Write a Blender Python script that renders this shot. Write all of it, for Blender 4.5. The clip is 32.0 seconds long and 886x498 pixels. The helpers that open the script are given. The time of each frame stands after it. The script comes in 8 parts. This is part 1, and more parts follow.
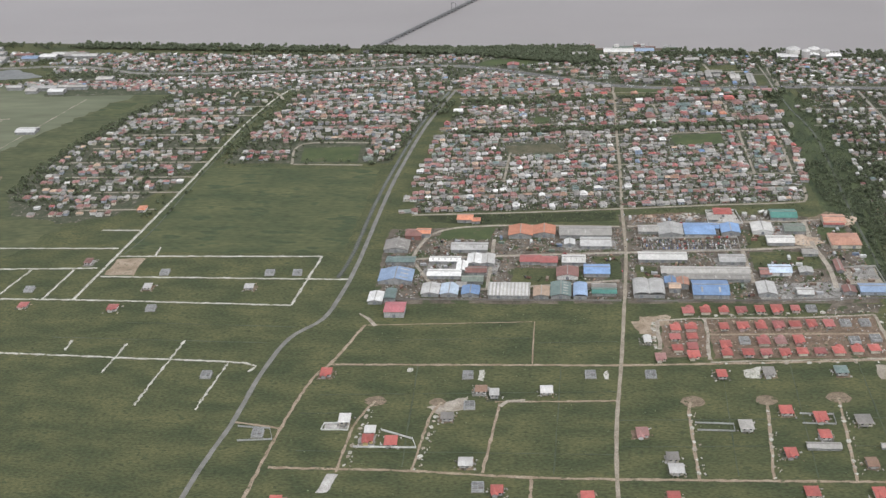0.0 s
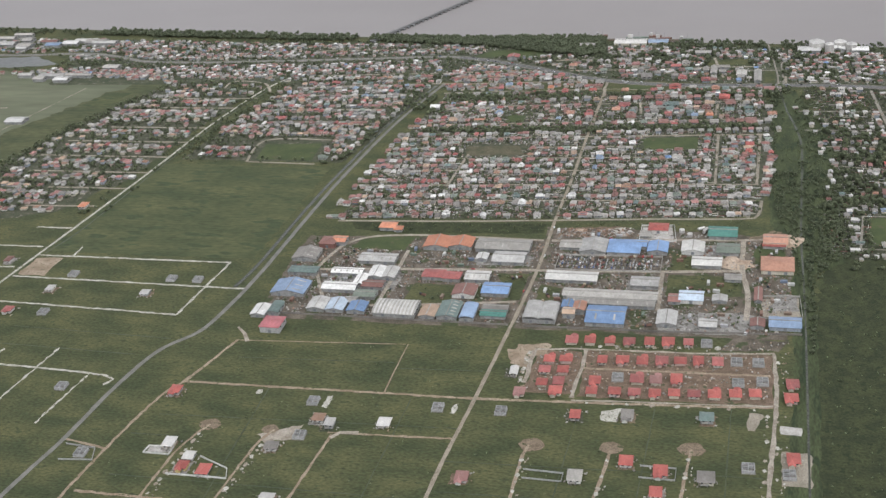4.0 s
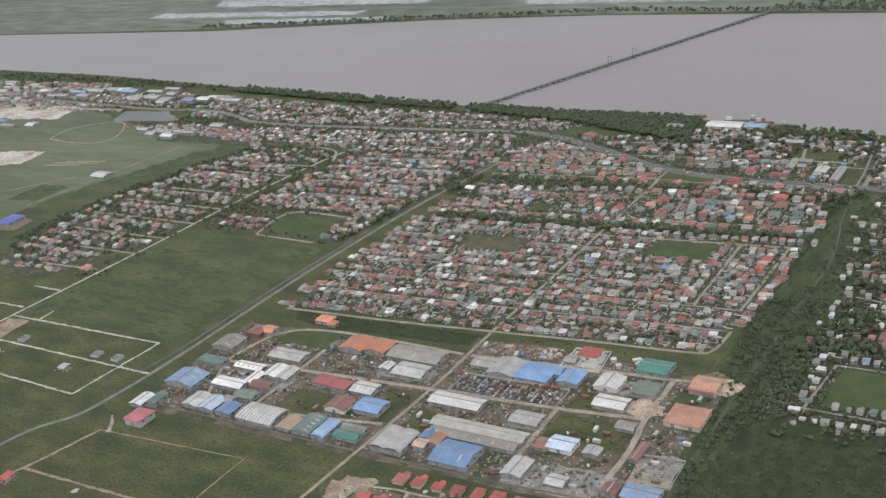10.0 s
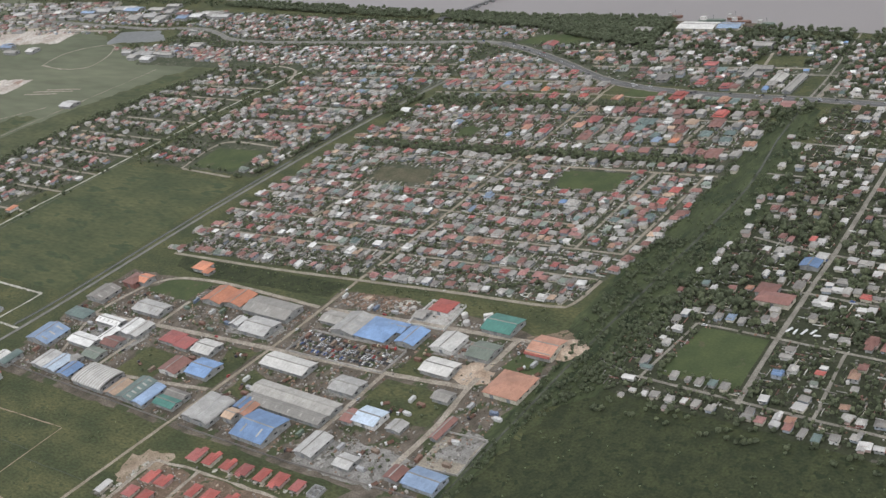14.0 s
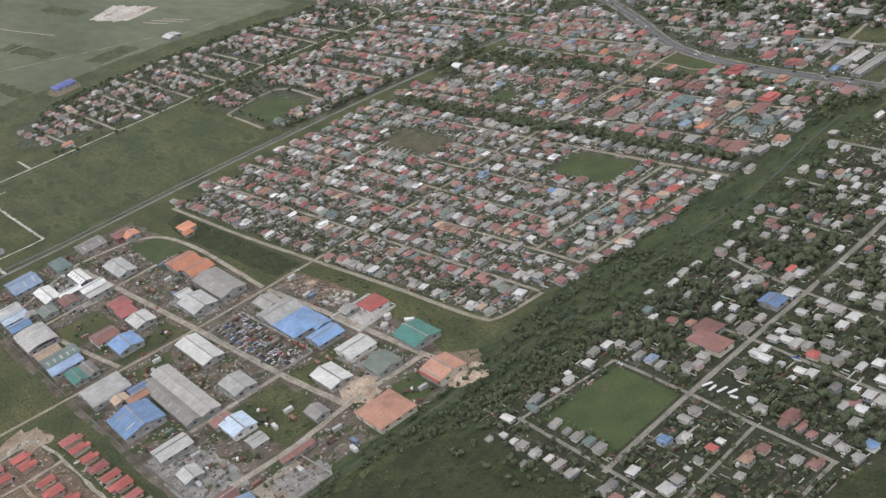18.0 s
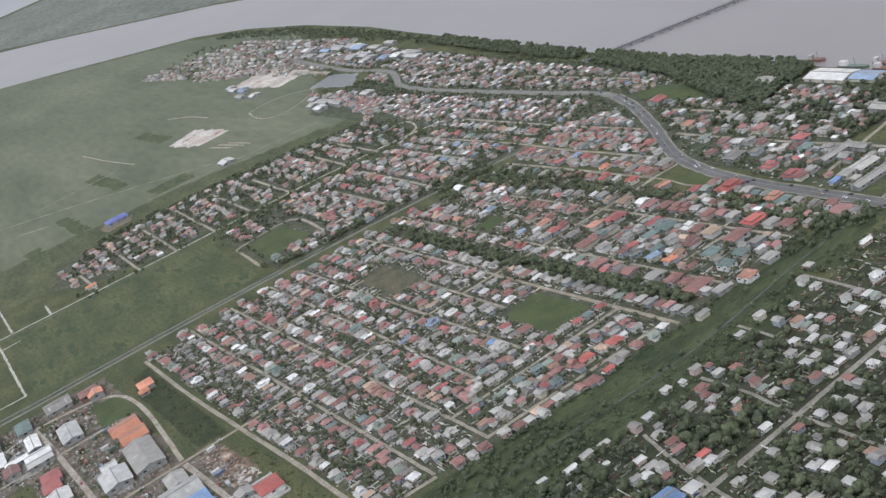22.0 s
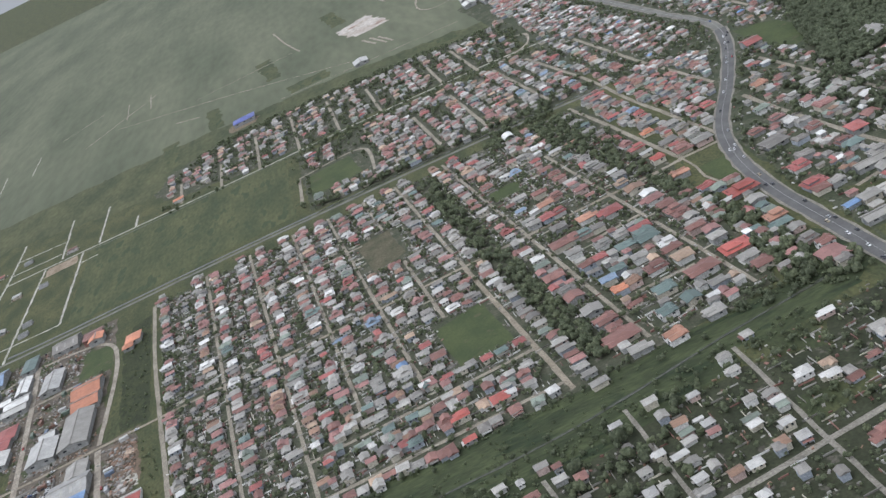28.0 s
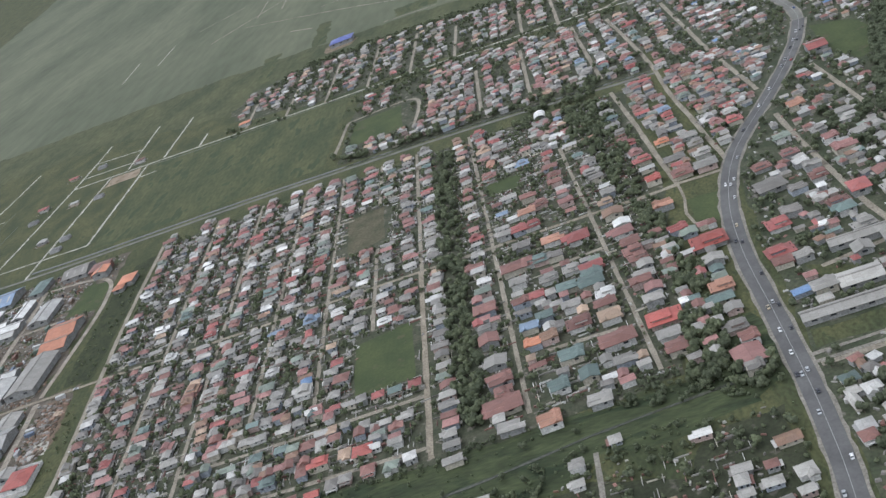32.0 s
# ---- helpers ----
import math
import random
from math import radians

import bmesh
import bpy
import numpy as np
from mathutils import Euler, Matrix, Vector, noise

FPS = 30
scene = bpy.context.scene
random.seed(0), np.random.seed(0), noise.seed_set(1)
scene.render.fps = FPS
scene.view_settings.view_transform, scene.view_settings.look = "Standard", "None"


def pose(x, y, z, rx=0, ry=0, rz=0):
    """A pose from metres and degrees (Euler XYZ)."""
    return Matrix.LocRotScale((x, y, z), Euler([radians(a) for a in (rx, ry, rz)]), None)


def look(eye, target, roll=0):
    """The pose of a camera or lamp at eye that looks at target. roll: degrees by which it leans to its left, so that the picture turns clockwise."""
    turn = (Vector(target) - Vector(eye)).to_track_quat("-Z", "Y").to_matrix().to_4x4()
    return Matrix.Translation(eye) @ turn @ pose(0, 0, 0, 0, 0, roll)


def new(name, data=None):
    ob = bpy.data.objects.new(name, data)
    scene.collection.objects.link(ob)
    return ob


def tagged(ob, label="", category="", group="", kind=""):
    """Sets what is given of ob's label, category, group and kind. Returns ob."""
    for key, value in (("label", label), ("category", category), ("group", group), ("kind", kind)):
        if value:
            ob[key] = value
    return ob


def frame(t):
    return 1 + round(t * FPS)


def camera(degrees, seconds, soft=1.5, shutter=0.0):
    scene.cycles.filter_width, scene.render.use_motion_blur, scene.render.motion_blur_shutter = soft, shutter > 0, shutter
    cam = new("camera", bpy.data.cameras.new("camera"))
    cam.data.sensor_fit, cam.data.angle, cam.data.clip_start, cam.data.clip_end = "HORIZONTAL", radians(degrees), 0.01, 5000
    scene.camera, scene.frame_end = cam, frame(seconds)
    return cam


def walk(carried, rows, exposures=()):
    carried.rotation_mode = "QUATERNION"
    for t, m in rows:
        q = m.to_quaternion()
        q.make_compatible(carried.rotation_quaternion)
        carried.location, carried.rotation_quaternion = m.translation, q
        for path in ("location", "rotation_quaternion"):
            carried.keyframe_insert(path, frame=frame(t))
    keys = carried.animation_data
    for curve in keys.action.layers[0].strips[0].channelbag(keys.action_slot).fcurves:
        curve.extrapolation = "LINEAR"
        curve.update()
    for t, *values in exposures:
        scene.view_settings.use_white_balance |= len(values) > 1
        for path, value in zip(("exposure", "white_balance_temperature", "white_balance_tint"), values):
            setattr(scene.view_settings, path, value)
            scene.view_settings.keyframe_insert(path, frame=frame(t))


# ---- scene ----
from mathutils.geometry import delaunay_2d_cdt

cam = camera(41.20, 32.0, soft=1.45)
PATH = [
    (0, pose(-28.91, -526.39, 265.64, 63.480, 2.358, 5.546)),
    (0.5, pose(-13.12, -520.81, 265.69, 63.937, 2.756, 6.797)),
    (1, pose(2.60, -514.83, 265.69, 63.429, 2.798, 7.933)),
    (1.5, pose(18.25, -508.47, 265.64, 62.703, 2.843, 8.987)),
    (2, pose(33.83, -501.72, 265.52, 62.772, 3.839, 9.681)),
    (2.5, pose(49.33, -494.58, 265.32, 63.288, 4.485, 10.508)),
    (3, pose(64.72, -487.08, 265.05, 63.094, 5.067, 11.439)),
    (3.5, pose(80.00, -479.19, 264.67, 62.487, 4.553, 12.831)),
    (4, pose(95.14, -470.94, 264.17, 62.464, 4.735, 14.035)),
    (4.5, pose(110.13, -462.31, 263.54, 63.447, 5.433, 15.015)),
    (5, pose(124.95, -453.31, 262.77, 63.632, 5.551, 16.316)),
    (5.5, pose(139.59, -443.91, 261.83, 63.024, 5.289, 17.790)),
    (6, pose(154.04, -434.10, 260.72, 62.547, 5.420, 19.024)),
    (6.5, pose(168.28, -423.86, 259.45, 63.161, 6.559, 19.761)),
    (7, pose(182.28, -413.16, 258.00, 64.964, 8.433, 20.328)),
    (7.5, pose(196.01, -402.00, 256.36, 66.310, 9.151, 22.060)),
    (8, pose(209.42, -390.33, 254.55, 66.884, 9.070, 24.271)),
    (8.5, pose(222.44, -378.16, 252.55, 66.383, 9.060, 26.167)),
    (9, pose(235.01, -365.48, 250.38, 65.970, 8.745, 27.967)),
    (9.5, pose(247.09, -352.32, 248.04, 65.952, 8.862, 30.631)),
    (10, pose(258.61, -338.73, 245.55, 66.409, 8.057, 31.971)),
    (10.5, pose(269.57, -324.79, 242.96, 66.124, 6.887, 32.045)),
    (11, pose(279.97, -310.60, 240.33, 64.877, 4.898, 30.914)),
    (11.5, pose(289.85, -296.26, 237.69, 63.171, 4.089, 31.948)),
    (12, pose(299.26, -281.82, 235.09, 62.610, 4.730, 33.036)),
    (12.5, pose(308.25, -267.33, 232.50, 63.711, 8.069, 33.206)),
    (13, pose(316.82, -252.77, 229.92, 61.870, 12.364, 34.025)),
    (13.5, pose(324.96, -238.12, 227.30, 61.992, 12.380, 36.759)),
    (14, pose(332.62, -223.35, 224.57, 62.104, 12.988, 38.704)),
    (14.5, pose(339.74, -208.44, 221.69, 62.850, 14.261, 40.103)),
    (15, pose(346.30, -193.41, 218.61, 63.009, 15.259, 41.680)),
    (15.5, pose(352.28, -178.27, 215.31, 62.542, 15.609, 43.607)),
    (16, pose(357.67, -163.07, 211.78, 61.995, 15.372, 45.702)),
    (16.5, pose(362.47, -147.86, 208.05, 61.896, 14.910, 47.628)),
    (17, pose(366.72, -132.69, 204.13, 62.160, 14.746, 49.092)),
    (17.5, pose(370.40, -117.63, 200.09, 61.486, 15.434, 50.042)),
    (18, pose(373.54, -102.73, 195.98, 61.629, 15.047, 52.684)),
    (18.5, pose(376.13, -88.04, 191.88, 64.239, 16.071, 54.106)),
    (19, pose(378.16, -73.56, 187.86, 64.441, 14.762, 55.016)),
    (19.5, pose(379.64, -59.30, 184.01, 65.512, 14.540, 56.287)),
    (20, pose(380.58, -45.28, 180.38, 67.609, 16.452, 56.450)),
    (20.5, pose(381.06, -31.48, 176.97, 68.336, 18.888, 57.087)),
    (21, pose(381.13, -17.91, 173.77, 67.145, 21.888, 58.222)),
    (21.5, pose(380.86, -4.58, 170.77, 67.906, 23.101, 59.561)),
    (22, pose(380.30, 8.51, 167.94, 68.149, 21.855, 61.541)),
    (22.5, pose(379.46, 21.38, 165.25, 67.988, 23.398, 62.741)),
    (23, pose(378.35, 34.03, 162.70, 68.030, 26.793, 63.850)),
    (23.5, pose(376.96, 46.49, 160.28, 67.778, 24.629, 66.157)),
    (24, pose(375.31, 58.76, 157.96, 67.991, 24.173, 67.547)),
    (24.5, pose(373.38, 70.87, 155.74, 67.697, 23.353, 68.903)),
    (25, pose(371.20, 82.84, 153.59, 67.186, 23.068, 70.126)),
    (25.5, pose(368.74, 94.67, 151.48, 68.295, 23.054, 71.994)),
    (26, pose(366.04, 106.35, 149.40, 68.709, 22.544, 73.759)),
    (26.5, pose(363.08, 117.87, 147.33, 68.075, 21.889, 75.189)),
    (27, pose(359.88, 129.19, 145.28, 67.114, 21.848, 76.389)),
    (27.5, pose(356.45, 140.29, 143.27, 66.753, 22.870, 77.629)),
    (28, pose(352.80, 151.16, 141.30, 67.242, 24.379, 79.164)),
    (28.5, pose(348.93, 161.79, 139.41, 67.275, 24.061, 81.058)),
    (29, pose(344.85, 172.18, 137.63, 66.615, 23.959, 82.191)),
    (29.5, pose(340.58, 182.36, 135.99, 66.155, 22.304, 84.084)),
    (30, pose(336.15, 192.37, 134.52, 65.779, 22.536, 84.881)),
    (30.5, pose(331.57, 202.26, 133.27, 65.919, 22.066, 85.866)),
    (31, pose(326.84, 212.06, 132.27, 65.501, 20.621, 88.402)),
    (31.5, pose(321.96, 221.81, 131.55, 66.094, 20.388, 90.741)),
    (32, pose(316.92, 231.52, 131.10, 66.862, 21.473, 92.194)),
]
walk(cam, PATH, exposures=[(0, 0.22, 6210, 11), (4, 0.12, 6220, 11), (9, 0.0, 6150, 11), (14, 0.0, 6210, 11), (19, 0.05, 6130, 12), (22, 0.13, 5920, 12), (24, 0.12, 5890, 12), (28, 0.08, 5870, 11), (32, 0.02, 5830, 10)])

# ---- sky and light: an even overcast ----
world = bpy.data.worlds.new("overcast_sky")
scene.world = world
world.use_nodes = True
wn, wl = world.node_tree.nodes, world.node_tree.links
sky = wn.new("ShaderNodeTexSky")
sky.sky_type, sky.sun_disc = "NISHITA", False
sky.sun_elevation, sky.sun_rotation = radians(58), radians(140)
sky.air_density, sky.dust_density, sky.ozone_density = 1.0, 6.0, 1.0
grey = wn.new("ShaderNodeHueSaturation")
grey.inputs["Saturation"].default_value, grey.inputs["Value"].default_value = 0.12, 0.82
spot = wn.new("ShaderNodeTexCoord")
level = wn.new("ShaderNodeVectorMath")
level.operation = "ABSOLUTE"
split, join = wn.new("ShaderNodeSeparateXYZ"), wn.new("ShaderNodeCombineXYZ")
wl.new(spot.outputs["Generated"], split.inputs[0])
wl.new(spot.outputs["Generated"], level.inputs[0])
lift = wn.new("ShaderNodeSeparateXYZ")
wl.new(level.outputs[0], lift.inputs[0])
wl.new(split.outputs["X"], join.inputs["X"])
wl.new(split.outputs["Y"], join.inputs["Y"])
wl.new(lift.outputs["Z"], join.inputs["Z"])
wl.new(join.outputs[0], sky.inputs["Vector"])
wl.new(sky.outputs[0], grey.inputs["Color"])
veil = wn.new("ShaderNodeMixRGB")
veil.blend_type, veil.inputs[0].default_value = "ADD", 1.0
veil.inputs[2].default_value = (2.3, 2.35, 2.4, 1.0)
wl.new(grey.outputs[0], veil.inputs[1])
wl.new(veil.outputs[0], wn["Background"].inputs["Color"])
wn["Background"].inputs["Strength"].default_value = 0.15
sun_data = bpy.data.lights.new("sun", "SUN")
sun_data.energy, sun_data.angle, sun_data.color = 0.65, radians(24), (1.0, 0.98, 0.95)
sun = new("sun", sun_data)
sun.matrix_world = look((-120, -150, 300), (0, 0, 0))


# ---- materials ----
def rgb(c):
    return (c[0], c[1], c[2], 1.0)


def surf(name, low, high, size, rough=0.9, metal=0.0, fine=None, stretch=(1, 1, 1), bump=0.0, spread=0.0, spots=None, spot_size=1.0, spot_at=0.62, grains=(0.62, 1.25)):
    """A procedural surface: two colours mixed by a broad noise of that size in metres, darkened and lightened by a fine one."""
    m = bpy.data.materials.new(name)
    m.use_nodes = True
    n, l = m.node_tree.nodes, m.node_tree.links
    b = n["Principled BSDF"]
    b.inputs["Roughness"].default_value, b.inputs["Metallic"].default_value = rough, metal
    b.inputs["Specular IOR Level"].default_value = 0.3
    geo, mp = n.new("ShaderNodeNewGeometry"), n.new("ShaderNodeMapping")
    mp.inputs["Scale"].default_value = stretch
    l.new(geo.outputs["Position"], mp.inputs["Vector"])

    def tex(s, detail=4.0):
        t = n.new("ShaderNodeTexNoise")
        t.inputs["Scale"].default_value, t.inputs["Detail"].default_value = 1.0 / s, detail
        l.new(mp.outputs[0], t.inputs["Vector"])
        return t.outputs["Fac"]

    def ramp(value, a, c, p0=0.35, p1=0.65):
        r = n.new("ShaderNodeValToRGB")
        r.color_ramp.elements[0].color, r.color_ramp.elements[1].color = rgb(a), rgb(c)
        r.color_ramp.elements[0].position, r.color_ramp.elements[1].position = p0, p1
        l.new(value, r.inputs[0])
        return r.outputs[0]

    colour = ramp(tex(size), low, high)
    if spots:
        mix = n.new("ShaderNodeMixRGB")
        l.new(ramp(tex(spot_size), (0, 0, 0), (1, 1, 1), spot_at, spot_at + 0.06), mix.inputs[0])
        l.new(colour, mix.inputs[1])
        mix.inputs[2].default_value = rgb(spots)
        colour = mix.outputs[0]
    grain = tex(fine or size / 9.0, 6.0)
    mul = n.new("ShaderNodeMixRGB")
    mul.blend_type, mul.inputs[0].default_value = "MULTIPLY", 1.0
    l.new(colour, mul.inputs[1])
    l.new(ramp(grain, (grains[0],) * 3, (grains[1],) * 3, 0.3, 0.7), mul.inputs[2])
    colour = mul.outputs[0]
    if spread:
        info, rng, hsv = n.new("ShaderNodeObjectInfo"), n.new("ShaderNodeMapRange"), n.new("ShaderNodeHueSaturation")
        rng.inputs["To Min"].default_value, rng.inputs["To Max"].default_value = 1 - spread, 1 + spread
        both, wrap = n.new("ShaderNodeMath"), n.new("ShaderNodeMath")
        both.operation, wrap.operation = "ADD", "FRACT"
        l.new(info.outputs["Random"], both.inputs[0])
        l.new(geo.outputs["Random Per Island"], both.inputs[1])
        l.new(both.outputs[0], wrap.inputs[0])
        l.new(wrap.outputs[0], rng.inputs["Value"])
        l.new(rng.outputs[0], hsv.inputs["Value"])
        l.new(colour, hsv.inputs["Color"])
        colour = hsv.outputs[0]
    l.new(colour, b.inputs["Base Color"])
    if bump:
        bp = n.new("ShaderNodeBump")
        bp.inputs["Strength"].default_value, bp.inputs["Distance"].default_value = 0.6, bump
        l.new(grain, bp.inputs["Height"])
        l.new(bp.outputs[0], b.inputs["Normal"])
    return m


GRASS = surf("marsh_grass", (0.041, 0.051, 0.022), (0.083, 0.085, 0.036), 11, fine=0.85, stretch=(0.55, 1, 1), bump=0.2, spots=(0.046, 0.056, 0.025), spot_size=1.9, spot_at=0.58, grains=(0.62, 1.3))
RICE = surf("rough_pasture", (0.046, 0.058, 0.026), (0.084, 0.090, 0.040), 12, fine=1.6, stretch=(0.35, 1, 1), bump=0.2, spots=(0.044, 0.058, 0.027), spot_size=6.0, spot_at=0.55, grains=(0.74, 1.18))
LAWN = surf("mown_grass", (0.044, 0.060, 0.024), (0.064, 0.080, 0.031), 8, fine=0.9, grains=(0.84, 1.12), spots=(0.075, 0.074, 0.040), spot_size=6.0, spot_at=0.62)
BUSHLAND = surf("wet_scrub", (0.025, 0.032, 0.014), (0.045, 0.052, 0.021), 6, fine=0.9, bump=0.3, spots=(0.021, 0.029, 0.012), spot_size=2.6, spot_at=0.56)
YARD = surf("garden_soil_and_grass", (0.042, 0.050, 0.028), (0.078, 0.078, 0.052), 5, fine=0.8, spots=(0.165, 0.148, 0.122), spot_size=2.6, spot_at=0.60)
WORKYARD = surf("packed_dirt_yard", (0.066, 0.056, 0.042), (0.148, 0.124, 0.098), 6, fine=0.6, spots=(0.052, 0.062, 0.028), spot_size=9.0, spot_at=0.53)
# far and western land: distant haze is put into these paler, greyer colours
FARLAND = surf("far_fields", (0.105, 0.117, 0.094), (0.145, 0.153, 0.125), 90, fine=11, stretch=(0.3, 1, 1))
WESTLAND = surf("haze_paled_pasture", (0.080, 0.091, 0.056), (0.126, 0.133, 0.086), 60, fine=6, stretch=(0.22, 1, 1), grains=(0.84, 1.12))
ESTATE_SOIL = surf("trodden_building_soil", (0.105, 0.076, 0.052), (0.185, 0.132, 0.096), 4, fine=0.6, spots=(0.060, 0.068, 0.034), spot_size=4.0, spot_at=0.60)
PALE_LANE = surf("pale_stone_lane", (0.22, 0.188, 0.148), (0.34, 0.303, 0.252), 4, fine=0.5)
TURNED_SOIL = surf("turned_brown_soil", (0.130, 0.100, 0.068), (0.215, 0.165, 0.118), 3, fine=0.5, spots=(0.07, 0.07, 0.035), spot_size=3.0, spot_at=0.58)
WEEDY_WATER = surf("weed_choked_water", (0.030, 0.040, 0.019), (0.058, 0.068, 0.036), 3, rough=0.5)
GREY_ROAD = surf("sun_bleached_asphalt", (0.130, 0.126, 0.113), (0.180, 0.175, 0.157), 5, fine=0.4, grains=(0.86, 1.1))
ASPHALT = surf("worn_asphalt", (0.092, 0.090, 0.088), (0.124, 0.121, 0.118), 6, fine=0.6, grains=(0.9, 1.08))
CONCRETE = surf("pale_road_surface", (0.205, 0.180, 0.140), (0.29, 0.258, 0.207), 7, fine=0.5)
STREET = surf("dusty_grey_street", (0.172, 0.158, 0.132), (0.245, 0.226, 0.190), 5, fine=0.5)
WORN_FIELD = surf("worn_playing_field", (0.062, 0.064, 0.036), (0.110, 0.096, 0.062), 7, fine=0.9)
WHITE_ROAD = surf("crushed_white_stone", (0.30, 0.29, 0.245), (0.46, 0.44, 0.39), 4, fine=0.5, spots=(0.12, 0.125, 0.075), spot_size=1.6, spot_at=0.58)
MAIN_ROAD = surf("tan_main_road", (0.200, 0.170, 0.126), (0.285, 0.247, 0.192), 7, fine=0.5)
DIRT_ROAD = surf("tan_laterite_road", (0.205, 0.155, 0.108), (0.31, 0.25, 0.185), 6, fine=0.5, spots=(0.10, 0.098, 0.055), spot_size=1.8, spot_at=0.60)
SAND = surf("heaped_sand", (0.29, 0.215, 0.155), (0.43, 0.345, 0.265), 6, fine=0.6, bump=0.1)
TAILWATER = surf("canal_water", (0.052, 0.056, 0.042), (0.078, 0.080, 0.064), 9, rough=0.2)
POND = surf("dark_pond_water", (0.095, 0.098, 0.094), (0.120, 0.122, 0.117), 30, rough=0.3)
PALE_YARD = surf("pale_gravel_yard", (0.33, 0.285, 0.24), (0.47, 0.43, 0.385), 18, fine=2.5, spots=(0.26, 0.165, 0.125), spot_size=16, spot_at=0.6)
PAINT_LINE = surf("road_paint", (0.26, 0.26, 0.25), (0.36, 0.36, 0.35), 2)
CRUSH = surf("concrete_slab", (0.30, 0.285, 0.26), (0.43, 0.41, 0.38), 3, fine=0.3)

FLOODED = surf("flooded_paddy", (0.20, 0.21, 0.195), (0.29, 0.295, 0.28), 40, rough=0.25, fine=8)
river_mat = surf("silty_river_water", (0.196, 0.177, 0.170), (0.214, 0.195, 0.188), 140, rough=0.34, fine=60, stretch=(0.5, 1, 1), grains=(0.96, 1.03))
LEAF = [surf("leaf_dark", (0.055, 0.065, 0.038), (0.081, 0.092, 0.056), 3, fine=0.5, spread=0.14),
        surf("leaf_mid", (0.061, 0.072, 0.041), (0.090, 0.102, 0.060), 3, fine=0.5, spread=0.14),
        surf("leaf_light", (0.067, 0.079, 0.044), (0.098, 0.110, 0.063), 3, fine=0.5, spread=0.14)]
for m in LEAF:
    n, l = m.node_tree.nodes, m.node_tree.links
    thin, both = n.new("ShaderNodeBsdfTranslucent"), n.new("ShaderNodeAddShader")
    l.new(n["Principled BSDF"].inputs["Base Color"].links[0].from_socket, thin.inputs["Color"])
    l.new(n["Principled BSDF"].outputs[0], both.inputs[0])
    l.new(thin.outputs[0], both.inputs[1])
    l.new(both.outputs[0], n["Material Output"].inputs["Surface"])
BARK = surf("bark", (0.09, 0.07, 0.05), (0.15, 0.12, 0.09), 0.5)
GLASS = surf("dark_window_glass", (0.03, 0.035, 0.04), (0.05, 0.055, 0.06), 1, rough=0.15)
STEEL = surf("galvanised_steel", (0.25, 0.25, 0.25), (0.36, 0.36, 0.36), 1, rough=0.5, metal=0.6)
RUBBER = surf("black_rubber", (0.015, 0.015, 0.015), (0.03, 0.03, 0.03), 1)


def roofing(name, c, dirt=0.8):
    """Roof sheets laid in courses, each a little lighter or darker, with thin dark laps and stains."""
    m = surf("roof_" + name, tuple(v * dirt for v in c), c, 4.5, rough=0.5, fine=0.35, grains=(0.88, 1.08), spread=0.22, spots=tuple(v * 0.80 + 0.018 for v in c), spot_size=2.2, spot_at=0.60)
    n, l = m.node_tree.nodes, m.node_tree.links
    b = n["Principled BSDF"]
    where, sheet, mul = n.new("ShaderNodeTexCoord"), n.new("ShaderNodeTexBrick"), n.new("ShaderNodeMixRGB")
    l.new(where.outputs["Object"], sheet.inputs["Vector"])
    sheet.inputs["Color1"].default_value, sheet.inputs["Color2"].default_value, sheet.inputs["Mortar"].default_value = (0.89, 0.89, 0.88, 1), (1.07, 1.07, 1.07, 1), (0.70, 0.68, 0.66, 1)
    sheet.inputs["Scale"].default_value, sheet.inputs["Brick Width"].default_value, sheet.inputs["Row Height"].default_value, sheet.inputs["Mortar Size"].default_value = 1.0, 0.9, 1.7, 0.02
    mul.blend_type, mul.inputs[0].default_value = "MULTIPLY", 1.0
    l.new(b.inputs["Base Color"].links[0].from_socket, mul.inputs[1])
    l.new(sheet.outputs["Color"], mul.inputs[2])
    l.new(mul.outputs[0], b.inputs["Base Color"])
    return m


ROOF = {
    "zinc": roofing("zinc", (0.29, 0.275, 0.25)), "pale": roofing("pale", (0.365, 0.348, 0.318)), "white": roofing("white", (0.50, 0.485, 0.46), 0.84),
    "slate": roofing("slate", (0.205, 0.19, 0.172)), "rust": roofing("rust", (0.235, 0.122, 0.103)), "rose": roofing("rose", (0.30, 0.160, 0.144)),
    "red": roofing("red", (0.315, 0.108, 0.098)), "scarlet": roofing("scarlet", (0.38, 0.110, 0.092)), "pink": roofing("pink", (0.43, 0.155, 0.165)), "jade": roofing("jade", (0.085, 0.215, 0.18)), "teal": roofing("teal", (0.145, 0.19, 0.175)),
    "green": roofing("green", (0.205, 0.235, 0.195)), "blue": roofing("blue", (0.170, 0.258, 0.415)), "orange": roofing("orange", (0.50, 0.215, 0.13)), "clay": roofing("clay", (0.40, 0.215, 0.15)), "tan": roofing("tan", (0.40, 0.29, 0.21)),
    "bright": roofing("bright", (0.62, 0.61, 0.585), 0.86), "sky": roofing("sky", (0.225, 0.285, 0.37)),
    "cream": roofing("cream", (0.50, 0.485, 0.455), 0.8), "mist": roofing("mist", (0.41, 0.40, 0.38), 0.78), "ice": roofing("ice", (0.43, 0.50, 0.58), 0.86), "dusk": roofing("dusk", (0.25, 0.33, 0.46)),
    "royal": roofing("royal", (0.15, 0.18, 0.44)), "brown": roofing("brown", (0.27, 0.17, 0.12)),
}
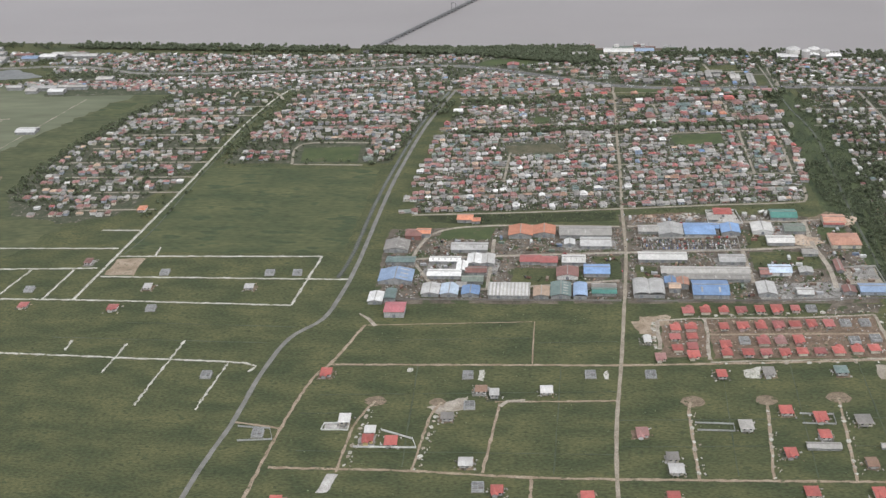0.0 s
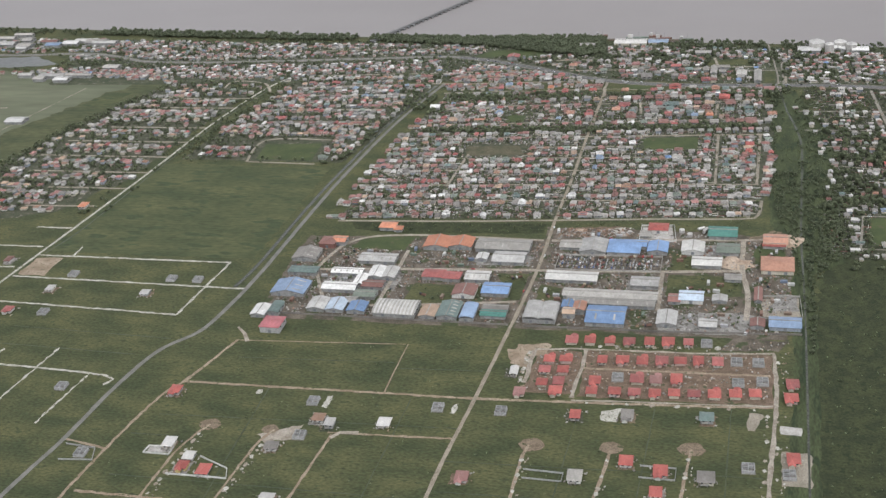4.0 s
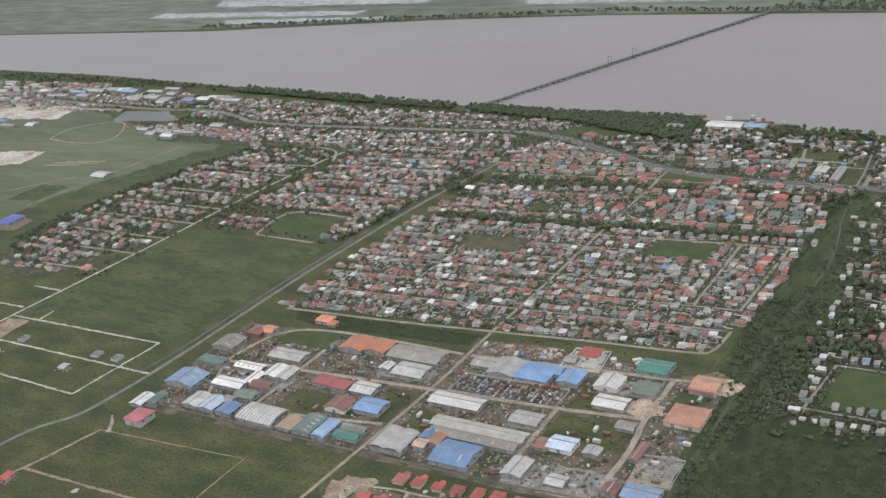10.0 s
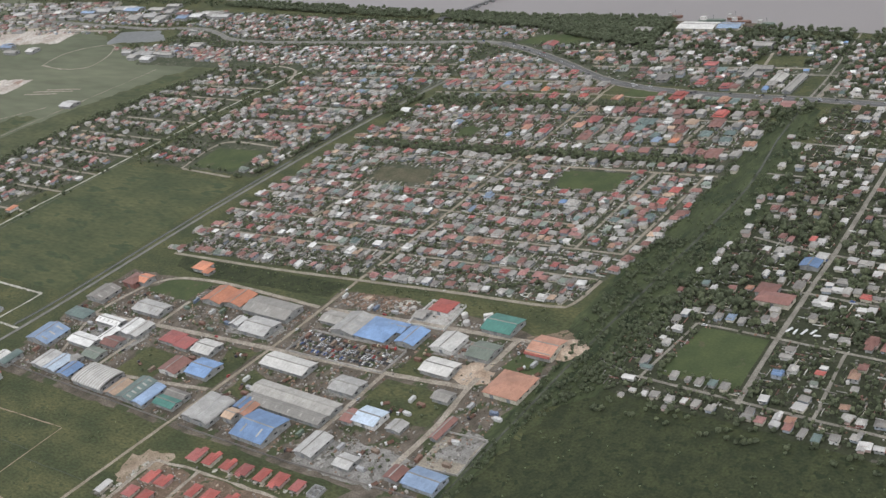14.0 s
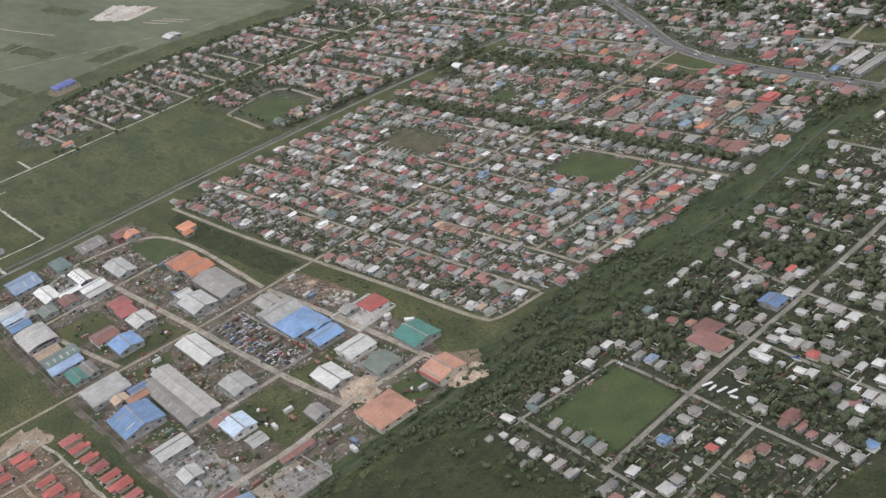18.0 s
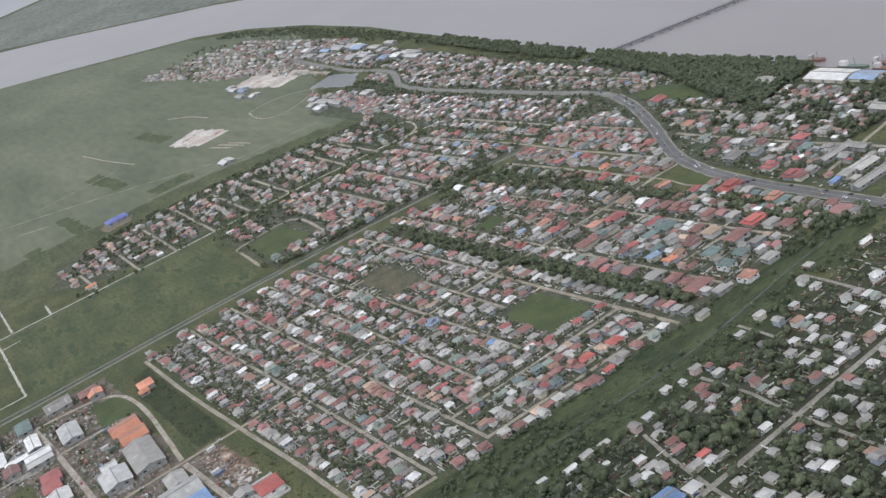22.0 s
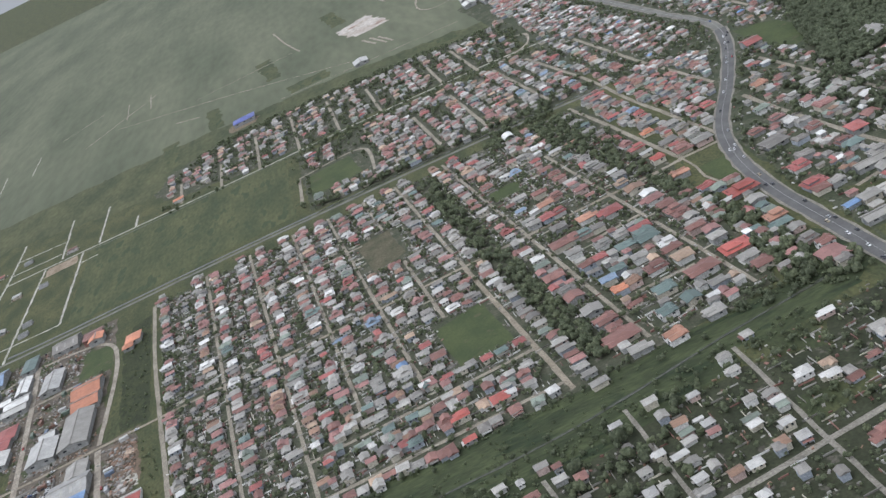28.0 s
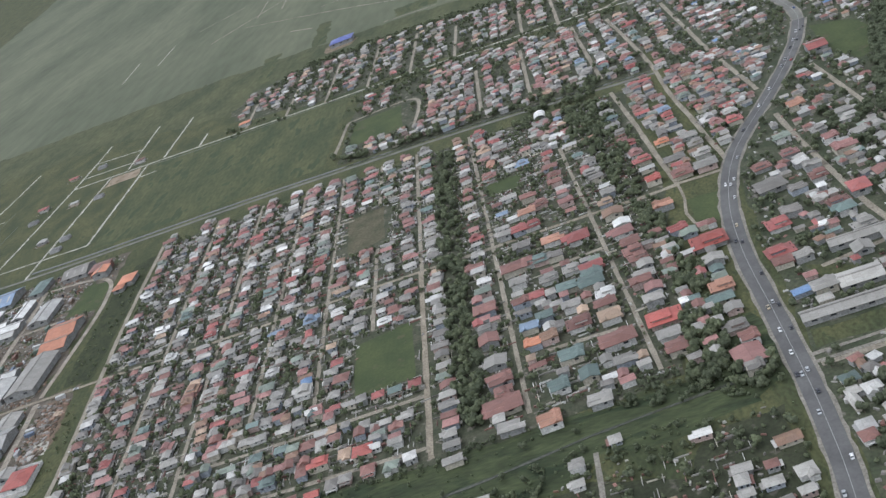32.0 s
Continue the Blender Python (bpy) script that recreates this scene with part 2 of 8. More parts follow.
WALL = [surf("wall_" + nm, tuple(v * 0.86 for v in c), c, 3, fine=0.4, spread=0.1) for nm, c in
        (("cream", (0.55, 0.51, 0.42)), ("white", (0.66, 0.65, 0.62)), ("grey", (0.36, 0.36, 0.35)), ("pink", (0.52, 0.40, 0.36)), ("blue", (0.34, 0.37, 0.41)), ("yellow", (0.58, 0.47, 0.22)))]
SHED_WALL = surf("sheet_wall", (0.23, 0.23, 0.22), (0.33, 0.33, 0.32), 2, fine=0.3)
DOOR = surf("shutter_door", (0.16, 0.17, 0.18), (0.24, 0.25, 0.26), 1)


# ---- building blocks ----
def part(name, bm, material, parent, label=""):
    me = bpy.data.meshes.new(name)
    bm.to_mesh(me)
    bm.free()
    for mm in (material if isinstance(material, (list, tuple)) else [material]):
        me.materials.append(mm)
    ob = new(name, me)
    ob.parent = parent
    return tagged(ob, label) if label else ob


def share(name, me, parent, m=None):
    ob = new(name, me)
    ob.parent = parent
    if m is not None:
        ob.matrix_basis = m
    return ob


def mesh_of(name, bm, material):
    me = bpy.data.meshes.new(name)
    bm.to_mesh(me)
    bm.free()
    for mm in (material if isinstance(material, (list, tuple)) else [material]):
        me.materials.append(mm)
    return me


def block(bm, x0, x1, y0, y1, z0, z1, mi=0):
    v = [bm.verts.new(p) for p in ((x0, y0, z0), (x1, y0, z0), (x1, y1, z0), (x0, y1, z0), (x0, y0, z1), (x1, y0, z1), (x1, y1, z1), (x0, y1, z1))]
    for ids in ((0, 3, 2, 1), (4, 5, 6, 7), (0, 1, 5, 4), (1, 2, 6, 5), (2, 3, 7, 6), (3, 0, 4, 7)):
        bm.faces.new([v[i] for i in ids]).material_index = mi


def thing(name, x, y, turn=0.0, z=0.0, label="", category="", group="", kind=""):
    ob = new(name)
    ob.empty_display_size = 0.5
    ob.matrix_basis = pose(x, y, z, 0, 0, turn)
    return tagged(ob, label, category, group, kind)


def gable(bm, x0, x1, y0, y1, z, rise, over=0.35, thick=0.12, along="y"):
    """A two-sided roof with real thickness; the ridge runs along that axis."""
    if along == "y":
        xm, a = (x0 + x1) / 2, over * rise / ((x1 - x0) / 2)
        prof = [(x0 - over, z - a), (xm, z + rise), (x1 + over, z - a)]
        ends = (y0 - over, y1 + over)
        put = lambda u, w, e: (u, e, w)
    else:
        ym, a = (y0 + y1) / 2, over * rise / ((y1 - y0) / 2)
        prof = [(y0 - over, z - a), (ym, z + rise), (y1 + over, z - a)]
        ends = (x0 - over, x1 + over)
        put = lambda u, w, e: (e, u, w)
    ring = prof + [(u, w - thick) for u, w in reversed(prof)]
    va, vb = ([bm.verts.new(put(u, w, e)) for u, w in ring] for e in ends)
    k = len(ring)
    for i in range(k):
        bm.faces.new((va[i], va[(i + 1) % k], vb[(i + 1) % k], vb[i]))
    bm.faces.new(va)
    bm.faces.new(vb)


def hip(bm, x0, x1, y0, y1, z, rise, over=0.35, thick=0.12):
    x0, x1, y0, y1 = x0 - over, x1 + over, y0 - over, y1 + over
    inset = min(x1 - x0, y1 - y0) / 2 * 0.92
    base = [bm.verts.new(p) for p in ((x0, y0, z), (x1, y0, z), (x1, y1, z), (x0, y1, z))]
    low = [bm.verts.new((v.co.x, v.co.y, z - thick)) for v in base]
    if y1 - y0 >= x1 - x0:
        a, b = bm.verts.new(((x0 + x1) / 2, y0 + inset, z + rise)), bm.verts.new(((x0 + x1) / 2, y1 - inset, z + rise))
        tops = ((0, 1, a), (1, 2, b, a), (2, 3, b), (3, 0, a, b))
    else:
        a, b = bm.verts.new((x0 + inset, (y0 + y1) / 2, z + rise)), bm.verts.new((x1 - inset, (y0 + y1) / 2, z + rise))
        tops = ((0, 1, b, a), (1, 2, b), (2, 3, a, b), (3, 0, a))
    for f in tops:
        bm.faces.new([base[i] if isinstance(i, int) else i for i in f])
    for i in range(4):
        j = (i + 1) % 4
        bm.faces.new((base[i], low[i], low[j], base[j]))
    bm.faces.new(low[::-1])


def vault(bm, x0, x1, y0, y1, z, rise, over=0.3, thick=0.12, along="y", n=9):
    if along == "y":
        c, half, ends = (x0 + x1) / 2, (x1 - x0) / 2 + over, (y0 - over, y1 + over)
    else:
        c, half, ends = (y0 + y1) / 2, (y1 - y0) / 2 + over, (x0 - over, x1 + over)
    prof = [(c - half * math.cos(math.pi * i / n), z + rise * math.sin(math.pi * i / n)) for i in range(n + 1)]
    ring = prof + [(c + (u - c) * 0.97, w - thick) for u, w in reversed(prof)]
    put = (lambda u, w, e: (u, e, w)) if along == "y" else (lambda u, w, e: (e, u, w))
    va, vb = ([bm.verts.new(put(u, w, e)) for u, w in ring] for e in ends)
    k = len(ring)
    for i in range(k):
        bm.faces.new((va[i], va[(i + 1) % k], vb[(i + 1) % k], vb[i]))
    bm.faces.new(va)
    bm.faces.new(vb)


# ---- what ground is taken, on a grid of one metre ----
GX, GY = -620, -260
taken = np.zeros((1100, 700), bool)
paved = np.zeros((1100, 700), bool)


def claim(x, y, hw, hd, table=None):
    i0, i1, j0, j1 = int(x - hw - GX), int(x + hw - GX) + 1, int(y - hd - GY), int(y + hd - GY) + 1
    for t in ((taken,) if table is None else (taken, table)):
        t[max(i0, 0):max(i1, 0), max(j0, 0):max(j1, 0)] = True


def is_free(x, y, hw=0.0, hd=0.0, table=None):
    t = taken if table is None else table
    i0, i1, j0, j1 = int(x - hw - GX), int(x + hw - GX) + 1, int(y - hd - GY), int(y + hd - GY) + 1
    if i0 < 0 or j0 < 0 or i1 > 1100 or j1 > 700:
        return True
    return not t[i0:i1, j0:j1].any()


def inside(p, poly):
    x, y = p
    odd = False
    for (ax, ay), (bx, by) in zip(poly, poly[1:] + poly[:1]):
        if (ay > y) != (by > y) and x < (bx - ax) * (y - ay) / (by - ay) + ax:
            odd = not odd
    return odd


def scatter(poly, n, rng, gap=0.0, table=None):
    xs, ys = [p[0] for p in poly], [p[1] for p in poly]
    out, tries = [], 0
    while len(out) < n and tries < n * 12:
        tries += 1
        p = (rng.uniform(min(xs), max(xs)), rng.uniform(min(ys), max(ys)))
        if inside(p, poly) and is_free(*p, gap, gap, table):
            out.append(p)
    return out


def sheet(pts, z):
    """A flat outline filled with triangles that never overlap."""
    if sum(a[0] * b[1] - b[0] * a[1] for a, b in zip(pts, pts[1:] + pts[:1])) < 0:
        pts = pts[::-1]
    corners, _, tris = delaunay_2d_cdt([Vector(p) for p in pts], [], [list(range(len(pts)))], 1, 1e-4)[:3]
    bm = bmesh.new()
    vs = [bm.verts.new((c[0], c[1], z)) for c in corners]
    for t in tris:
        bm.faces.new([vs[k] for k in t])
    return bm


def patch(name, poly, z, material, wobble=0.8, step=4.0, kind="structure"):
    """A flat piece of ground with slightly uneven edges."""
    rng = random.Random(len(poly) * 7 + int(abs(poly[0][0])))
    pts = []
    for (ax, ay), (bx, by) in zip(poly, poly[1:] + poly[:1]):
        k = max(1, min(40, int(math.hypot(bx - ax, by - ay) / step)))
        for i in range(k):
            pts.append((ax + (bx - ax) * i / k + rng.uniform(-wobble, wobble), ay + (by - ay) * i / k + rng.uniform(-wobble, wobble)))
    bm = sheet(pts, z)
    ob = part(name, bm, material, None)
    return tagged(ob, kind=kind)


def smooth_line(pts, step=4.0):
    out = []
    p = [pts[0]] + list(pts) + [pts[-1]]
    for i in range(1, len(p) - 2):
        a, b, c, d = (np.array(q, float) for q in p[i - 1:i + 3])
        k = max(1, int(np.linalg.norm(c - b) / step))
        for j in range(k):
            t = j / k
            out.append(0.5 * ((2 * b) + (-a + c) * t + (2 * a - 5 * b + 4 * c - d) * t * t + (-a + 3 * b - 3 * c + d) * t ** 3))
    out.append(np.array(pts[-1], float))
    return out


laid = []


def ribbon(name, pts, width, z, material, ragged=0.12, thick=0.05, label="", category="road", step=4.0, paving=True):
    """A road or ditch: a strip with a real edge along a smooth line."""
    line = smooth_line(pts, step)
    laid.append(name)
    z += 0.0004 * len(laid)
    rng = random.Random(int(abs(pts[0][0]) * 13 + abs(pts[0][1])))
    bm = bmesh.new()
    prev = None
    for i, p in enumerate(line):
        d = line[min(i + 1, len(line) - 1)] - line[max(i - 1, 0)]
        d = d / (np.linalg.norm(d) + 1e-9)
        nrm = np.array([-d[1], d[0]])
        a = p + nrm * (width / 2 + rng.uniform(-ragged, ragged))
        b = p - nrm * (width / 2 + rng.uniform(-ragged, ragged))
        row = [bm.verts.new(q) for q in ((a[0], a[1], z - thick), (a[0], a[1], z), (b[0], b[1], z), (b[0], b[1], z - thick))]
        if prev:
            for k in range(3):
                bm.faces.new((prev[k], prev[k + 1], row[k + 1], row[k]))
        prev = row
        if paving:
            claim(p[0], p[1], width / 2 + 0.3, width / 2 + 0.3, paved)
    return tagged(part(name, bm, material, None), label, category, kind="structure")


# ---- ground, river and the patches of land ----
bm = bmesh.new()
edge = 4600
vs = [bm.verts.new(p) for p in ((-edge, -edge, 0), (edge, -edge, 0), (edge, edge, 0), (-edge, edge, 0))]
bm.faces.new(vs)
tagged(part("ground", bm, GRASS, None), "flat marshy green land", "ground", kind="structure")
NEAR_BANK = [(-4400, -700), (-1900, 60), (-1448, 238), (-1117, 360), (-970, 384), (-790, 393), (-609, 387), (-502, 376), (-414, 368), (-344, 360), (-283, 356), (-207, 349), (-106, 344), (-31, 345), (42, 333), (96, 330), (160, 322), (260, 318), (600, 300), (1500, 250), (4400, 100)]
FAR_BANK = [(4400, 420), (1500, 520), (600, 590), (100, 606), (-60, 603), (-200, 600), (-366, 584), (-619, 540), (-900, 520), (-1400, 470), (-2200, 330), (-4400, -120)]
bm = sheet(NEAR_BANK + FAR_BANK, 0.06)
tagged(part("river", bm, river_mat, None), "wide silty brown-grey river", "water", kind="structure")
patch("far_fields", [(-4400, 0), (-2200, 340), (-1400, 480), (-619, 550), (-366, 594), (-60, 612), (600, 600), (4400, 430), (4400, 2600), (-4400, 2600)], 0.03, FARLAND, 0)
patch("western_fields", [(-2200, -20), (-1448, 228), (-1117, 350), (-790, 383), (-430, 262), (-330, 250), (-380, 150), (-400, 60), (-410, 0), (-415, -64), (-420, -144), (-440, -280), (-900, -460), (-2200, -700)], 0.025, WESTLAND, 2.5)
# in-between colour that steps the grass into the painted haze further west
WEST_ROUGH = surf("rough_western_grass", (0.047, 0.057, 0.027), (0.086, 0.091, 0.043), 20, fine=2.5, stretch=(0.4, 1, 1), grains=(0.76, 1.16))
patch("western_rough", [(-430, 262), (-306, 244), (-348, 110), (-340, 60), (-300, 23.5), (-325, -20), (-345, -64), (-350, -144), (-366, -280), (-470, -290), (-450, -144), (-445, -64), (-440, 0), (-430, 60), (-410, 150)], 0.02, WEST_ROUGH, 4.0)
patch("pasture", [(-256, -3.5), (-141, -2), (-139, 109.1), (-246.5, 108.9)], 0.03, RICE)
patch("scrubland", [(119.8, -63.2), (127, 26), (146, 27), (226, 28), (228, 70), (380, 84), (520, 60), (560, -30), (500, -120), (520, -210), (420, -300), (300, -270), (210, -330), (140, -290), (116.8, -263.2)], 0.03, BUSHLAND, 2.5)
RESERVE_GRASS = surf("weedy_reserve", (0.031, 0.041, 0.018), (0.062, 0.076, 0.033), 5, fine=0.8, stretch=(1, 0.3, 1), bump=0.3, spots=(0.026, 0.038, 0.017), spot_size=4.0, spot_at=0.55)
patch("canal_reserve", [(99, -260), (120, -260), (123, -40), (122, 5), (136, 20), (142, 80), (140, 150), (130, 190), (118, 238), (104, 238), (101, 120), (104, 60), (112, 0), (114, -60), (112, -120)], 0.035, RESERVE_GRASS)
patch("industrial_yard", [(-118.9, -54.5), (111.2, -49), (114, 36), (98, 42), (60, 46), (-2, 44), (-2, 30), (-122, 26)], 0.04, WORKYARD)
patch("scheme_gardens", [(-113, 46), (0, 54), (100, 64), (105, 172), (101, 226), (0, 236), (-100, 234), (-106, 170)], 0.04, YARD)
patch("west_gardens", [(-236, 115.2), (-134, 116.3), (-112, 246), (-214, 250)], 0.04, YARD)
patch("outer_gardens", [(-334, 40), (-300, 30), (-278, 40), (-256, 80), (-246, 160), (-234, 236), (-304, 246), (-318, 212), (-330, 184), (-340, 150), (-348, 106), (-350, 66)], 0.043, YARD, 2.0)
patch("riverside_gardens", [(-400, 240), (-214, 246), (-8, 256), (100, 252), (162, 250), (260, 246), (260, 310), (96, 322), (-31, 332), (-300, 338), (-420, 345)], 0.046, surf("riverside_soil", (0.040, 0.050, 0.027), (0.076, 0.080, 0.050), 6, fine=0.9, spots=(0.16, 0.147, 0.125), spot_size=3.0, spot_at=0.61))
# east garden ground: the shade of its trees is kept in the dark colour
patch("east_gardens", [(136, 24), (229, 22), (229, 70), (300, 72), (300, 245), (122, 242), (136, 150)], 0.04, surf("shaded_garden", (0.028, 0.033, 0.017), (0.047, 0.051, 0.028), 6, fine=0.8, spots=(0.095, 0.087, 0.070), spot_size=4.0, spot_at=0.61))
patch("highway_verge", [(84, 243.5), (92, 246), (112, 245), (118, 238), (108, 227), (90, 230), (84, 238)], 0.05, RESERVE_GRASS, 0.6)
patch("square_lawn", [(148, 38), (176.5, 37), (174, 66.5), (150, 66.5)], 0.06, LAWN, 0.2)
patch("playing_field", [(36, 143.5), (65, 146.5), (64, 163), (32, 160)], 0.06, LAWN, 0.3)
patch("playing_field", [(-67, 143), (-36, 146), (-31, 133), (-64, 130)], 0.06, WORN_FIELD, 0.3)
patch("playing_field", [(-189, 118.3), (-154, 118.3), (-156, 143.5), (-191, 140.3)], 0.06, LAWN, 0.3)
patch("green_plot", [(-96, 14), (-68, 14), (-66, 28), (-92, 27)], 0.06, LAWN, 0.3)
patch("green_belt_field", [(-78, 32), (-3, 37), (-3, 48), (-104, 42), (-100, 34)], 0.055, BUSHLAND, 0.5)
for q in ([(60, 6), (72, 6), (72, 20), (60, 20)], [(97, 15), (103, 15), (112, 28), (98, 26)], [(-56.5, -41.4), (-34.4, -37), (-34, -18), (-54, -17)], [(-9.1, -28.3), (-3.1, -28.3), (-3, -4), (-18, -4)], [(60, -18), (92, -15), (92, 2), (60, 2)], [(3.9, -28.3), (13.9, -28.3), (14, -15), (4, -13)]):
    patch("green_plot", q, 0.06, GRASS, 0.5)
for cx, cy, r in ((20.8, -130.2, 5), (49.8, -128.2, 4.5), (77.8, -125.2, 5), (-105.2, -134.2, 4.5), (-80.2, -134.2, 3.5)):
    patch("turning_place", [(cx + r * (0.97 + 0.06 * math.sin(a * 2.3 + cx)) * math.cos(a * 0.393), cy + 0.8 * r * (0.97 + 0.06 * math.sin(a * 1.7 + cx)) * math.sin(a * 0.393)) for a in range(16)], 0.09, TURNED_SOIL, 0.25, 1)
patch("building_site", [(11.8, -97.2), (30.8, -97.2), (30.8, -66.2), (11.8, -66.2)], 0.05, ESTATE_SOIL, 1.0)
patch("building_site", [(3, -63), (17, -62), (17, -70), (11, -72), (3, -70)], 0.055, DIRT_ROAD, 1.0, 2)
patch("building_site", [(32.8, -98.2), (105.8, -95.2), (105.9, -61), (32.8, -65.2)], 0.045, ESTATE_SOIL, 1.2)
patch("building_site", [(-256, -11), (-242, -9.6), (-242, -28.6), (-258, -29)], 0.06, DIRT_ROAD, 1.0)
YARD_SLAB = surf("stained_concrete_yard", (0.165, 0.156, 0.142), (0.26, 0.25, 0.23), 4, fine=0.5, spots=(0.10, 0.094, 0.078), spot_size=3.0, spot_at=0.57)
for q in ([(59.3, -47.9), (95.3, -46.8), (94.8, -32.6), (83.8, -30.5), (59.7, -33.7)], [(-100, -26.1), (-62, -24), (-62, -8), (-96, -6)], [(-32, 2), (-4, 4), (-4, 14), (-32, 12)], [(3.6, -37), (23.7, -35.9), (23.8, -30.5), (3.8, -31.5)], [(66, 20), (90, 22), (90, 32), (66, 31)], [(42, -14), (57, -13), (57, -4), (42, -5)]):
    patch("concrete_yard", q, 0.062, YARD_SLAB, 0.6, 2)
patch("dirt_yard", [(4, 35), (29, 38), (36, 48), (19, 46), (4, 43)], 0.064, ESTATE_SOIL, 0.6, 2)
patch("dirt_yard", [(80, 17), (90, 20), (96, 18), (98, 12), (90, 8), (82, 11)], 0.064, SAND, 0.8, 1.5)
patch("dirt_yard", [(94, 40), (106, 50), (115, 44), (108, 38), (100, 38)], 0.064, TURNED_SOIL, 0.8, 1.5)
patch("stone_pad", [(29, 39), (37, 40), (38, 47), (31, 46)], 0.066, WHITE_ROAD, 0.6, 2)
patch("concrete_yard", [(61.5, -42.5), (97.5, -40.3), (98.8, -30.5), (85.9, -29.4), (71.8, -30.5)], 0.066, YARD_SLAB, 0.6, 2)
patch("concrete_yard", [(103, -26.1), (116, -25), (115, -12), (108, -10)], 0.074, YARD_SLAB, 0.5, 2)
patch("green_plot", [(96, 22), (104, 20), (112, 24), (110, 28), (98, 32)], 0.066, LAWN, 0.4, 2)
patch("concrete_apron", [(44, 33), (60, 34), (58, 49), (44, 48)], 0.07, CRUSH, 0.3)
patch("concrete_apron", [(100, -16), (116, -14), (116.8, -30.5), (101.8, -32.6)], 0.07, CONCRETE, 0.5)
for q in ([(-760, 590), (-480, 604), (-470, 622), (-760, 612)], [(-700, 640), (-420, 650), (-420, 676), (-720, 670)], [(-620, 566), (-420, 590), (-420, 598), (-640, 584)], [(-560, 700), (-300, 706), (-300, 740), (-580, 730)], [(-300, 640), (-120, 650), (-120, 668), (-310, 660)]):
    patch("flooded_field", q, 0.08, FLOODED, 3)
patch("sand_yard", [(-531, 165), (-545, 193), (-479, 203), (-478, 176)], 0.06, PALE_YARD, 2)
patch("sand_yard", [(-642, 257), (-654, 293), (-550, 302), (-544, 270)], 0.06, PALE_YARD, 2)
patch("trodden_earth", [(-392, 84), (-378, 98), (-366, 96), (-364, 80), (-380, 76)], 0.05, TURNED_SOIL, 1)
patch("pond", [(-481, 273), (-492, 298), (-447, 303), (-418, 284)], 0.07, POND, 1.5)
patch("forest_clearing", [(-97, 302), (-88, 314), (-56, 320), (-48, 306), (-60, 302)], 0.06, LAWN, 1)
patch("green_plot", [(14, 240.6), (15, 249.5), (33, 246.4), (28.5, 240.3)], 0.06, LAWN, 0.3)
patch("green_plot", [(-52, 181), (-51.5, 194), (-41, 191.8), (-40.6, 182.5)], 0.06, LAWN, 0.4)
patch("green_plot", [(71, 259), (77.6, 268.4), (86, 270), (86, 262)], 0.06, GRASS, 0.5)
patch("green_plot", [(99, 253), (106, 253), (106, 274), (99, 274)], 0.06, GRASS, 0.5)
patch("green_plot", [(64, 283), (90, 285), (90, 298), (62, 296)], 0.06, GRASS, 0.8)
patch("green_plot", [(120, 205), (128, 203), (136, 222), (124, 226)], 0.06, GRASS, 0.8)
patch("green_plot", [(148, 206), (158, 206), (156, 222), (150, 223)], 0.06, GRASS, 0.8)
patch("industrial_yard", [(82.9, -58.8), (107, -56.7), (112.2, -49), (89.2, -50.1)], 0.06, WORKYARD, 1.0)
patch("stone_pad", [(42.8, -106.2), (50.8, -103.2), (49.8, -112.2), (43.8, -112.2)], 0.06, WHITE_ROAD, 0.5, 2)
patch("stone_pad", [(-84.2, -138.2), (-68.2, -129.2), (-69.2, -139.2), (-79.2, -142.2)], 0.07, PALE_LANE, 0.8, 2)
patch("stone_pad", [(96.8, -100.7), (102.8, -100.7), (99.8, -111.2), (96.8, -111.2)], 0.06, CONCRETE, 0.5, 2)
patch("stone_pad", [(108.3, -107.2), (115.8, -107.2), (115.8, -112.2), (108.3, -112.2)], 0.06, CRUSH, 0.3, 2)
patch("stone_pad", [(108.8, -122.2), (118.8, -122.2), (118.8, -141.2), (108.8, -141.2)], 0.06, CONCRETE, 0.5, 2)
patch("stone_pad", [(-116.2, -182.2), (-112.2, -182.2), (-114.2, -193.2), (-118.2, -193.2)], 0.06, CRUSH, 0.4, 2)
patch("stone_pad", [(-123.2, -151.2), (-113.2, -150.2), (-113.2, -153.2), (-122.2, -154.2)], 0.06, CRUSH, 0.4, 2)
patch("stone_pad", [(-0.2, -67.2), (7.8, -67.2), (10.8, -81.2), (2.8, -78.2)], 0.06, DIRT_ROAD, 0.7, 2)
for q in ([(-350, 200), (-330, 200), (-326, 226), (-346, 226)], [(-420, 120), (-396, 122), (-392, 150), (-418, 148)], [(-470, 60), (-400, 64), (-398, 74), (-468, 70)], [(-560, 100), (-470, 108), (-470, 118), (-560, 112)], [(-640, 160), (-560, 166), (-560, 178), (-640, 172)], [(-420, 30), (-350, 36), (-350, 44), (-420, 40)]):
    patch("field_strip", q, 0.05, RICE, 1.5)

# ---- roads, lanes and canals ----
ribbon("canal", [(-139.5, -29.4), (-136.4, -3.9), (-134.2, 54.7), (-130.6, 104.4), (-122.8, 180), (-110, 246)], 2.1, 0.07, TAILWATER, label="narrow dark drainage canal", category="canal")
ribbon("road", [(-172, -264.5), (-165, -185.5), (-160, -151.5), (-157, -116.5), (-151, -86.5), (-139.5, -69.5), (-135.2, -48.6), (-132, -12.1), (-129.5, 57.6), (-126.5, 106.7), (-119, 179), (-106, 248)], 2.1, 0.10, GREY_ROAD, label="grey asphalt road beside a canal")
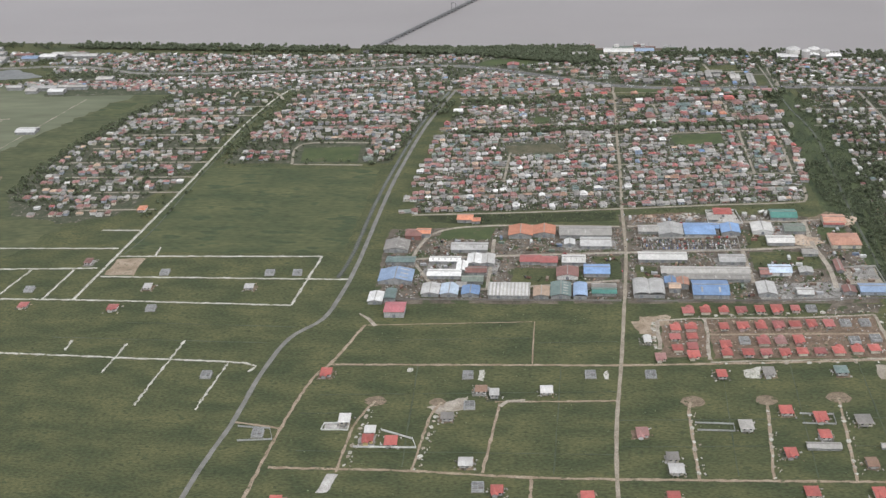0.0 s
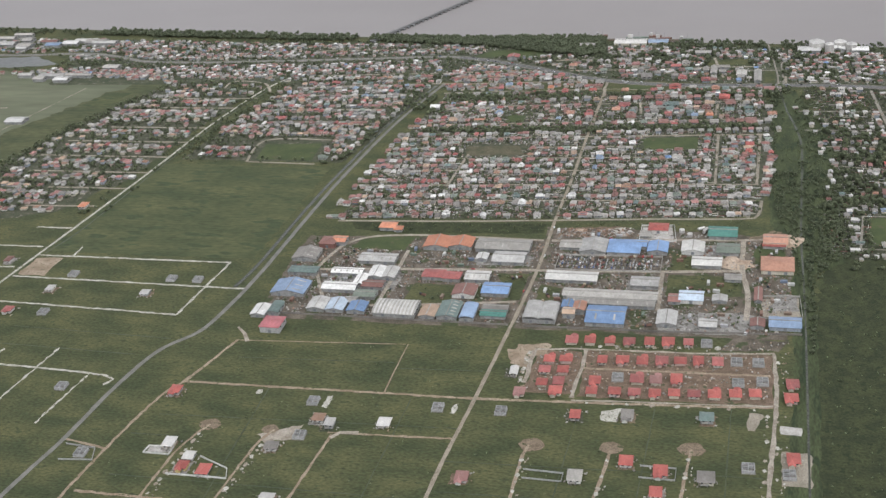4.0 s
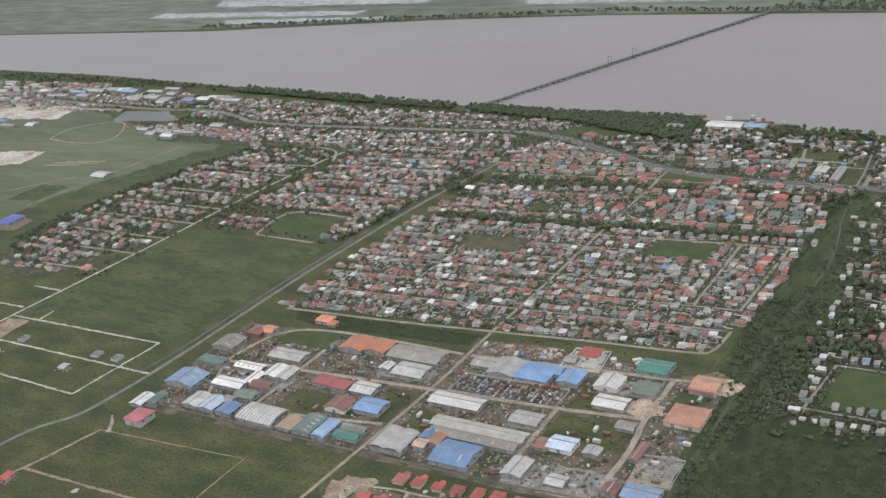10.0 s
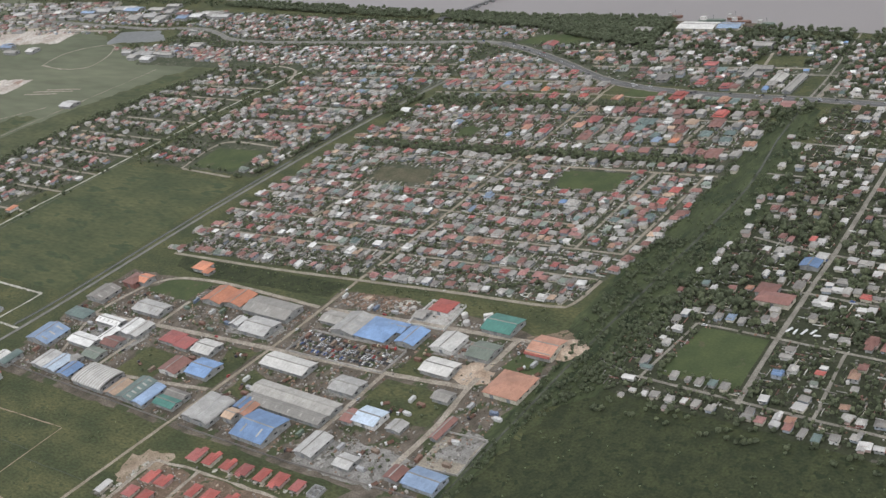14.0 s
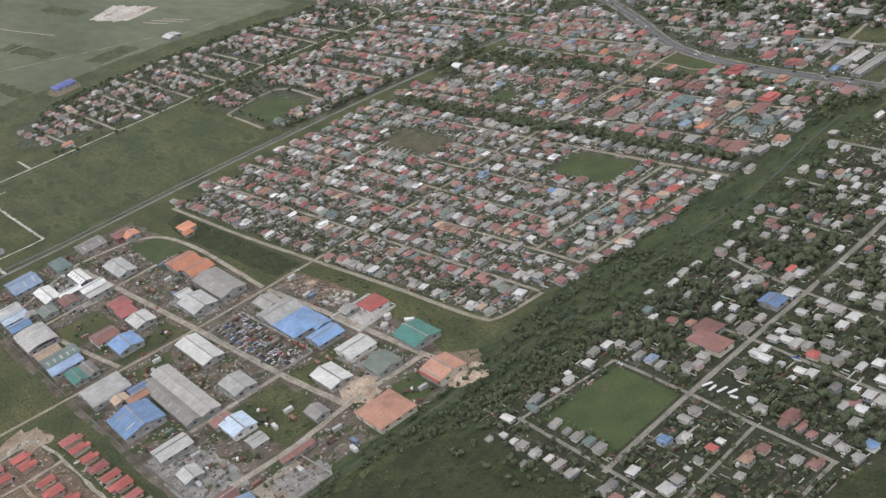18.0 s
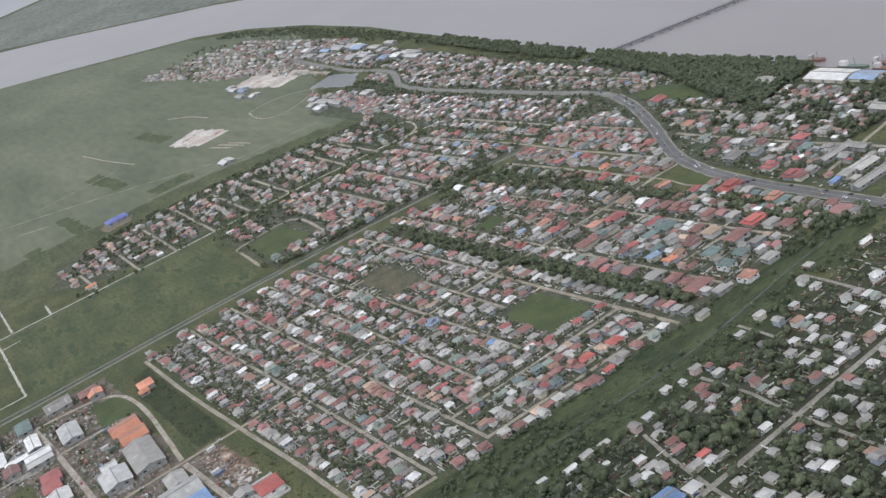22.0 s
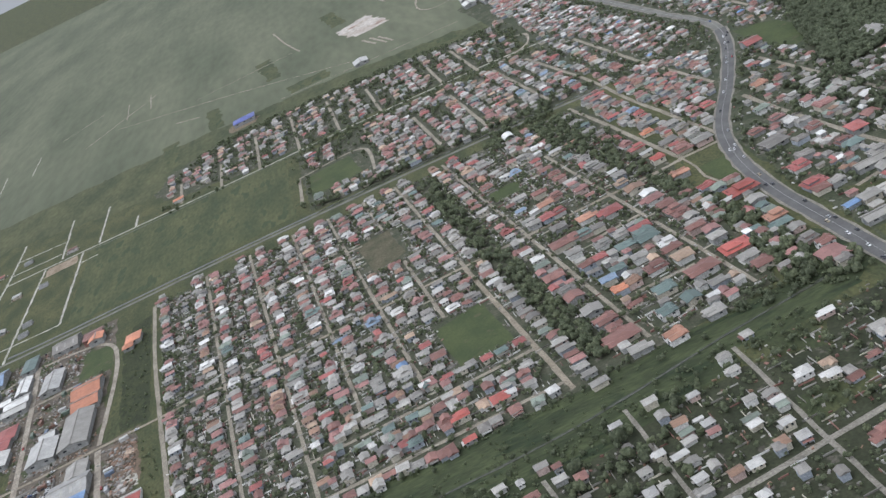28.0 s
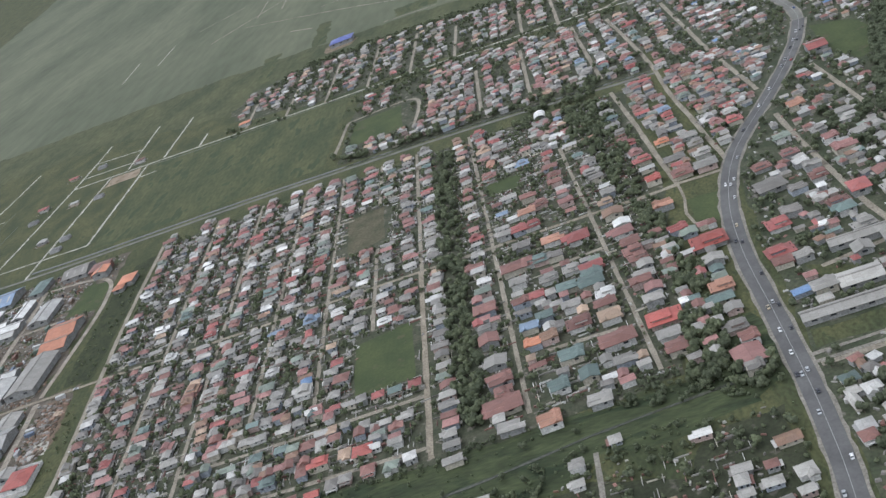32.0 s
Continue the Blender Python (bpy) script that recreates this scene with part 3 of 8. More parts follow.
ribbon("road", [(-10.2, -263.2), (-10.2, -165.2), (-6.2, -104.2), (-3, -55.6), (0, 0), (0, 55), (1, 98), (1, 153), (2, 240)], 1.6, 0.11, MAIN_ROAD, label="pale straight main estate road")
ribbon("road", [(-263.4, -53.5), (-258.4, -8), (-254, 30), (-247, 96), (-241, 165), (-235, 206), (-229, 236), (-220, 258)], 1.5, 0.10, WHITE_ROAD, label="pale straight country road")
ribbon("drain", [(-255, -6), (-249, 26), (-244, 96), (-238, 165), (-232, 206), (-226, 234)], 1.0, 0.06, WEEDY_WATER, label="weedy roadside ditch", category="drain", paving=False)
for pts in ([(-258.6, -8), (-151.6, -6.3)], [(-258.6, -30.2), (-133.6, -30.7)], [(-335, -54.6), (-263.3, -53.9), (-156.7, -56.9)], [(-151.6, -6.3), (-156.7, -56.9)], [(-330, 0), (-260.3, 1)], [(-340, -24.5), (-263.6, -21.2)], [(-297, -23.7), (-303.4, -54)], [(-274.8, -23), (-279, -54)], [(-277, 22.5), (-256, 22.7)], [(-238.2, 2.7), (-237.8, -7)], [(-330, -100.8), (-278, -102.5), (-225.5, -104.7), (-165.6, -107.5), (-163.2, -114)]):
    ribbon("lane", pts, 1.15, 0.09, WHITE_ROAD, ragged=0.3, step=2.0, label="white crushed-stone lane through grass")
for pts in ([(-203.8, -140.9), (-197.8, -89.6)], [(-177.6, -143.2), (-173.1, -106.3)], [(-226.1, -117), (-223.3, -92.8)], [(-249.5, -99.5), (-249.5, -90.6)], [(-628, -93), (-562, -90)], [(-610, -120), (-540, -114)]):
    ribbon("lane", pts, 0.9, 0.09, WHITE_ROAD, ragged=0.45, step=1.5, label="narrow white stone track")
for pts, w in (([(-129, -107.5), (-44.2, -105.2), (-6.2, -104.2), (69.8, -99.2), (105.8, -96.2)], 1.8), ([(-144, -199.5), (-140, -155.5), (-134.5, -120), (-128, -104.4), (-119.2, -74.2)], 1.8), ([(-161, -150.5), (-140, -154.5)], 1.5),
               ([(-139.1, -179.4), (-85.2, -179.2), (-41.2, -181.2), (16.8, -180.2), (85.8, -178.2), (108.8, -177.2)], 1.7), ([(-113.2, -181.2), (-111.2, -151.2), (-105.2, -134.2)], 1.6), ([(-85.2, -179.2), (-82.2, -145.2), (-78.2, -134.2)], 1.6),
               ([(-59.2, -179.2), (-55.2, -134.2)], 1.6), ([(-57.2, -133.2), (-7.7, -130.6)], 1.4), ([(18.8, -180.2), (18.8, -136.2), (20.8, -131.2)], 1.6), ([(44.8, -180.2), (49.8, -129.2)], 1.6), ([(73.8, -179.2), (77.8, -125.2)], 1.6),
               ([(31.8, -78.2), (104.8, -75.2)], 1.8), ([(-41.2, -181.2), (-41.2, -218.2)], 1.5)):
    ribbon("lane", pts, w * 0.72, 0.085, DIRT_ROAD, ragged=0.28, step=2.0, label="tan dirt lane between grassy plots")
for pts, w in (([(102.8, -263.2), (103.8, -169.2), (105.8, -118.2), (106.8, -96.2), (106.8, -76.2), (105.9, -58.8)], 1.8), ([(10.8, -66.7), (31.8, -64.2), (77.8, -62.1), (105.9, -58.8)], 1.2), ([(10.8, -67.2), (10.8, -91.2)], 1.9), ([(31.8, -64.2), (31.8, -78.2), (30.8, -99.2)], 1.6), ([(30.8, -100.7), (69.8, -97.8), (105.8, -95.2)], 0.9), ([(-55.2, -136.2), (-52.2, -132.7), (-45.2, -132)], 1.6), ([(-114.2, -74.7), (-118.2, -68.2), (-123.2, -63.7)], 1.5)):
    ribbon("lane", pts, w, 0.095, PALE_LANE, ragged=0.4, label="pale lane strewn with crushed white stone")
for pts, w in (([(-454, 178.6), (-421, 185)], 1.6), ([(-450, 184), (-409, 191)], 1.6), ([(-440, 189), (-405, 195)], 1.4), ([(-674, 120), (-600, 127), (-530, 136)], 1.3), ([(-646, 196), (-610, 206), (-566, 211)], 1.4), ([(-576, 296), (-498, 300)], 4.0), ([(-653, -77), (-689, -42)], 1.0), ([(-565, -45), (-657, 10)], 1.0), ([(-674, -17), (-603, -13)], 0.8), ([(-672, 3.5), (-604, 8)], 0.8), ([(-579, -18), (-490, 80), (-403, 164)], 0.7), ([(-486, 36), (-467, 55)], 1.2), ([(-394, 114), (-366, 234)], 0.6), ([(-539, 51), (-539, 130)], 0.6),
               ([(-504, 228), (-507, 250), (-490, 266), (-467, 271), (-448, 250), (-446, 230), (-472, 224), (-504, 228)], 1.3), ([(-260, 236), (-258, 250), (-234, 246), (-223, 228)], 1.4)):
    ribbon("lane", pts, w, 0.09, PALE_LANE, ragged=0.4, label="pale track across western fields")
for pts in ([(-129, -130.5), (-7.2, -124.2)], [(-134.5, -144), (-119.2, -143.2)], [(-9.2, -144.2), (102.8, -138.2)], [(-8.2, -161.2), (102.8, -156.2)], [(-130.8, -168.6), (-11.2, -166.2)], [(-230, -74.5), (-150, -76.5)], [(-260, -88.5), (-160, -90.5)], [(-113.2, -87.2), (-45.2, -83.2)], [(-41.2, -87.2), (-7.2, -85.2)], [(-91.2, -107.2), (-89.2, -177.2)], [(-31.2, -107.2), (-33.2, -179.2)], [(34.8, -103.2), (32.8, -177.2)], [(62.8, -102.2), (60.8, -177.2)], [(90.8, -99.2), (89.8, -175.2)]):
    ribbon("drain", pts, 0.45, 0.05, WEEDY_WATER, ragged=0.2, thick=0.02, label="shallow weedy drain between plots", category="drain", paving=False)
for pts in ([(-119.2, -74.2), (-44.2, -69.2)], [(-43.2, -69.2), (-43.2, -105.2)]):
    ribbon("track", pts, 0.5, 0.07, DIRT_ROAD, label="faint dirt track")
for pts, w in (([(-106, -9), (-66, -5), (0, 0), (57, 4), (92, 8)], 2.2), ([(-106, -9), (-98, 20), (-71, 30), (-2, 30)], 1.8), ([(-66, 14), (-66, -6), (-66.4, -39.2)], 1.8), ([(57, 4), (57.8, -30.5)], 2.0), ([(-92.4, -37), (-69.4, -39.2), (-4.1, -29.4)], 1.8),
               ([(92, 38), (92, 10), (95, -14), (94.7, -34.8)], 2.4), ([(2, 30), (40, 34), (92, 38)], 2.2), ([(-106, -9), (-92.4, -37)], 1.6), ([(92, 38), (103, 40)], 1.8)):
    ribbon("estate_road", pts, w, 0.10, PALE_LANE, label="dusty pale road inside the industrial estate")
ribbon("lane", [(-112, 43), (-51, 47), (0, 52), (48, 57), (90, 60.5), (98, 65), (99.5, 82)], 1.6, 0.10, CONCRETE, label="pale lane along the edge of the housing scheme")
SCHEME = [(52.5, 0.080, -119, 98), (75, 0.072, -118, 98), (94.5, 0.070, -117, 98), (113, 0.060, -116, 62), (130.5, 0.075, -114, 62), (146, 0.07, -113, -69), (146, 0.07, -29, 30), (161, 0.075, -112, 100), (183.5, 0.085, -110, 97), (213.2, 0.088, -62, 96)]
for y0, s, x0, x1 in SCHEME[1:]:
    ribbon("street", [(x0, y0 + s * x0), (0, y0), (x1, y0 + s * x1)] if x0 < 0 < x1 else [(x0, y0 + s * x0), (x1, y0 + s * x1)], 1.2, 0.09, CONCRETE, label="narrow pale street between house rows", category="street")
ribbon("street", [(2, 160.8), (103, 169)], 1.45, 0.11, MAIN_ROAD, label="broad tan street beside a playing field", category="street")
for pts in ([(76, 100), (75, 166)], [(97, 101), (98, 168)], [(-65, 88), (-63, 132)]):
    ribbon("street", pts, 1.5, 0.095, CONCRETE, label="narrow pale street between house rows", category="street")
HIGHWAY = [(-900, 328), (-715, 321), (-557, 311), (-469, 306), (-426, 309), (-397, 308), (-372, 300), (-346, 291), (-303, 289), (-252, 292), (-168, 298), (-130, 302), (-108, 301), (-82, 293), (-46, 277), (-9, 258.5), (22, 250.5), (54, 247.8), (92, 248.2), (128, 248.2), (164, 246), (260, 236), (420, 228)]
BEND = HIGHWAY.index((-108, 301))
ribbon("highway", HIGHWAY[BEND:], 4.5, 0.15, ASPHALT, label="broad four-lane asphalt highway with a bend", ragged=0.05)
ribbon("highway", HIGHWAY[:BEND + 1], 3.5, 0.145, GREY_ROAD, label="grey highway between crowded houses", ragged=0.1)
ribbon("shoulder", HIGHWAY[BEND:], 5.9, 0.10, STREET, label="dusty highway shoulder", ragged=0.3)
ribbon("shoulder", HIGHWAY[:BEND + 1], 4.6, 0.095, STREET, label="dusty highway shoulder", ragged=0.4)
ribbon("median_line", HIGHWAY, 0.11, 0.175, PAINT_LINE, label="pale centre line of the highway", ragged=0.0, thick=0.01)
for pts in ([(-207, 238), (-125.8, 246.5), (-80, 248.5), (-52.7, 250.9), (-26.6, 253), (-3, 255)], [(-102, 229.7), (-62.4, 233.8), (-36, 236), (0.9, 239.4)], [(3, 226.7), (2, 234), (0.9, 239.4), (1.7, 246.7), (1.7, 252.5)], [(1.6, 173), (1.8, 188.8)], [(28.3, 198), (26.5, 214.8)], [(72.2, 197), (72.6, 214.5)], [(112.4, 252), (112, 265)], [(-209, 197), (-133, 200)], [(-215, 222), (-122, 228)], [(-202, 175.9), (-138, 179)], [(-326, 94), (-247, 95)], [(-332, 117), (-246, 118)], [(-326, 140), (-244, 141)], [(-308, 163.5), (-242, 164.5)], [(-288, 198.5), (-237, 199)], [(-300, 72), (-250, 73)]):
    ribbon("street", pts, 1.6, 0.09, CONCRETE, label="narrow pale street between house rows", category="street")
for pts in ([(-192, 114.2), (-150, 113.1)], [(-193, 114.2), (-193, 146.7), (-150, 148.8)], [(-300, 47.5), (-256, 49.5)],
            [(-300, 215), (-228, 217)], [(-95, 269.4), (-52, 274)], [(-26, 274), (5, 275.5), (47.5, 278.8), (69, 281.4), (100, 283)], [(-58, 293), (40, 301)], [(-200, 262), (-110, 268)], [(74, 262), (67, 300)], [(-220, 315), (-120, 320)]):
    ribbon("street", pts, 1.6, 0.09, CONCRETE, label="narrow pale street between house rows", category="street")
ribbon("lane", [(0.9, 239.4), (12.8, 239.8), (22.6, 238.8), (30.2, 239.9), (32.2, 242.1)], 0.8, 0.085, CONCRETE, label="winding pale lane round a green plot")
ribbon("road", [(179.5, 32), (178.5, 40), (176, 68), (174, 96), (172.5, 121), (170.5, 145), (168.6, 165), (166.6, 187), (164, 213), (161.5, 240)], 1.8, 0.10, STREET, label="pale road through a leafy district")
for pts in ([(143, 34), (178, 33.5), (226, 33)], [(147, 68), (176, 68), (224, 67)], [(144, 34), (147, 68)], [(203, 33), (199, 67)], [(226, 33), (223, 67)], [(157, 95), (173, 96), (230, 94)], [(139.6, 126.7), (168.5, 122.5), (230, 119)], [(133, 152.4), (153.4, 153.8), (169, 153), (230, 155)], [(122, 176), (164, 177)], [(119, 205), (163, 205), (230, 206)], [(108, 250), (107, 272), (105, 292), (101, 330)], [(111, 250), (110.5, 271), (110.5, 291), (120.5, 296.5)], [(88, 274.7), (110, 276.3)]):
    ribbon("street", pts, 1.1, 0.09, STREET, label="narrow street with grass verges", category="street")
ribbon("canal", [(116.8, -263.2), (118.5, -41.4), (118, 40), (119, 90), (120, 150), (117.5, 178), (112.7, 205), (109, 238)], 0.8, 0.06, TAILWATER, label="weed-choked canal between trees", category="canal")

for q in ((182.5, 73.8, 7, 2.5), (102.5, 263, 4.5, 11), (23, 244, 6, 3), (-46, 187, 5, 5), (76, 290, 12, 6), (-455, 288, 36, 14), (49.5, 153.5, 15, 8.5), (-49, 138.5, 17, 8), (-172, 132, 19, 13), (162.5, 53, 12.5, 12), (-82, 21, 14, 7)):
    claim(*q)
for x in range(-100, 98, 2):
    claim(x, 172.6 + 0.078 * (x - 20), 1.2, 2.5)


# ---- industrial buildings ----


def warehouse(x, y, w, d, h, roof, style="gable", along=None, label="", wall=None, name="warehouse", bays=True, rise=None, turn=0.0, skylights=0):
    """A shed: walls, a thick roof of its style, shutters, high windows and a ridge cap."""
    if len(label.split()) < 5:
        label += " in a dusty yard"
    x, y = x - 0.7, y + 0.6
    roof = "bright" if roof == "white" else roof
    ob = thing(name, x, y, turn, 0.04, label, "warehouse", "sheds of the industrial estate")
    along = along or ("y" if d > w else "x")
    h *= 0.58
    span = w if along == "y" else d
    rise = rise or max(0.7, span * (0.11 if style != "vault" else 0.19))
    bm = bmesh.new()
    block(bm, -w / 2, w / 2, -d / 2, d / 2, 0, h)
    if style == "gable":
        for e in (-1, 1):
            if along == "y":
                a = [(-w / 2, e * d / 2, h), (w / 2, e * d / 2, h), (0, e * d / 2, h + rise * 0.97)]
            else:
                a = [(e * w / 2, -d / 2, h), (e * w / 2, d / 2, h), (e * w / 2, 0, h + rise * 0.97)]
            bm.faces.new([bm.verts.new(p) for p in a])
    part("wall", bm, wall or SHED_WALL, ob)
    bm = bmesh.new()
    args = (-w / 2, w / 2, -d / 2, d / 2, h + 0.14, rise)
    if style == "hip":
        hip(bm, *args)
    elif style == "vault":
        vault(bm, *args, along=along)
    else:
        gable(bm, *args, along=along)
    top = part("roof", bm, ROOF[roof], ob)
    if style == "gable":
        bm = bmesh.new()
        if along == "y":
            block(bm, -0.22, 0.22, -d / 2 - 0.2, d / 2 + 0.2, h + rise + 0.10, h + rise + 0.26)
        else:
            block(bm, -w / 2 - 0.2, w / 2 + 0.2, -0.22, 0.22, h + rise + 0.10, h + rise + 0.26)
        part("ridge_cap", bm, ROOF["zinc"], top)
        # sheet joints that run down the slope, and pale skylight sheets
        run = d if along == "y" else w
        for i in range(skylights):
            u = -run / 2 + run * (i + 0.5) / skylights
            bm = bmesh.new()
            s0, s1 = 0.25, 0.75
            p = []
            for s, dz in ((s0, 0), (s1, 0)):
                for e in (-0.4, 0.4):
                    q = (span / 2 * s, u + e) if along == "y" else (u + e, -span / 2 * s)
                    p.append((q[0], q[1], h + 0.14 + rise * (1 - s) + 0.05))
            bm.faces.new([bm.verts.new(p[k]) for k in (0, 1, 3, 2)])
            part("skylight", bm, ROOF["pale"], top)
    bm = bmesh.new()
    block(bm, -0.7, 0.7, -0.06, 0.06, 0, min(1.6, h - 0.3))
    me = mesh_of("shutter", bm, DOOR)
    n = max(1, int(w / 7)) if bays else 0
    for i in range(n):
        share("shutter", me, ob, pose(-w / 2 + w * (i + 0.5) / n, -d / 2 - 0.05, 0))
    bm = bmesh.new()
    block(bm, -0.05, 0.05, -0.6, 0.6, -0.25, 0.25)
    me = mesh_of("window", bm, GLASS)
    n = max(1, int(d / 4))
    for i in range(n):
        share("window", me, ob, pose(w / 2 + 0.03, -d / 2 + d * (i + 0.5) / n, h * 0.72))
    claim(x, y, w / 2 + 0.4, d / 2 + 0.4)
    return ob


W = warehouse
W(-110, -30, 16, 12, 3.2, "dusk", "gable", "y", "blue-roofed warehouse beside the canal road", skylights=3)
W(-87, -27, 16, 6.5, 3.4, "white", "gable", "x", "long bright white hall")
W(-79, -20, 5, 9, 3.4, "white", "gable", "y", "white covered link between two halls", bays=False)
W(-88, -12, 15, 5, 3, "white", "gable", "x", "white shed with small roof vents", skylights=5)
W(-73, -32, 10, 6, 2.8, "green", "gable", "x", "grey-green roofed store beside white halls")
W(-72, -23, 10, 6, 3, "rust", "gable", "x", "rust-red roofed store")
W(-73.5, -12, 6.5, 10, 3.4, "white", "gable", "y", "white steep-roofed depot hall")
W(-67, -12, 6.5, 10, 3.2, "cream", "gable", "y", "white depot hall beside its twin")
W(-77, 2, 18, 8, 3.2, "mist", "gable", "x", "pale grey wide warehouse", skylights=4)
W(-110, -13, 14, 6, 3, "teal", "hip", None, "dark green roofed store")
W(-114, 3, 12, 11, 3, "slate", "gable", "y", "dark slate-grey shed with a long roof", skylights=3)
W(-107, 16, 8, 8, 4.2, "rust", "hip", None, "maroon-walled building", wall=ROOF["rust"])
W(-102, 18, 7, 6, 4.2, "orange", "gable", "x", "orange-roofed block beside a maroon one")
W(-82, 36, 8, 6, 3.2, "orange", "hip", None, "orange-roofed house on open grass")
W(-76, 34, 4, 4, 2.6, "orange", "hip", None, "small orange-roofed annex")
W(-52, 20, 12, 11, 3.4, "orange", "gable", "y", "bright orange warehouse with twin ridges")
W(-40, 21, 11, 10, 3.4, "orange", "gable", "y", "bright orange warehouse wing")
W(-19, 20, 26, 10.5, 3.6, "zinc", "gable", "x", "large grey zinc-roofed warehouse", skylights=3)
W(-14, 8, 15, 10, 3.2, "mist", "gable", "x", "light grey workshop")
W(-27, 8, 5, 5.5, 2.8, "white", "gable", "y", "small white shed with dark skylights")
W(-46, -11, 10, 7, 3, "red", "hip", None, "red hipped-roof store")
W(-37, -12, 8, 6.5, 3, "red", "hip", None, "red hipped-roof wing")
W(-25, -11, 11, 8, 3.2, "cream", "gable", "x", "pale flat-pitched shed", skylights=4)
W(-28, -25, 10, 9, 3.2, "rust", "gable", "y", "maroon-roofed office with white walls", wall=WALL[1])
W(-14, -22, 12, 9.5, 3.4, "blue", "gable", "x", "blue-roofed warehouse at the road junction")
W(-92, -43, 8, 10, 3, "mist", "gable", "y", "weathered grey shed row end")
W(-83, -43, 8, 10, 3, "ice", "gable", "y", "weathered grey shed")
W(-73, -44, 8, 8, 3, "blue", "gable", "y", "pale blue roofed shed")
W(-78, -38, 5, 5, 2.6, "pale", "gable", "x", "small pale shed behind others")
HANGAR = W(-55, -43, 19, 12, 3.2, "cream", "vault", "x", "large white arched hangar with raised ribs", rise=1.3)
# raised ribs over the hangar's arch
rib = bmesh.new()
vault(rib, -0.12, 0.12, -6, 6, 3.2 * 0.58 + 0.17, 1.32, over=0.3, thick=0.06, along="x")
RIB = mesh_of("rib", rib, ROOF["pale"])
for i in range(12):
    share("rib", RIB, HANGAR, pose(-9.4 + i * 1.7, 0, 0))
W(-40, -44, 7, 9, 2.6, "tan", "gable", "y", "tan-roofed lean store")
W(-31, -42, 9, 13, 3, "teal", "gable", "y", "green warehouse with dark roof vents", skylights=5)
W(-22, -43, 6, 12, 3, "dusk", "vault", "y", "pale blue arched shed")
W(-11, -43, 11, 5, 2.8, "jade", "gable", "x", "green-roofed low store")
W(-11, -38, 11, 4, 2.8, "slate", "gable", "x", "dark grey low store")
W(6, -40, 7, 14, 3.2, "mist", "vault", "y", "white arched warehouse")
W(13, -40, 7, 14, 3.2, "mist", "vault", "y", "white arched warehouse beside its twin")
W(20.5, -32, 6, 6, 3.0, "blue", "gable", "y", "narrow blue-roofed shed")
W(21.5, -39, 5, 5, 4.4, "tan", "gable", "x", "small tan-roofed tower block")
W(25.5, -34.5, 5, 7, 4.2, "clay", "gable", "y", "tall narrow orange-roofed block")
W(37.5, -40, 16, 14, 3.8, "blue", "gable", "x", "large bright blue warehouse", skylights=2)
W(18, -7, 23, 8, 3, "cream", "gable", "x", "long white low warehouse")
W(37, -22, 41, 6.5, 3.4, "pale", "gable", "x", "very long weathered grey factory shed", skylights=7)
W(38, -28, 38, 5.5, 3.0, "zinc", "gable", "x", "second ridge of the long grey factory", skylights=6)
W(51, -9, 12, 8, 3, "mist", "gable", "x", "grey workshop with an apron")
W(24, 23, 12, 13, 3.2, "mist", "gable", "y", "pale corrugated warehouse", skylights=4)
W(38.5, 23, 15, 13, 3.6, "blue", "hip", None, "bright blue hipped warehouse")
W(44, 27, 9, 6, 3.2, "blue", "gable", "x", "blue loading wing")
W(54, 24, 9, 10, 3.4, "blue", "gable", "y", "blue-roofed side hall")
W(13, 24, 10, 7, 2.8, "zinc", "gable", "x", "small grey store", skylights=2)
W(52.5, 45, 9, 7.5, 3, "scarlet", "hip", None, "red-roofed office in a concrete yard", wall=WALL[1])
W(47, 38, 5, 5, 2.4, "pale", "gable", "x", "small pale yard shed")
W(83, 42, 13, 10, 3.4, "jade", "gable", "x", "bright green roofed warehouse")
W(107, 35, 10.5, 10, 4.2, "clay", "gable", "x", "red and orange roofed hall", wall=WALL[0])
W(106.5, 30.4, 10, 1.6, 3.2, "scarlet", "gable", "x", "red front verandah of a hall", bays=False)
W(108, 12, 14, 13, 3.4, "clay", "hip", None, "broad orange hipped hall", wall=WALL[0])
W(77, 12, 13, 8, 3.2, "cream", "gable", "x", "pale grey free-standing warehouse")
W(70, 26, 10, 10, 3, "cream", "gable", "y", "pale roofed plant hall", wall=WALL[1])
W(86, 26, 10, 9, 2.8, "green", "gable", "x", "grey-green weathered shed")
W(72, -20, 10, 8, 3.4, "ice", "gable", "x", "pale blue curved-roof depot", wall=WALL[1])
W(65, -22, 5, 6.5, 2.8, "rust", "gable", "x", "maroon lean-to shed")
W(63, -39, 8, 11, 3, "mist", "gable", "y", "pale grey sheeted store")
W(80, -41, 7, 6, 2.4, "mist", "gable", "x", "low pale flat store")
W(111, -38, 12.5, 8, 3.2, "dusk", "gable", "x", "blue-roofed warehouse at the estate corner", wall=WALL[4])
W(100, -39, 5.5, 6, 2.8, "rust", "gable", "y", "maroon small store")
W(89, -1, 7, 5, 2.8, "zinc", "gable", "x", "small grey workshop")
W(100, -15, 3, 11, 2.4, "rust", "gable", "y", "rusty long open shed")
W(84, -20, 6, 5, 2.4, "mist", "gable", "y", "small pale shed on open ground")
W(-106.2, -63.2, 9, 9, 5.2, "pink", "hip", None, "pink-roofed two-storey building under construction", wall=WALL[2])
W(-116.8, -51.2, 6.5, 9, 3, "white", "gable", "y", "white-roofed shed")
W(-110.3, -49, 5, 9, 3, "teal", "vault", "y", "green arched shed")
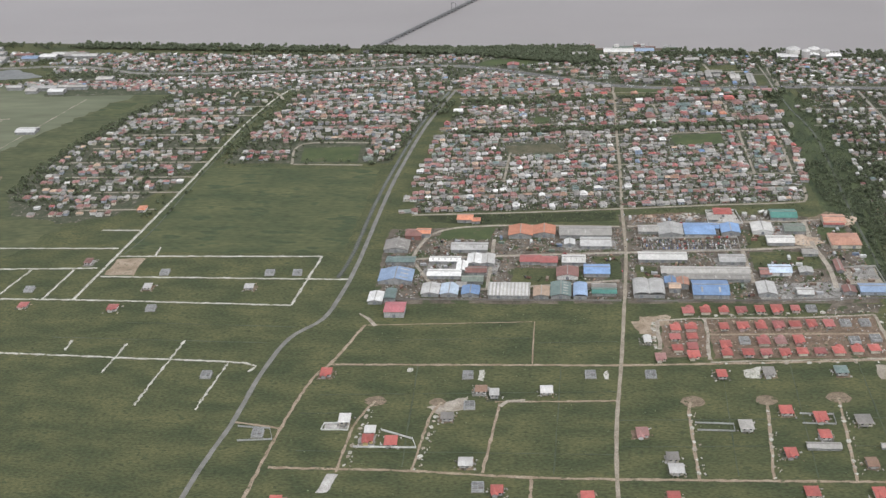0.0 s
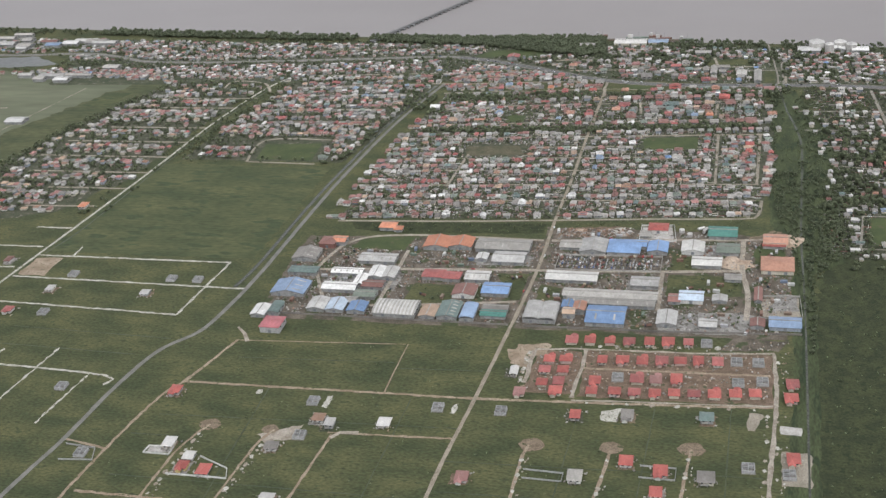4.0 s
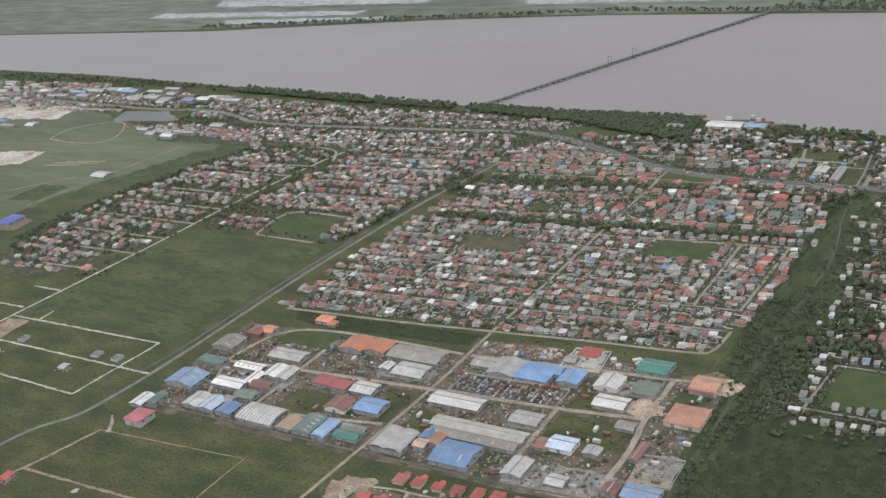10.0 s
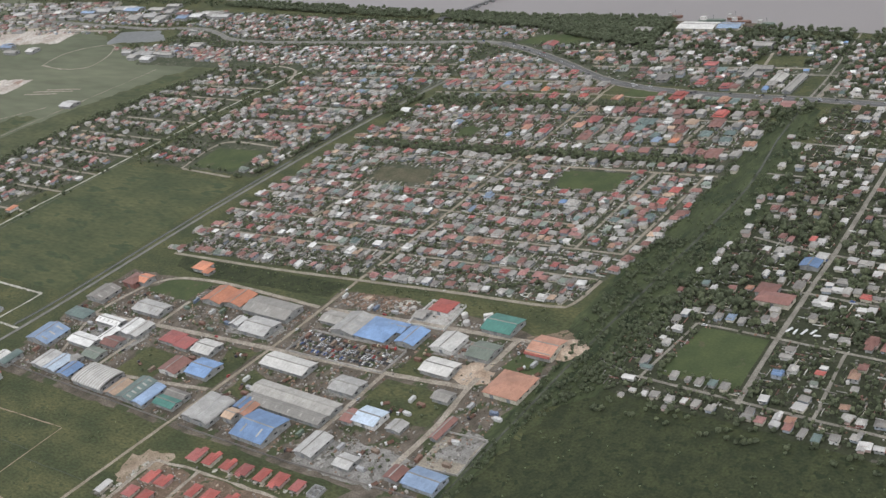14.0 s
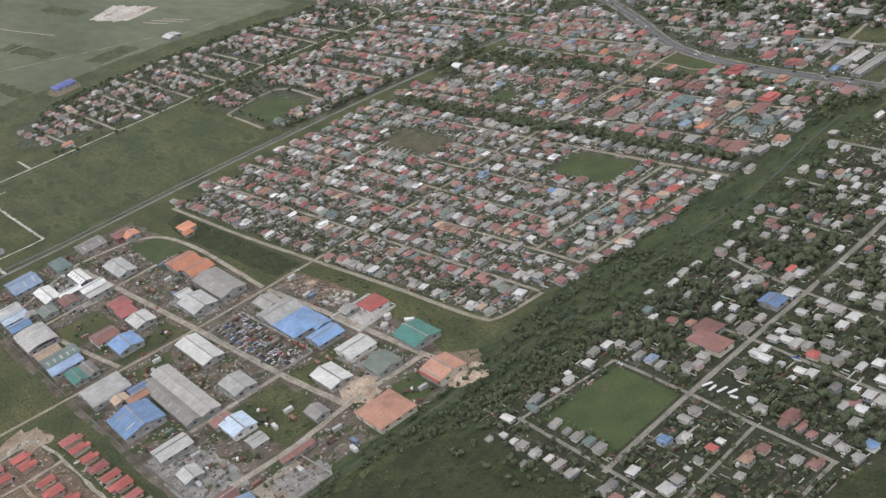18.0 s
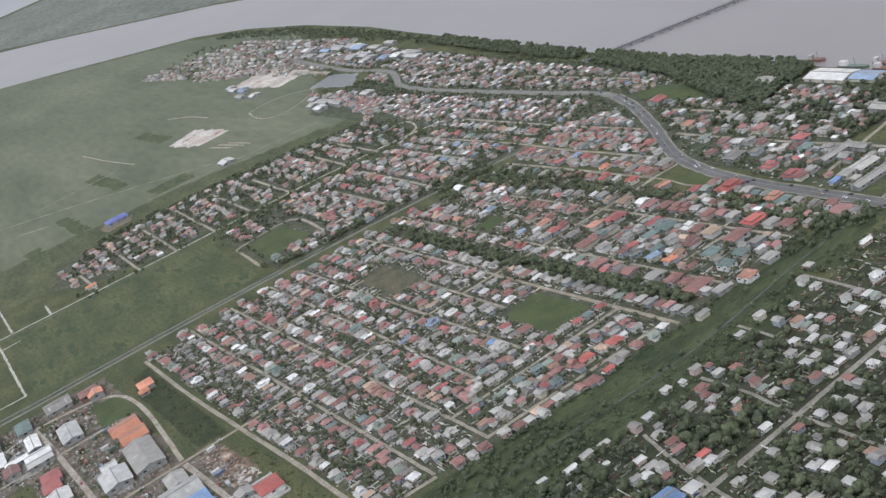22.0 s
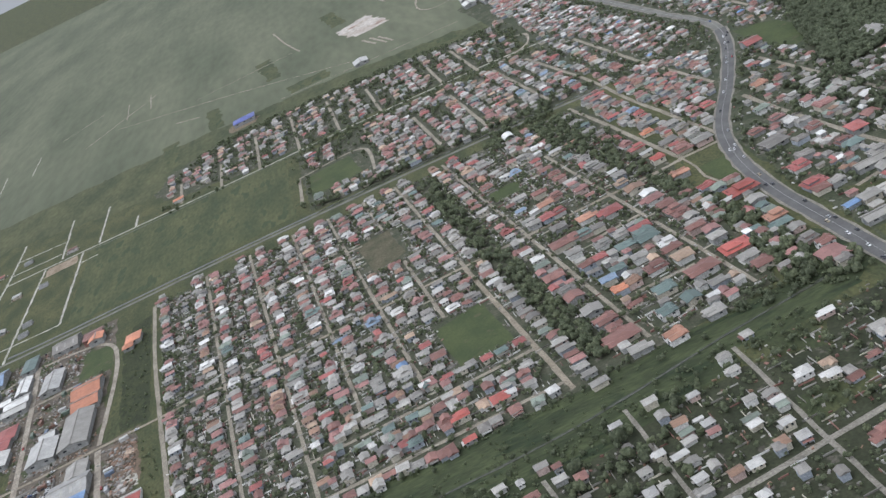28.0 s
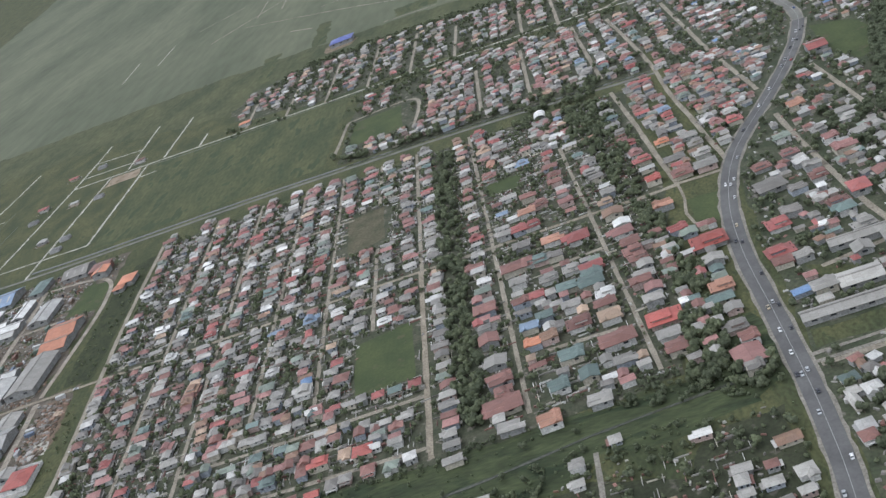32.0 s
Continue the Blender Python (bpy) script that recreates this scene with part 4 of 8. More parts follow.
W(9, 331, 22, 10, 2.6, "cream", "gable", "x", "broad cream wharf shed by the river", wall=WALL[0], rise=0.9)
W(28, 332, 13, 8, 2.4, "sky", "gable", "x", "pale blue wharf shed by the river", wall=WALL[0])
W(96, 262, 4, 20, 2.6, "pale", "gable", "y", "long white-roofed depot beside the highway")
W(86, 267, 6, 9, 2.4, "pale", "gable", "y", "pale grey depot beside a long one")
W(68.5, 272, 3.6, 14, 3, "zinc", "gable", "y", "grey wing of a school-like block")
W(74, 278, 8, 3.4, 3, "zinc", "gable", "x", "grey cross wing of a school-like block")
W(74, 271, 4, 4, 2.4, "pale", "gable", "x", "small pale block in a courtyard")
W(-378, 88, 12, 14, 4, "royal", "hip", None, "vivid blue roofed hall standing in fields")
W(-381, 169, 13, 9, 3, "white", "gable", "x", "white roofed shed at the edge of fields")
for x, y, w, d in ((128, 312, 14, 9), (146, 316, 9, 12), (160, 312, 10, 8), (-20, 322, 10, 6), (60, 306, 10, 5), (-366, 274, 12, 7), (-380, 256, 14, 4), (-598, 322, 20, 6), (-570, 324, 14, 8), (-580, 341, 16, 6), (-503, 324, 12, 12), (-500, 343, 18, 6), (-470, 324, 12, 10), (-488, 352, 16, 5)):
    W(x, y, w, d, 4, "white" if x > 100 else "pale", "gable", None, "pale industrial building near the river")
W(167, 87, 12, 6, 3.4, "rust", "hip", None, "large dark red roofed hall in a leafy district", wall=WALL[0])
W(162, 92, 7, 6, 3.2, "rust", "hip", None, "dark red roofed side hall")
W(169, 112, 6.5, 5, 3, "blue", "gable", "y", "light blue roofed store")
W(44, 279, 6, 4.5, 3.4, "red", "hip", None, "red roofed building beyond the highway")
W(-68, 297, 8, 6, 4, "red", "gable", "y", "red-roofed hall near the riverside")
W(-99.7, 202, 5.6, 3.8, 2.0, "bright", "vault", "x", "white rounded pavilion beside the canal", rise=1.3, bays=False)


FAR = random.Random(77)
for x0, x1, y0, y1, n in ((-690, -470, 318, 346, 14), (-650, -540, 244, 256, 6), (-430, -380, 246, 258, 5), (-470, -400, 314, 340, 7)):
    for k in range(n):
        w = FAR.uniform(8, 20)
        W(x0 + (x1 - x0) * (k + FAR.uniform(0.1, 0.9)) / n, FAR.uniform(y0, y1), w, FAR.uniform(5, 9), 4, FAR.choice(("mist", "cream", "white", "pale", "mist", "rust", "dusk")), "gable", "x", "pale industrial shed beside the river road", bays=False)


# ---- houses ----
def house_set(kind, w, d, h):
    """The meshes of a kind of house: wall body, porch, and a roof for each colour."""
    bm = bmesh.new()
    block(bm, -w / 2, w / 2, -d / 2, d / 2, 0, h * (0.7 if kind == "tiers" else 1))
    if kind == "cross":
        block(bm, -w / 2 + 0.2, 0.1, -d / 2 - 0.9, -d / 2, 0, h * 0.96)
    if kind == "stilt":
        block(bm, -w / 2 - 0.02, w / 2 + 0.02, -d / 2 - 0.02, d / 2 + 0.02, h * 0.46, h * 0.52)
    body = bm
    roof = bmesh.new()
    if kind == "twin":
        for e in (-1, 1):
            gable(roof, min(0, e * w / 2), max(0, e * w / 2), -d / 2 + (0.25 if e > 0 else 0), d / 2, h + 0.12, w * 0.13, 0.14, along="y")
        gable(roof, -w / 2, w / 2, d * 0.12, d / 2, h + 0.14, d * 0.11, 0.2, along="x")
    elif kind == "villa":
        hip(roof, -w / 2, w / 2, -d / 2, d / 2, h + 0.12, w * 0.2)
        gable(roof, w * 0.04, w / 2, -d / 2 - 0.35, 0, h + 0.14, w * 0.13, 0.15, along="y")
        gable(roof, -w / 2 - 0.3, 0, d * 0.08, d / 2 - 0.2, h + 0.14, d * 0.11, 0.12, along="x")
        block(roof, -w / 2 + 0.1, 0, -d / 2 - 0.6, -d / 2 + 0.1, h * 0.56, h * 0.62)
    elif kind == "tiers":
        hip(roof, -w / 2, w / 2, -d / 2, d / 2, h * 0.72, w * 0.13)
        hip(roof, -w * 0.34, w * 0.3, -d * 0.16, d * 0.42, h * 1.12, w * 0.16, 0.22)
        block(body, -w * 0.34, w * 0.3, -d * 0.16, d * 0.42, h * 0.7, h * 1.12)
    elif kind in ("hip", "stilt"):
        hip(roof, -w / 2, w / 2, -d / 2, d / 2, h + 0.12, w * 0.24)
    elif kind == "gable":
        gable(roof, -w / 2, w / 2, -d / 2, d / 2, h + 0.12, w * 0.2, along="y")
    elif kind == "broad":
        gable(roof, -w / 2, w / 2, -d / 2, d / 2, h + 0.12, d * 0.16, along="x")
    else:
        hip(roof, -w / 2, w / 2, -d / 2, d / 2, h + 0.12, w * 0.22)
        gable(roof, -w / 2 + 0.2, 0.1, -d / 2 - 0.9, 0, h + 0.14, w * 0.16, along="y")
    if kind in ("gable", "broad"):
        for e in (-1, 1):
            if kind == "gable":
                a = [(-w / 2, e * d / 2, h), (w / 2, e * d / 2, h), (0, e * d / 2, h + w * 0.19)]
            else:
                a = [(e * w / 2, -d / 2, h), (e * w / 2, d / 2, h), (e * w / 2, 0, h + d * 0.15)]
            body.faces.new([body.verts.new(p) for p in a])
    porch = bmesh.new()
    block(porch, -w / 2 + 0.3, w * 0.1, -d / 2 - 0.8, -d / 2 - 0.02, h * 0.52, h * 0.52 + 0.1)
    for px in (-w / 2 + 0.36, w * 0.1 - 0.08):
        block(porch, px, px + 0.09, -d / 2 - 0.76, -d / 2 - 0.67, 0, h * 0.52)
    return body, roof, porch


KINDS = [("hip", 2.7, 3.5, 1.7), ("gable", 2.4, 3.7, 1.7), ("broad", 2.9, 3.1, 1.6), ("cross", 2.9, 3.2, 1.8), ("stilt", 2.4, 3.4, 2.1), ("gable", 2.1, 4.2, 1.6), ("hip", 3.4, 3.9, 2.0), ("twin", 2.9, 3.4, 1.8), ("villa", 2.8, 3.4, 1.8), ("tiers", 2.8, 3.5, 2.0)]
SETS = {}
for ki, spec in enumerate(KINDS):
    b0, r0, p0 = house_set(*spec)
    for wi, wm in enumerate(WALL):
        SETS["wall", ki, wi] = mesh_of("wall", b0.copy(), wm)
    for rn in ROOF:
        SETS["roof", ki, rn] = mesh_of("roof", r0.copy(), ROOF[rn])
    SETS["porch", ki] = mesh_of("porch", p0, ROOF["zinc"])
    b0.free(), r0.free()
bm = bmesh.new()
block(bm, -0.28, 0.28, -0.04, 0.04, -0.22, 0.22)
WINDOW = mesh_of("window", bm, GLASS)
bm = bmesh.new()
block(bm, -0.2, 0.2, -0.04, 0.04, 0, 0.85)
HOUSE_DOOR = mesh_of("door", bm, DOOR)
WORDS = {"jade": "bright green", "cream": "cream white", "mist": "light grey", "ice": "icy blue", "dusk": "dull blue", "bright": "bright white", "sky": "light blue", "zinc": "grey zinc", "pale": "pale grey sheet", "white": "bright white sheet", "slate": "dark slate-grey", "rust": "dark rust-red", "rose": "faded rose-red", "red": "red sheet", "scarlet": "bright red", "pink": "pink-red",
         "teal": "dark teal-green", "green": "grey-green", "blue": "light blue", "orange": "orange", "tan": "tan", "clay": "clay-orange", "royal": "vivid blue", "brown": "brown"}
FORMS = {"hip": "hipped", "gable": "gabled", "broad": "broad gabled", "cross": "cross-gabled", "stilt": "hipped two-storey", "twin": "twin-gabled", "villa": "many-gabled", "tiers": "two-tiered hipped"}
MIXED = ["zinc"] * 22 + ["pale"] * 14 + ["slate"] * 12 + ["rust"] * 18 + ["rose"] * 16 + ["red"] * 6 + ["white"] * 5 + ["bright"] * 4 + ["teal"] * 3 + ["green"] * 5 + ["sky"] * 1 + ["tan"] * 3 + ["brown"] * 5
TOWN = ["bright"] * 8 + ["mist"] * 14 + ["zinc"] * 24 + ["slate"] * 18 + ["rust"] * 18 + ["rose"] * 10 + ["pale"] * 6 + ["white"] * 3 + ["brown"] * 6 + ["teal"] * 4 + ["green"] * 4 + ["red"] * 3 + ["blue"] * 1
LEAFY = ["zinc"] * 22 + ["pale"] * 24 + ["white"] * 20 + ["bright"] * 12 + ["slate"] * 10 + ["rust"] * 8 + ["rose"] * 5 + ["teal"] * 3 + ["blue"] * 2 + ["brown"] * 4

WESTERN = ["rose"] * 16 + ["rust"] * 13 + ["zinc"] * 30 + ["tan"] * 8 + ["brown"] * 8 + ["pale"] * 12 + ["slate"] * 8 + ["green"] * 3 + ["red"] * 4 + ["white"] * 3


def house(x, y, turn, ki, roof, wi, detail, where, group, size=1.0, name="house"):
    kind, w, d, h = KINDS[ki]
    count["things"] += name == "house"
    ob = thing(name, x, y, turn, 0.04, f"{FORMS[kind]} {name} with {WORDS[roof]} roof {where}", name, group)
    low = 0.62 if name == "bungalow" else 0.86
    ob.scale = (size * rng.uniform(0.9, 1.16), size * rng.uniform(0.88, 1.18), (size if name == "bungalow" else min(size, 1.2)) * low * rng.uniform(0.85, 1.12))
    share("wall", SETS["wall", ki, wi], ob)
    share("roof", SETS["roof", ki, roof], ob)
    if detail > 0 and ki < 7 and kind != "cross":
        share("porch", SETS["porch", ki], ob)
    if detail > 1:
        share("window", WINDOW, ob, pose(w * 0.28, -d / 2 - 0.03, h * 0.7))
        share("window", WINDOW, ob, pose(-w * 0.25 if kind != "cross" else w * 0.06, -d / 2 - 0.03, h * 0.7))
        share("window", WINDOW, ob, pose(w / 2 + 0.03, d * 0.18, h * 0.7, 0, 0, 90))
        share("door", HOUSE_DOOR, ob, pose(w * 0.05 + 0.3, -d / 2 - 0.03, 0))
    across = abs(turn % 180 - 90) < 45
    claim(x, y, (d if across else w) * size / 2 + 0.1, (w if across else d) * size / 2 + 0.1)
    return ob


class Crowd:
    """Many far houses in one mesh."""

    def __init__(self):
        self.v, self.f, self.m, self.names = [], [], [], []

    def slot(self, material):
        if material not in self.names:
            self.names.append(material)
        return self.names.index(material)

    def add(self, x, y, turn, w, d, h, rise, roof, wall, flat=False, full=False):
        c, s = math.cos(radians(turn)), math.sin(radians(turn))
        wm, rm = self.slot(wall), self.slot(roof)

        def shape(points, faces, mi):
            k = len(self.v)
            self.v += [(x + c * u - s * q, y + s * u + c * q, z) for u, q, z in points]
            self.f += [[k + i for i in f] for f in faces]
            self.m += [mi] * len(faces)

        def box(u0, u1, q0, q1, z0, z1, mi, faces=((4, 5, 6, 7), (0, 1, 5, 4), (1, 2, 6, 5), (2, 3, 7, 6), (3, 0, 4, 7))):
            shape([(u0, q0, z0), (u1, q0, z0), (u1, q1, z0), (u0, q1, z0), (u0, q0, z1), (u1, q0, z1), (u1, q1, z1), (u0, q1, z1)], faces, mi)

        def cover(u0, u1, q0, q1, z, up, hipped, mi):
            """A roof over a rectangle, its ridge along the longer side."""
            o = 0.28
            u0, u1, q0, q1 = u0 - o, u1 + o, q0 - o, q1 + o
            if q1 - q0 >= u1 - u0:
                e = (u1 - u0) * 0.46 if hipped else 0.0
                ridge, tops = [((u0 + u1) / 2, q0 + e, z + up), ((u0 + u1) / 2, q1 - e, z + up)], ((0, 1, 4), (1, 2, 5, 4), (2, 3, 5), (3, 0, 4, 5), (3, 2, 1, 0))
            else:
                e = (q1 - q0) * 0.46 if hipped else 0.0
                ridge, tops = [(u0 + e, (q0 + q1) / 2, z + up), (u1 - e, (q0 + q1) / 2, z + up)], ((0, 1, 5, 4), (1, 2, 5), (2, 3, 4, 5), (3, 0, 4), (3, 2, 1, 0))
            shape([(u0, q0, z), (u1, q0, z), (u1, q1, z), (u0, q1, z)] + ridge, tops, mi)

        box(-w / 2, w / 2, -d / 2, d / 2, 0.04, h, wm)
        cover(-w / 2, w / 2, -d / 2, d / 2, h - 0.03, rise, not flat, rm)
        if not full:
            return
        dice = random.Random(int(x * 37 + y * 91))
        if w > 3.3 and dice.random() < 0.7:
            u, q = dice.uniform(-0.12, 0.12) * w, dice.uniform(-0.1, 0.15) * d
            box(u - w * 0.3, u + w * 0.3, q - d * 0.28, q + d * 0.28, h - 0.1, h + rise * 0.9, wm)
            cover(u - w * 0.3, u + w * 0.3, q - d * 0.28, q + d * 0.28, h + rise * 0.88, rise * 0.7, dice.random() < 0.5, rm)
        dark, grey = self.slot(GLASS), self.slot(ROOF[dice.choice(("zinc", "mist", "white", "slate", "rust"))])
        kind = dice.random()
        if kind < 0.4:
            side = dice.choice((-1, 1))
            u = side * w * 0.22
            box(u - w * 0.27, u + w * 0.27, -d / 2 - 1.0, -d / 2 + 0.3, 0.04, h * 0.96, wm)
            cover(u - w * 0.27, u + w * 0.27, -d / 2 - 1.0, 0.0, h * 0.97, rise * 0.72, False, rm)
        elif kind < 0.8:
            box(-w / 2 + 0.1, w / 2 - 0.1, -d / 2 - 0.85, -d / 2, h * 0.62, h * 0.67, grey)
            for u in (-w / 2 + 0.16, w / 2 - 0.24):
                box(u, u + 0.08, -d / 2 - 0.8, -d / 2 - 0.72, 0.04, h * 0.62, wm)
        if dice.random() < 0.35:
            e = dice.choice((-1, 1))
            box(e * w / 2 - 0.45, e * w / 2 + 0.45, d / 2 - 0.2, d / 2 + 0.8, 0.04, h * 0.55, grey)
        # window and door openings a finger's width proud of the walls
        for e in (-1, 1):
            for q in (-0.28, 0.2):
                box(e * (w / 2 + 0.012) - 0.012, e * (w / 2 + 0.012) + 0.012, q * d - 0.24, q * d + 0.24, h * 0.52, h * 0.8, dark)
        for u in (-0.26, 0.24):
            box(u * w - 0.24, u * w + 0.24, d / 2, d / 2 + 0.024, h * 0.52, h * 0.8, dark)
        if kind >= 0.4:
            box(-0.2, 0.2, -d / 2 - 0.024, -d / 2, 0.04, h * 0.5, dark)
            box(w * 0.28 - 0.22, w * 0.28 + 0.22, -d / 2 - 0.024, -d / 2, h * 0.5, h * 0.8, dark)

    def done(self, name, label, category="houses"):
        me = bpy.data.meshes.new(name)
        me.from_pydata(self.v, [], self.f)
        for mm in self.names:
            me.materials.append(mm)
        me.polygons.foreach_set("material_index", self.m)
        return tagged(new(name, me), label, category, kind="stuff")


rng = random.Random(11)
PARKS = [[(35, 142.5), (66, 145.5), (65, 164), (31, 161)], [(-68, 131), (-32, 130), (-32, 146), (-66, 147)], [(-193, 119), (-152, 119), (-154, 147), (-193, 145)]]
count = {"things": 0}
scheme_crowd, west_crowd, town_crowd, east_crowd = Crowd(), Crowd(), Crowd(), Crowd()


def lot(x, y, turn, palette, crowd, shrink=1.0, listed=False):
    ki = rng.choices(range(7), (24, 16, 14, 14, 14, 12, 8))[0]
    kind, w, d, h = KINDS[ki]
    if not listed and ((62 < x < 100 and 96 < y < 166) or (-56 < x < 104 and 168 < y < 250 and not is_free(x, y, 2.3, 2.3)) or (x < 208 and x > 118 and y < 250)):
        return
    if any(inside((x, y), p) for p in PARKS) or not is_free(x, y, 1.3, 1.3) or not is_free(x, y, 1.2, 1.2, paved):
        return
    roof, wi = rng.choice(palette), rng.choice((0, 0, 1, 1, 2, 2, 3, 4))
    t = turn + rng.uniform(-6, 6) + (90 if rng.random() < 0.15 else 0)
    z = rng.uniform(0.86, 1.12) * shrink
    crowd.add(x, y, t, w * z * rng.uniform(0.92, 1.28), d * z * rng.uniform(0.78, 1.05), h * rng.uniform(0.55, 0.95), w * rng.uniform(0.2, 0.34), ROOF[roof], WALL[wi], kind == "gable" and rng.random() < 0.6, x > -240)
    claim(x, y, w / 2, w / 2)


def street_rows(y0, s, x0, x1, palette, crowd, pitch=3.75, off=4.2, skip=0.09, shrink=1.0, slack=1.0, sides=(1, -1)):
    for side in sides:
        x = x0 + rng.uniform(1, 3)
        while x < x1 - 1.5:
            y = y0 + s * x + side * (off + rng.uniform(-slack, slack))
            if rng.random() > skip:
                turn = math.degrees(math.atan(s)) + (0 if side > 0 else 180)
                lot(x, y, turn, palette, crowd, shrink)
            x += pitch + rng.uniform(-0.5, 0.7)


def avenue_rows(x0, s, y0, y1, palette, crowd, pitch=3.75, off=4.2, skip=0.1, shrink=1.0, slack=0.6):
    for side in (1, -1):
        y = y0 + rng.uniform(1, 3)
        while y < y1 - 1.5:
            x = x0 + s * (y - y0) + side * (off + rng.uniform(-slack, slack))
            if rng.random() > skip:
                lot(x, y, -90 if side < 0 else 90, palette, crowd, shrink)
            y += pitch + rng.uniform(-0.5, 0.7)


for c in [[(30, 250), (58, 251), (58, 284), (30, 284)]]:
    PARKS.append(c)
# houses that stand out one by one, street by street: roof, place, size
PLACED = []
PLACED += [("red", -65.2, 237.6, 1.26), ("blue", -61.3, 244.4, 1.51), ("zinc", -42, 245.4, 1.26), ("zinc", -30.3, 248.2, 1.26), ("orange", -33.1, 239.9, 1.39), ("red", -40.9, 230.3, 1.26), ("rose", -31.6, 231.3, 1.26), ("red", -22.7, 232.3, 1.26), ("white", -15.3, 232.9, 1.01), ("scarlet", -5.1, 233.5, 1.51), ("slate", -15.2, 240.8, 1.51), ("rust", -3.1, 241.9, 1.51), ("zinc", -13.1, 249.4, 1.26), ("zinc", -2.7, 248.9, 1.51), ("slate", -21.5, 248.8, 1.26), ("zinc", -41.7, 256.3, 1.26), ("rust", -57.1, 255.1, 1.26), ("red", -46.5, 263.2, 1.26), ("rose", -31.8, 257.3, 1.26), ("red", -29.8, 262.4, 1.26), ("zinc", -17.2, 257.6, 1.01), ("pale", -38.3, 262.6, 1.26), ("zinc", -90, 225.8, 1.26), ("zinc", -79.2, 226.4, 1.26)]
PLACED += [("zinc", -63, 226.9, 1.26), ("teal", -71.6, 226.8, 1.26), ("slate", -53.8, 228.3, 1.26), ("rust", -46.3, 228.5, 1.26), ("sky", -90.2, 208.8, 1.01), ("zinc", -69.5, 200.4, 1.26), ("sky", -57.8, 194.8, 1.26), ("white", -56.9, 191, 0.88), ("clay", -68.2, 183.2, 1.26), ("rust", -56.5, 182.7, 1.26), ("zinc", -81.7, 186.8, 1.26), ("rust", -85, 190, 1.26), ("tan", -83.7, 181, 1.26), ("zinc", -72.8, 184.9, 1.26), ("rust", -46, 203.8, 1.26), ("rust", -37.1, 204.9, 1.26), ("rust", -29.6, 204.8, 1.26), ("zinc", -37.9, 216.8, 1.26), ("zinc", -28.2, 216.8, 1.26), ("slate", -21.6, 217.8, 1.26), ("bright", -13.7, 220.1, 1.01), ("zinc", -6.9, 220, 1.26), ("tan", -1, 218.5, 1.26), ("rust", -51, 210.4, 1.26)]
PLACED += [("brown", 9.3, 219.9, 1.51), ("rose", -11.3, 207.2, 1.26), ("slate", -0.8, 207.8, 1.51), ("bright", 17.7, 221.6, 1.39), ("rose", 23.4, 221.1, 1.51), ("rust", 31, 222.5, 1.39), ("rust", 37.1, 222.5, 1.39), ("red", -2.1, 192.2, 1.39), ("red", -2.2, 196.2, 1.39), ("clay", -13.7, 195, 1.26), ("white", -13, 190.6, 1.01), ("zinc", -30.8, 189.3, 1.26), ("rust", -24.8, 195.3, 1.26), ("rust", -16.5, 198.4, 1.26), ("red", 17.3, 209, 1.9), ("clay", 13.1, 201.3, 1.51), ("slate", 10.8, 192.7, 1.26), ("zinc", -1.5, 188.5, 1.26), ("teal", 23.2, 198.2, 1.39), ("rust", 22.6, 194.3, 1.39), ("rust", 23.3, 190.2, 1.51), ("rust", 14.8, 178.7, 1.51), ("slate", 23.8, 202, 1.26), ("zinc", 35.1, 205.7, 1.26)]
PLACED += [("red", 38.5, 211.1, 1.51), ("teal", 46.8, 210.5, 1.65), ("green", 31.7, 181.2, 1.26), ("teal", 45.1, 203.9, 1.26), ("red", 44.6, 195.7, 1.26), ("rust", 45.4, 192.2, 1.26), ("zinc", 33.3, 191.1, 1.26), ("zinc", 36.5, 199.5, 1.26), ("bright", 55.3, 213.3, 1.26), ("rust", 60.8, 212.9, 1.26), ("tan", 67.8, 213.3, 1.51), ("rust", 66.3, 205.7, 1.51), ("zinc", 56.4, 204.5, 1.26), ("sky", 60.2, 193.4, 1.26), ("teal", 57.2, 196.8, 1.26), ("orange", 68.9, 194, 1.39), ("brown", 68.1, 198.1, 1.26), ("zinc", 67.5, 201.6, 1.26), ("rust", 80, 214.1, 2.02), ("teal", 79.8, 202.9, 1.65), ("rust", 43.1, 181.7, 1.65), ("slate", 54.3, 182.6, 1.26), ("zinc", 89.4, 214.3, 1.26), ("zinc", 46.2, 224.6, 1.26)]
PLACED += [("rust", 41.7, 223.3, 1.26), ("zinc", 51.7, 223.6, 1.26), ("rust", 55.5, 222.4, 1.26), ("rose", 60.1, 225, 1.39), ("zinc", 66.5, 224.2, 1.26), ("scarlet", 76.2, 225.4, 1.9), ("zinc", 84.4, 225.3, 1.26), ("rust", 91.2, 226.5, 1.39), ("zinc", 81.7, 240.5, 1.01), ("slate", 90, 239.2, 1.26), ("orange", 70.2, 239.9, 1.39), ("teal", 76.3, 239.1, 1.26), ("green", 65.5, 240.4, 1.01), ("teal", 61.3, 240.4, 1.01), ("zinc", 56.5, 240.6, 1.26), ("scarlet", 45.4, 241.2, 2.28), ("white", 47.8, 236.1, 0.88), ("red", 32.8, 235.1, 1.39), ("green", 36.4, 237.5, 1.14), ("orange", 15, 233.7, 1.39), ("zinc", 16.9, 245.1, 1.51), ("rust", 96.3, 241.1, 1.26), ("rose", 102.8, 239.7, 2.02), ("slate", 107.8, 239.2, 1.26)]
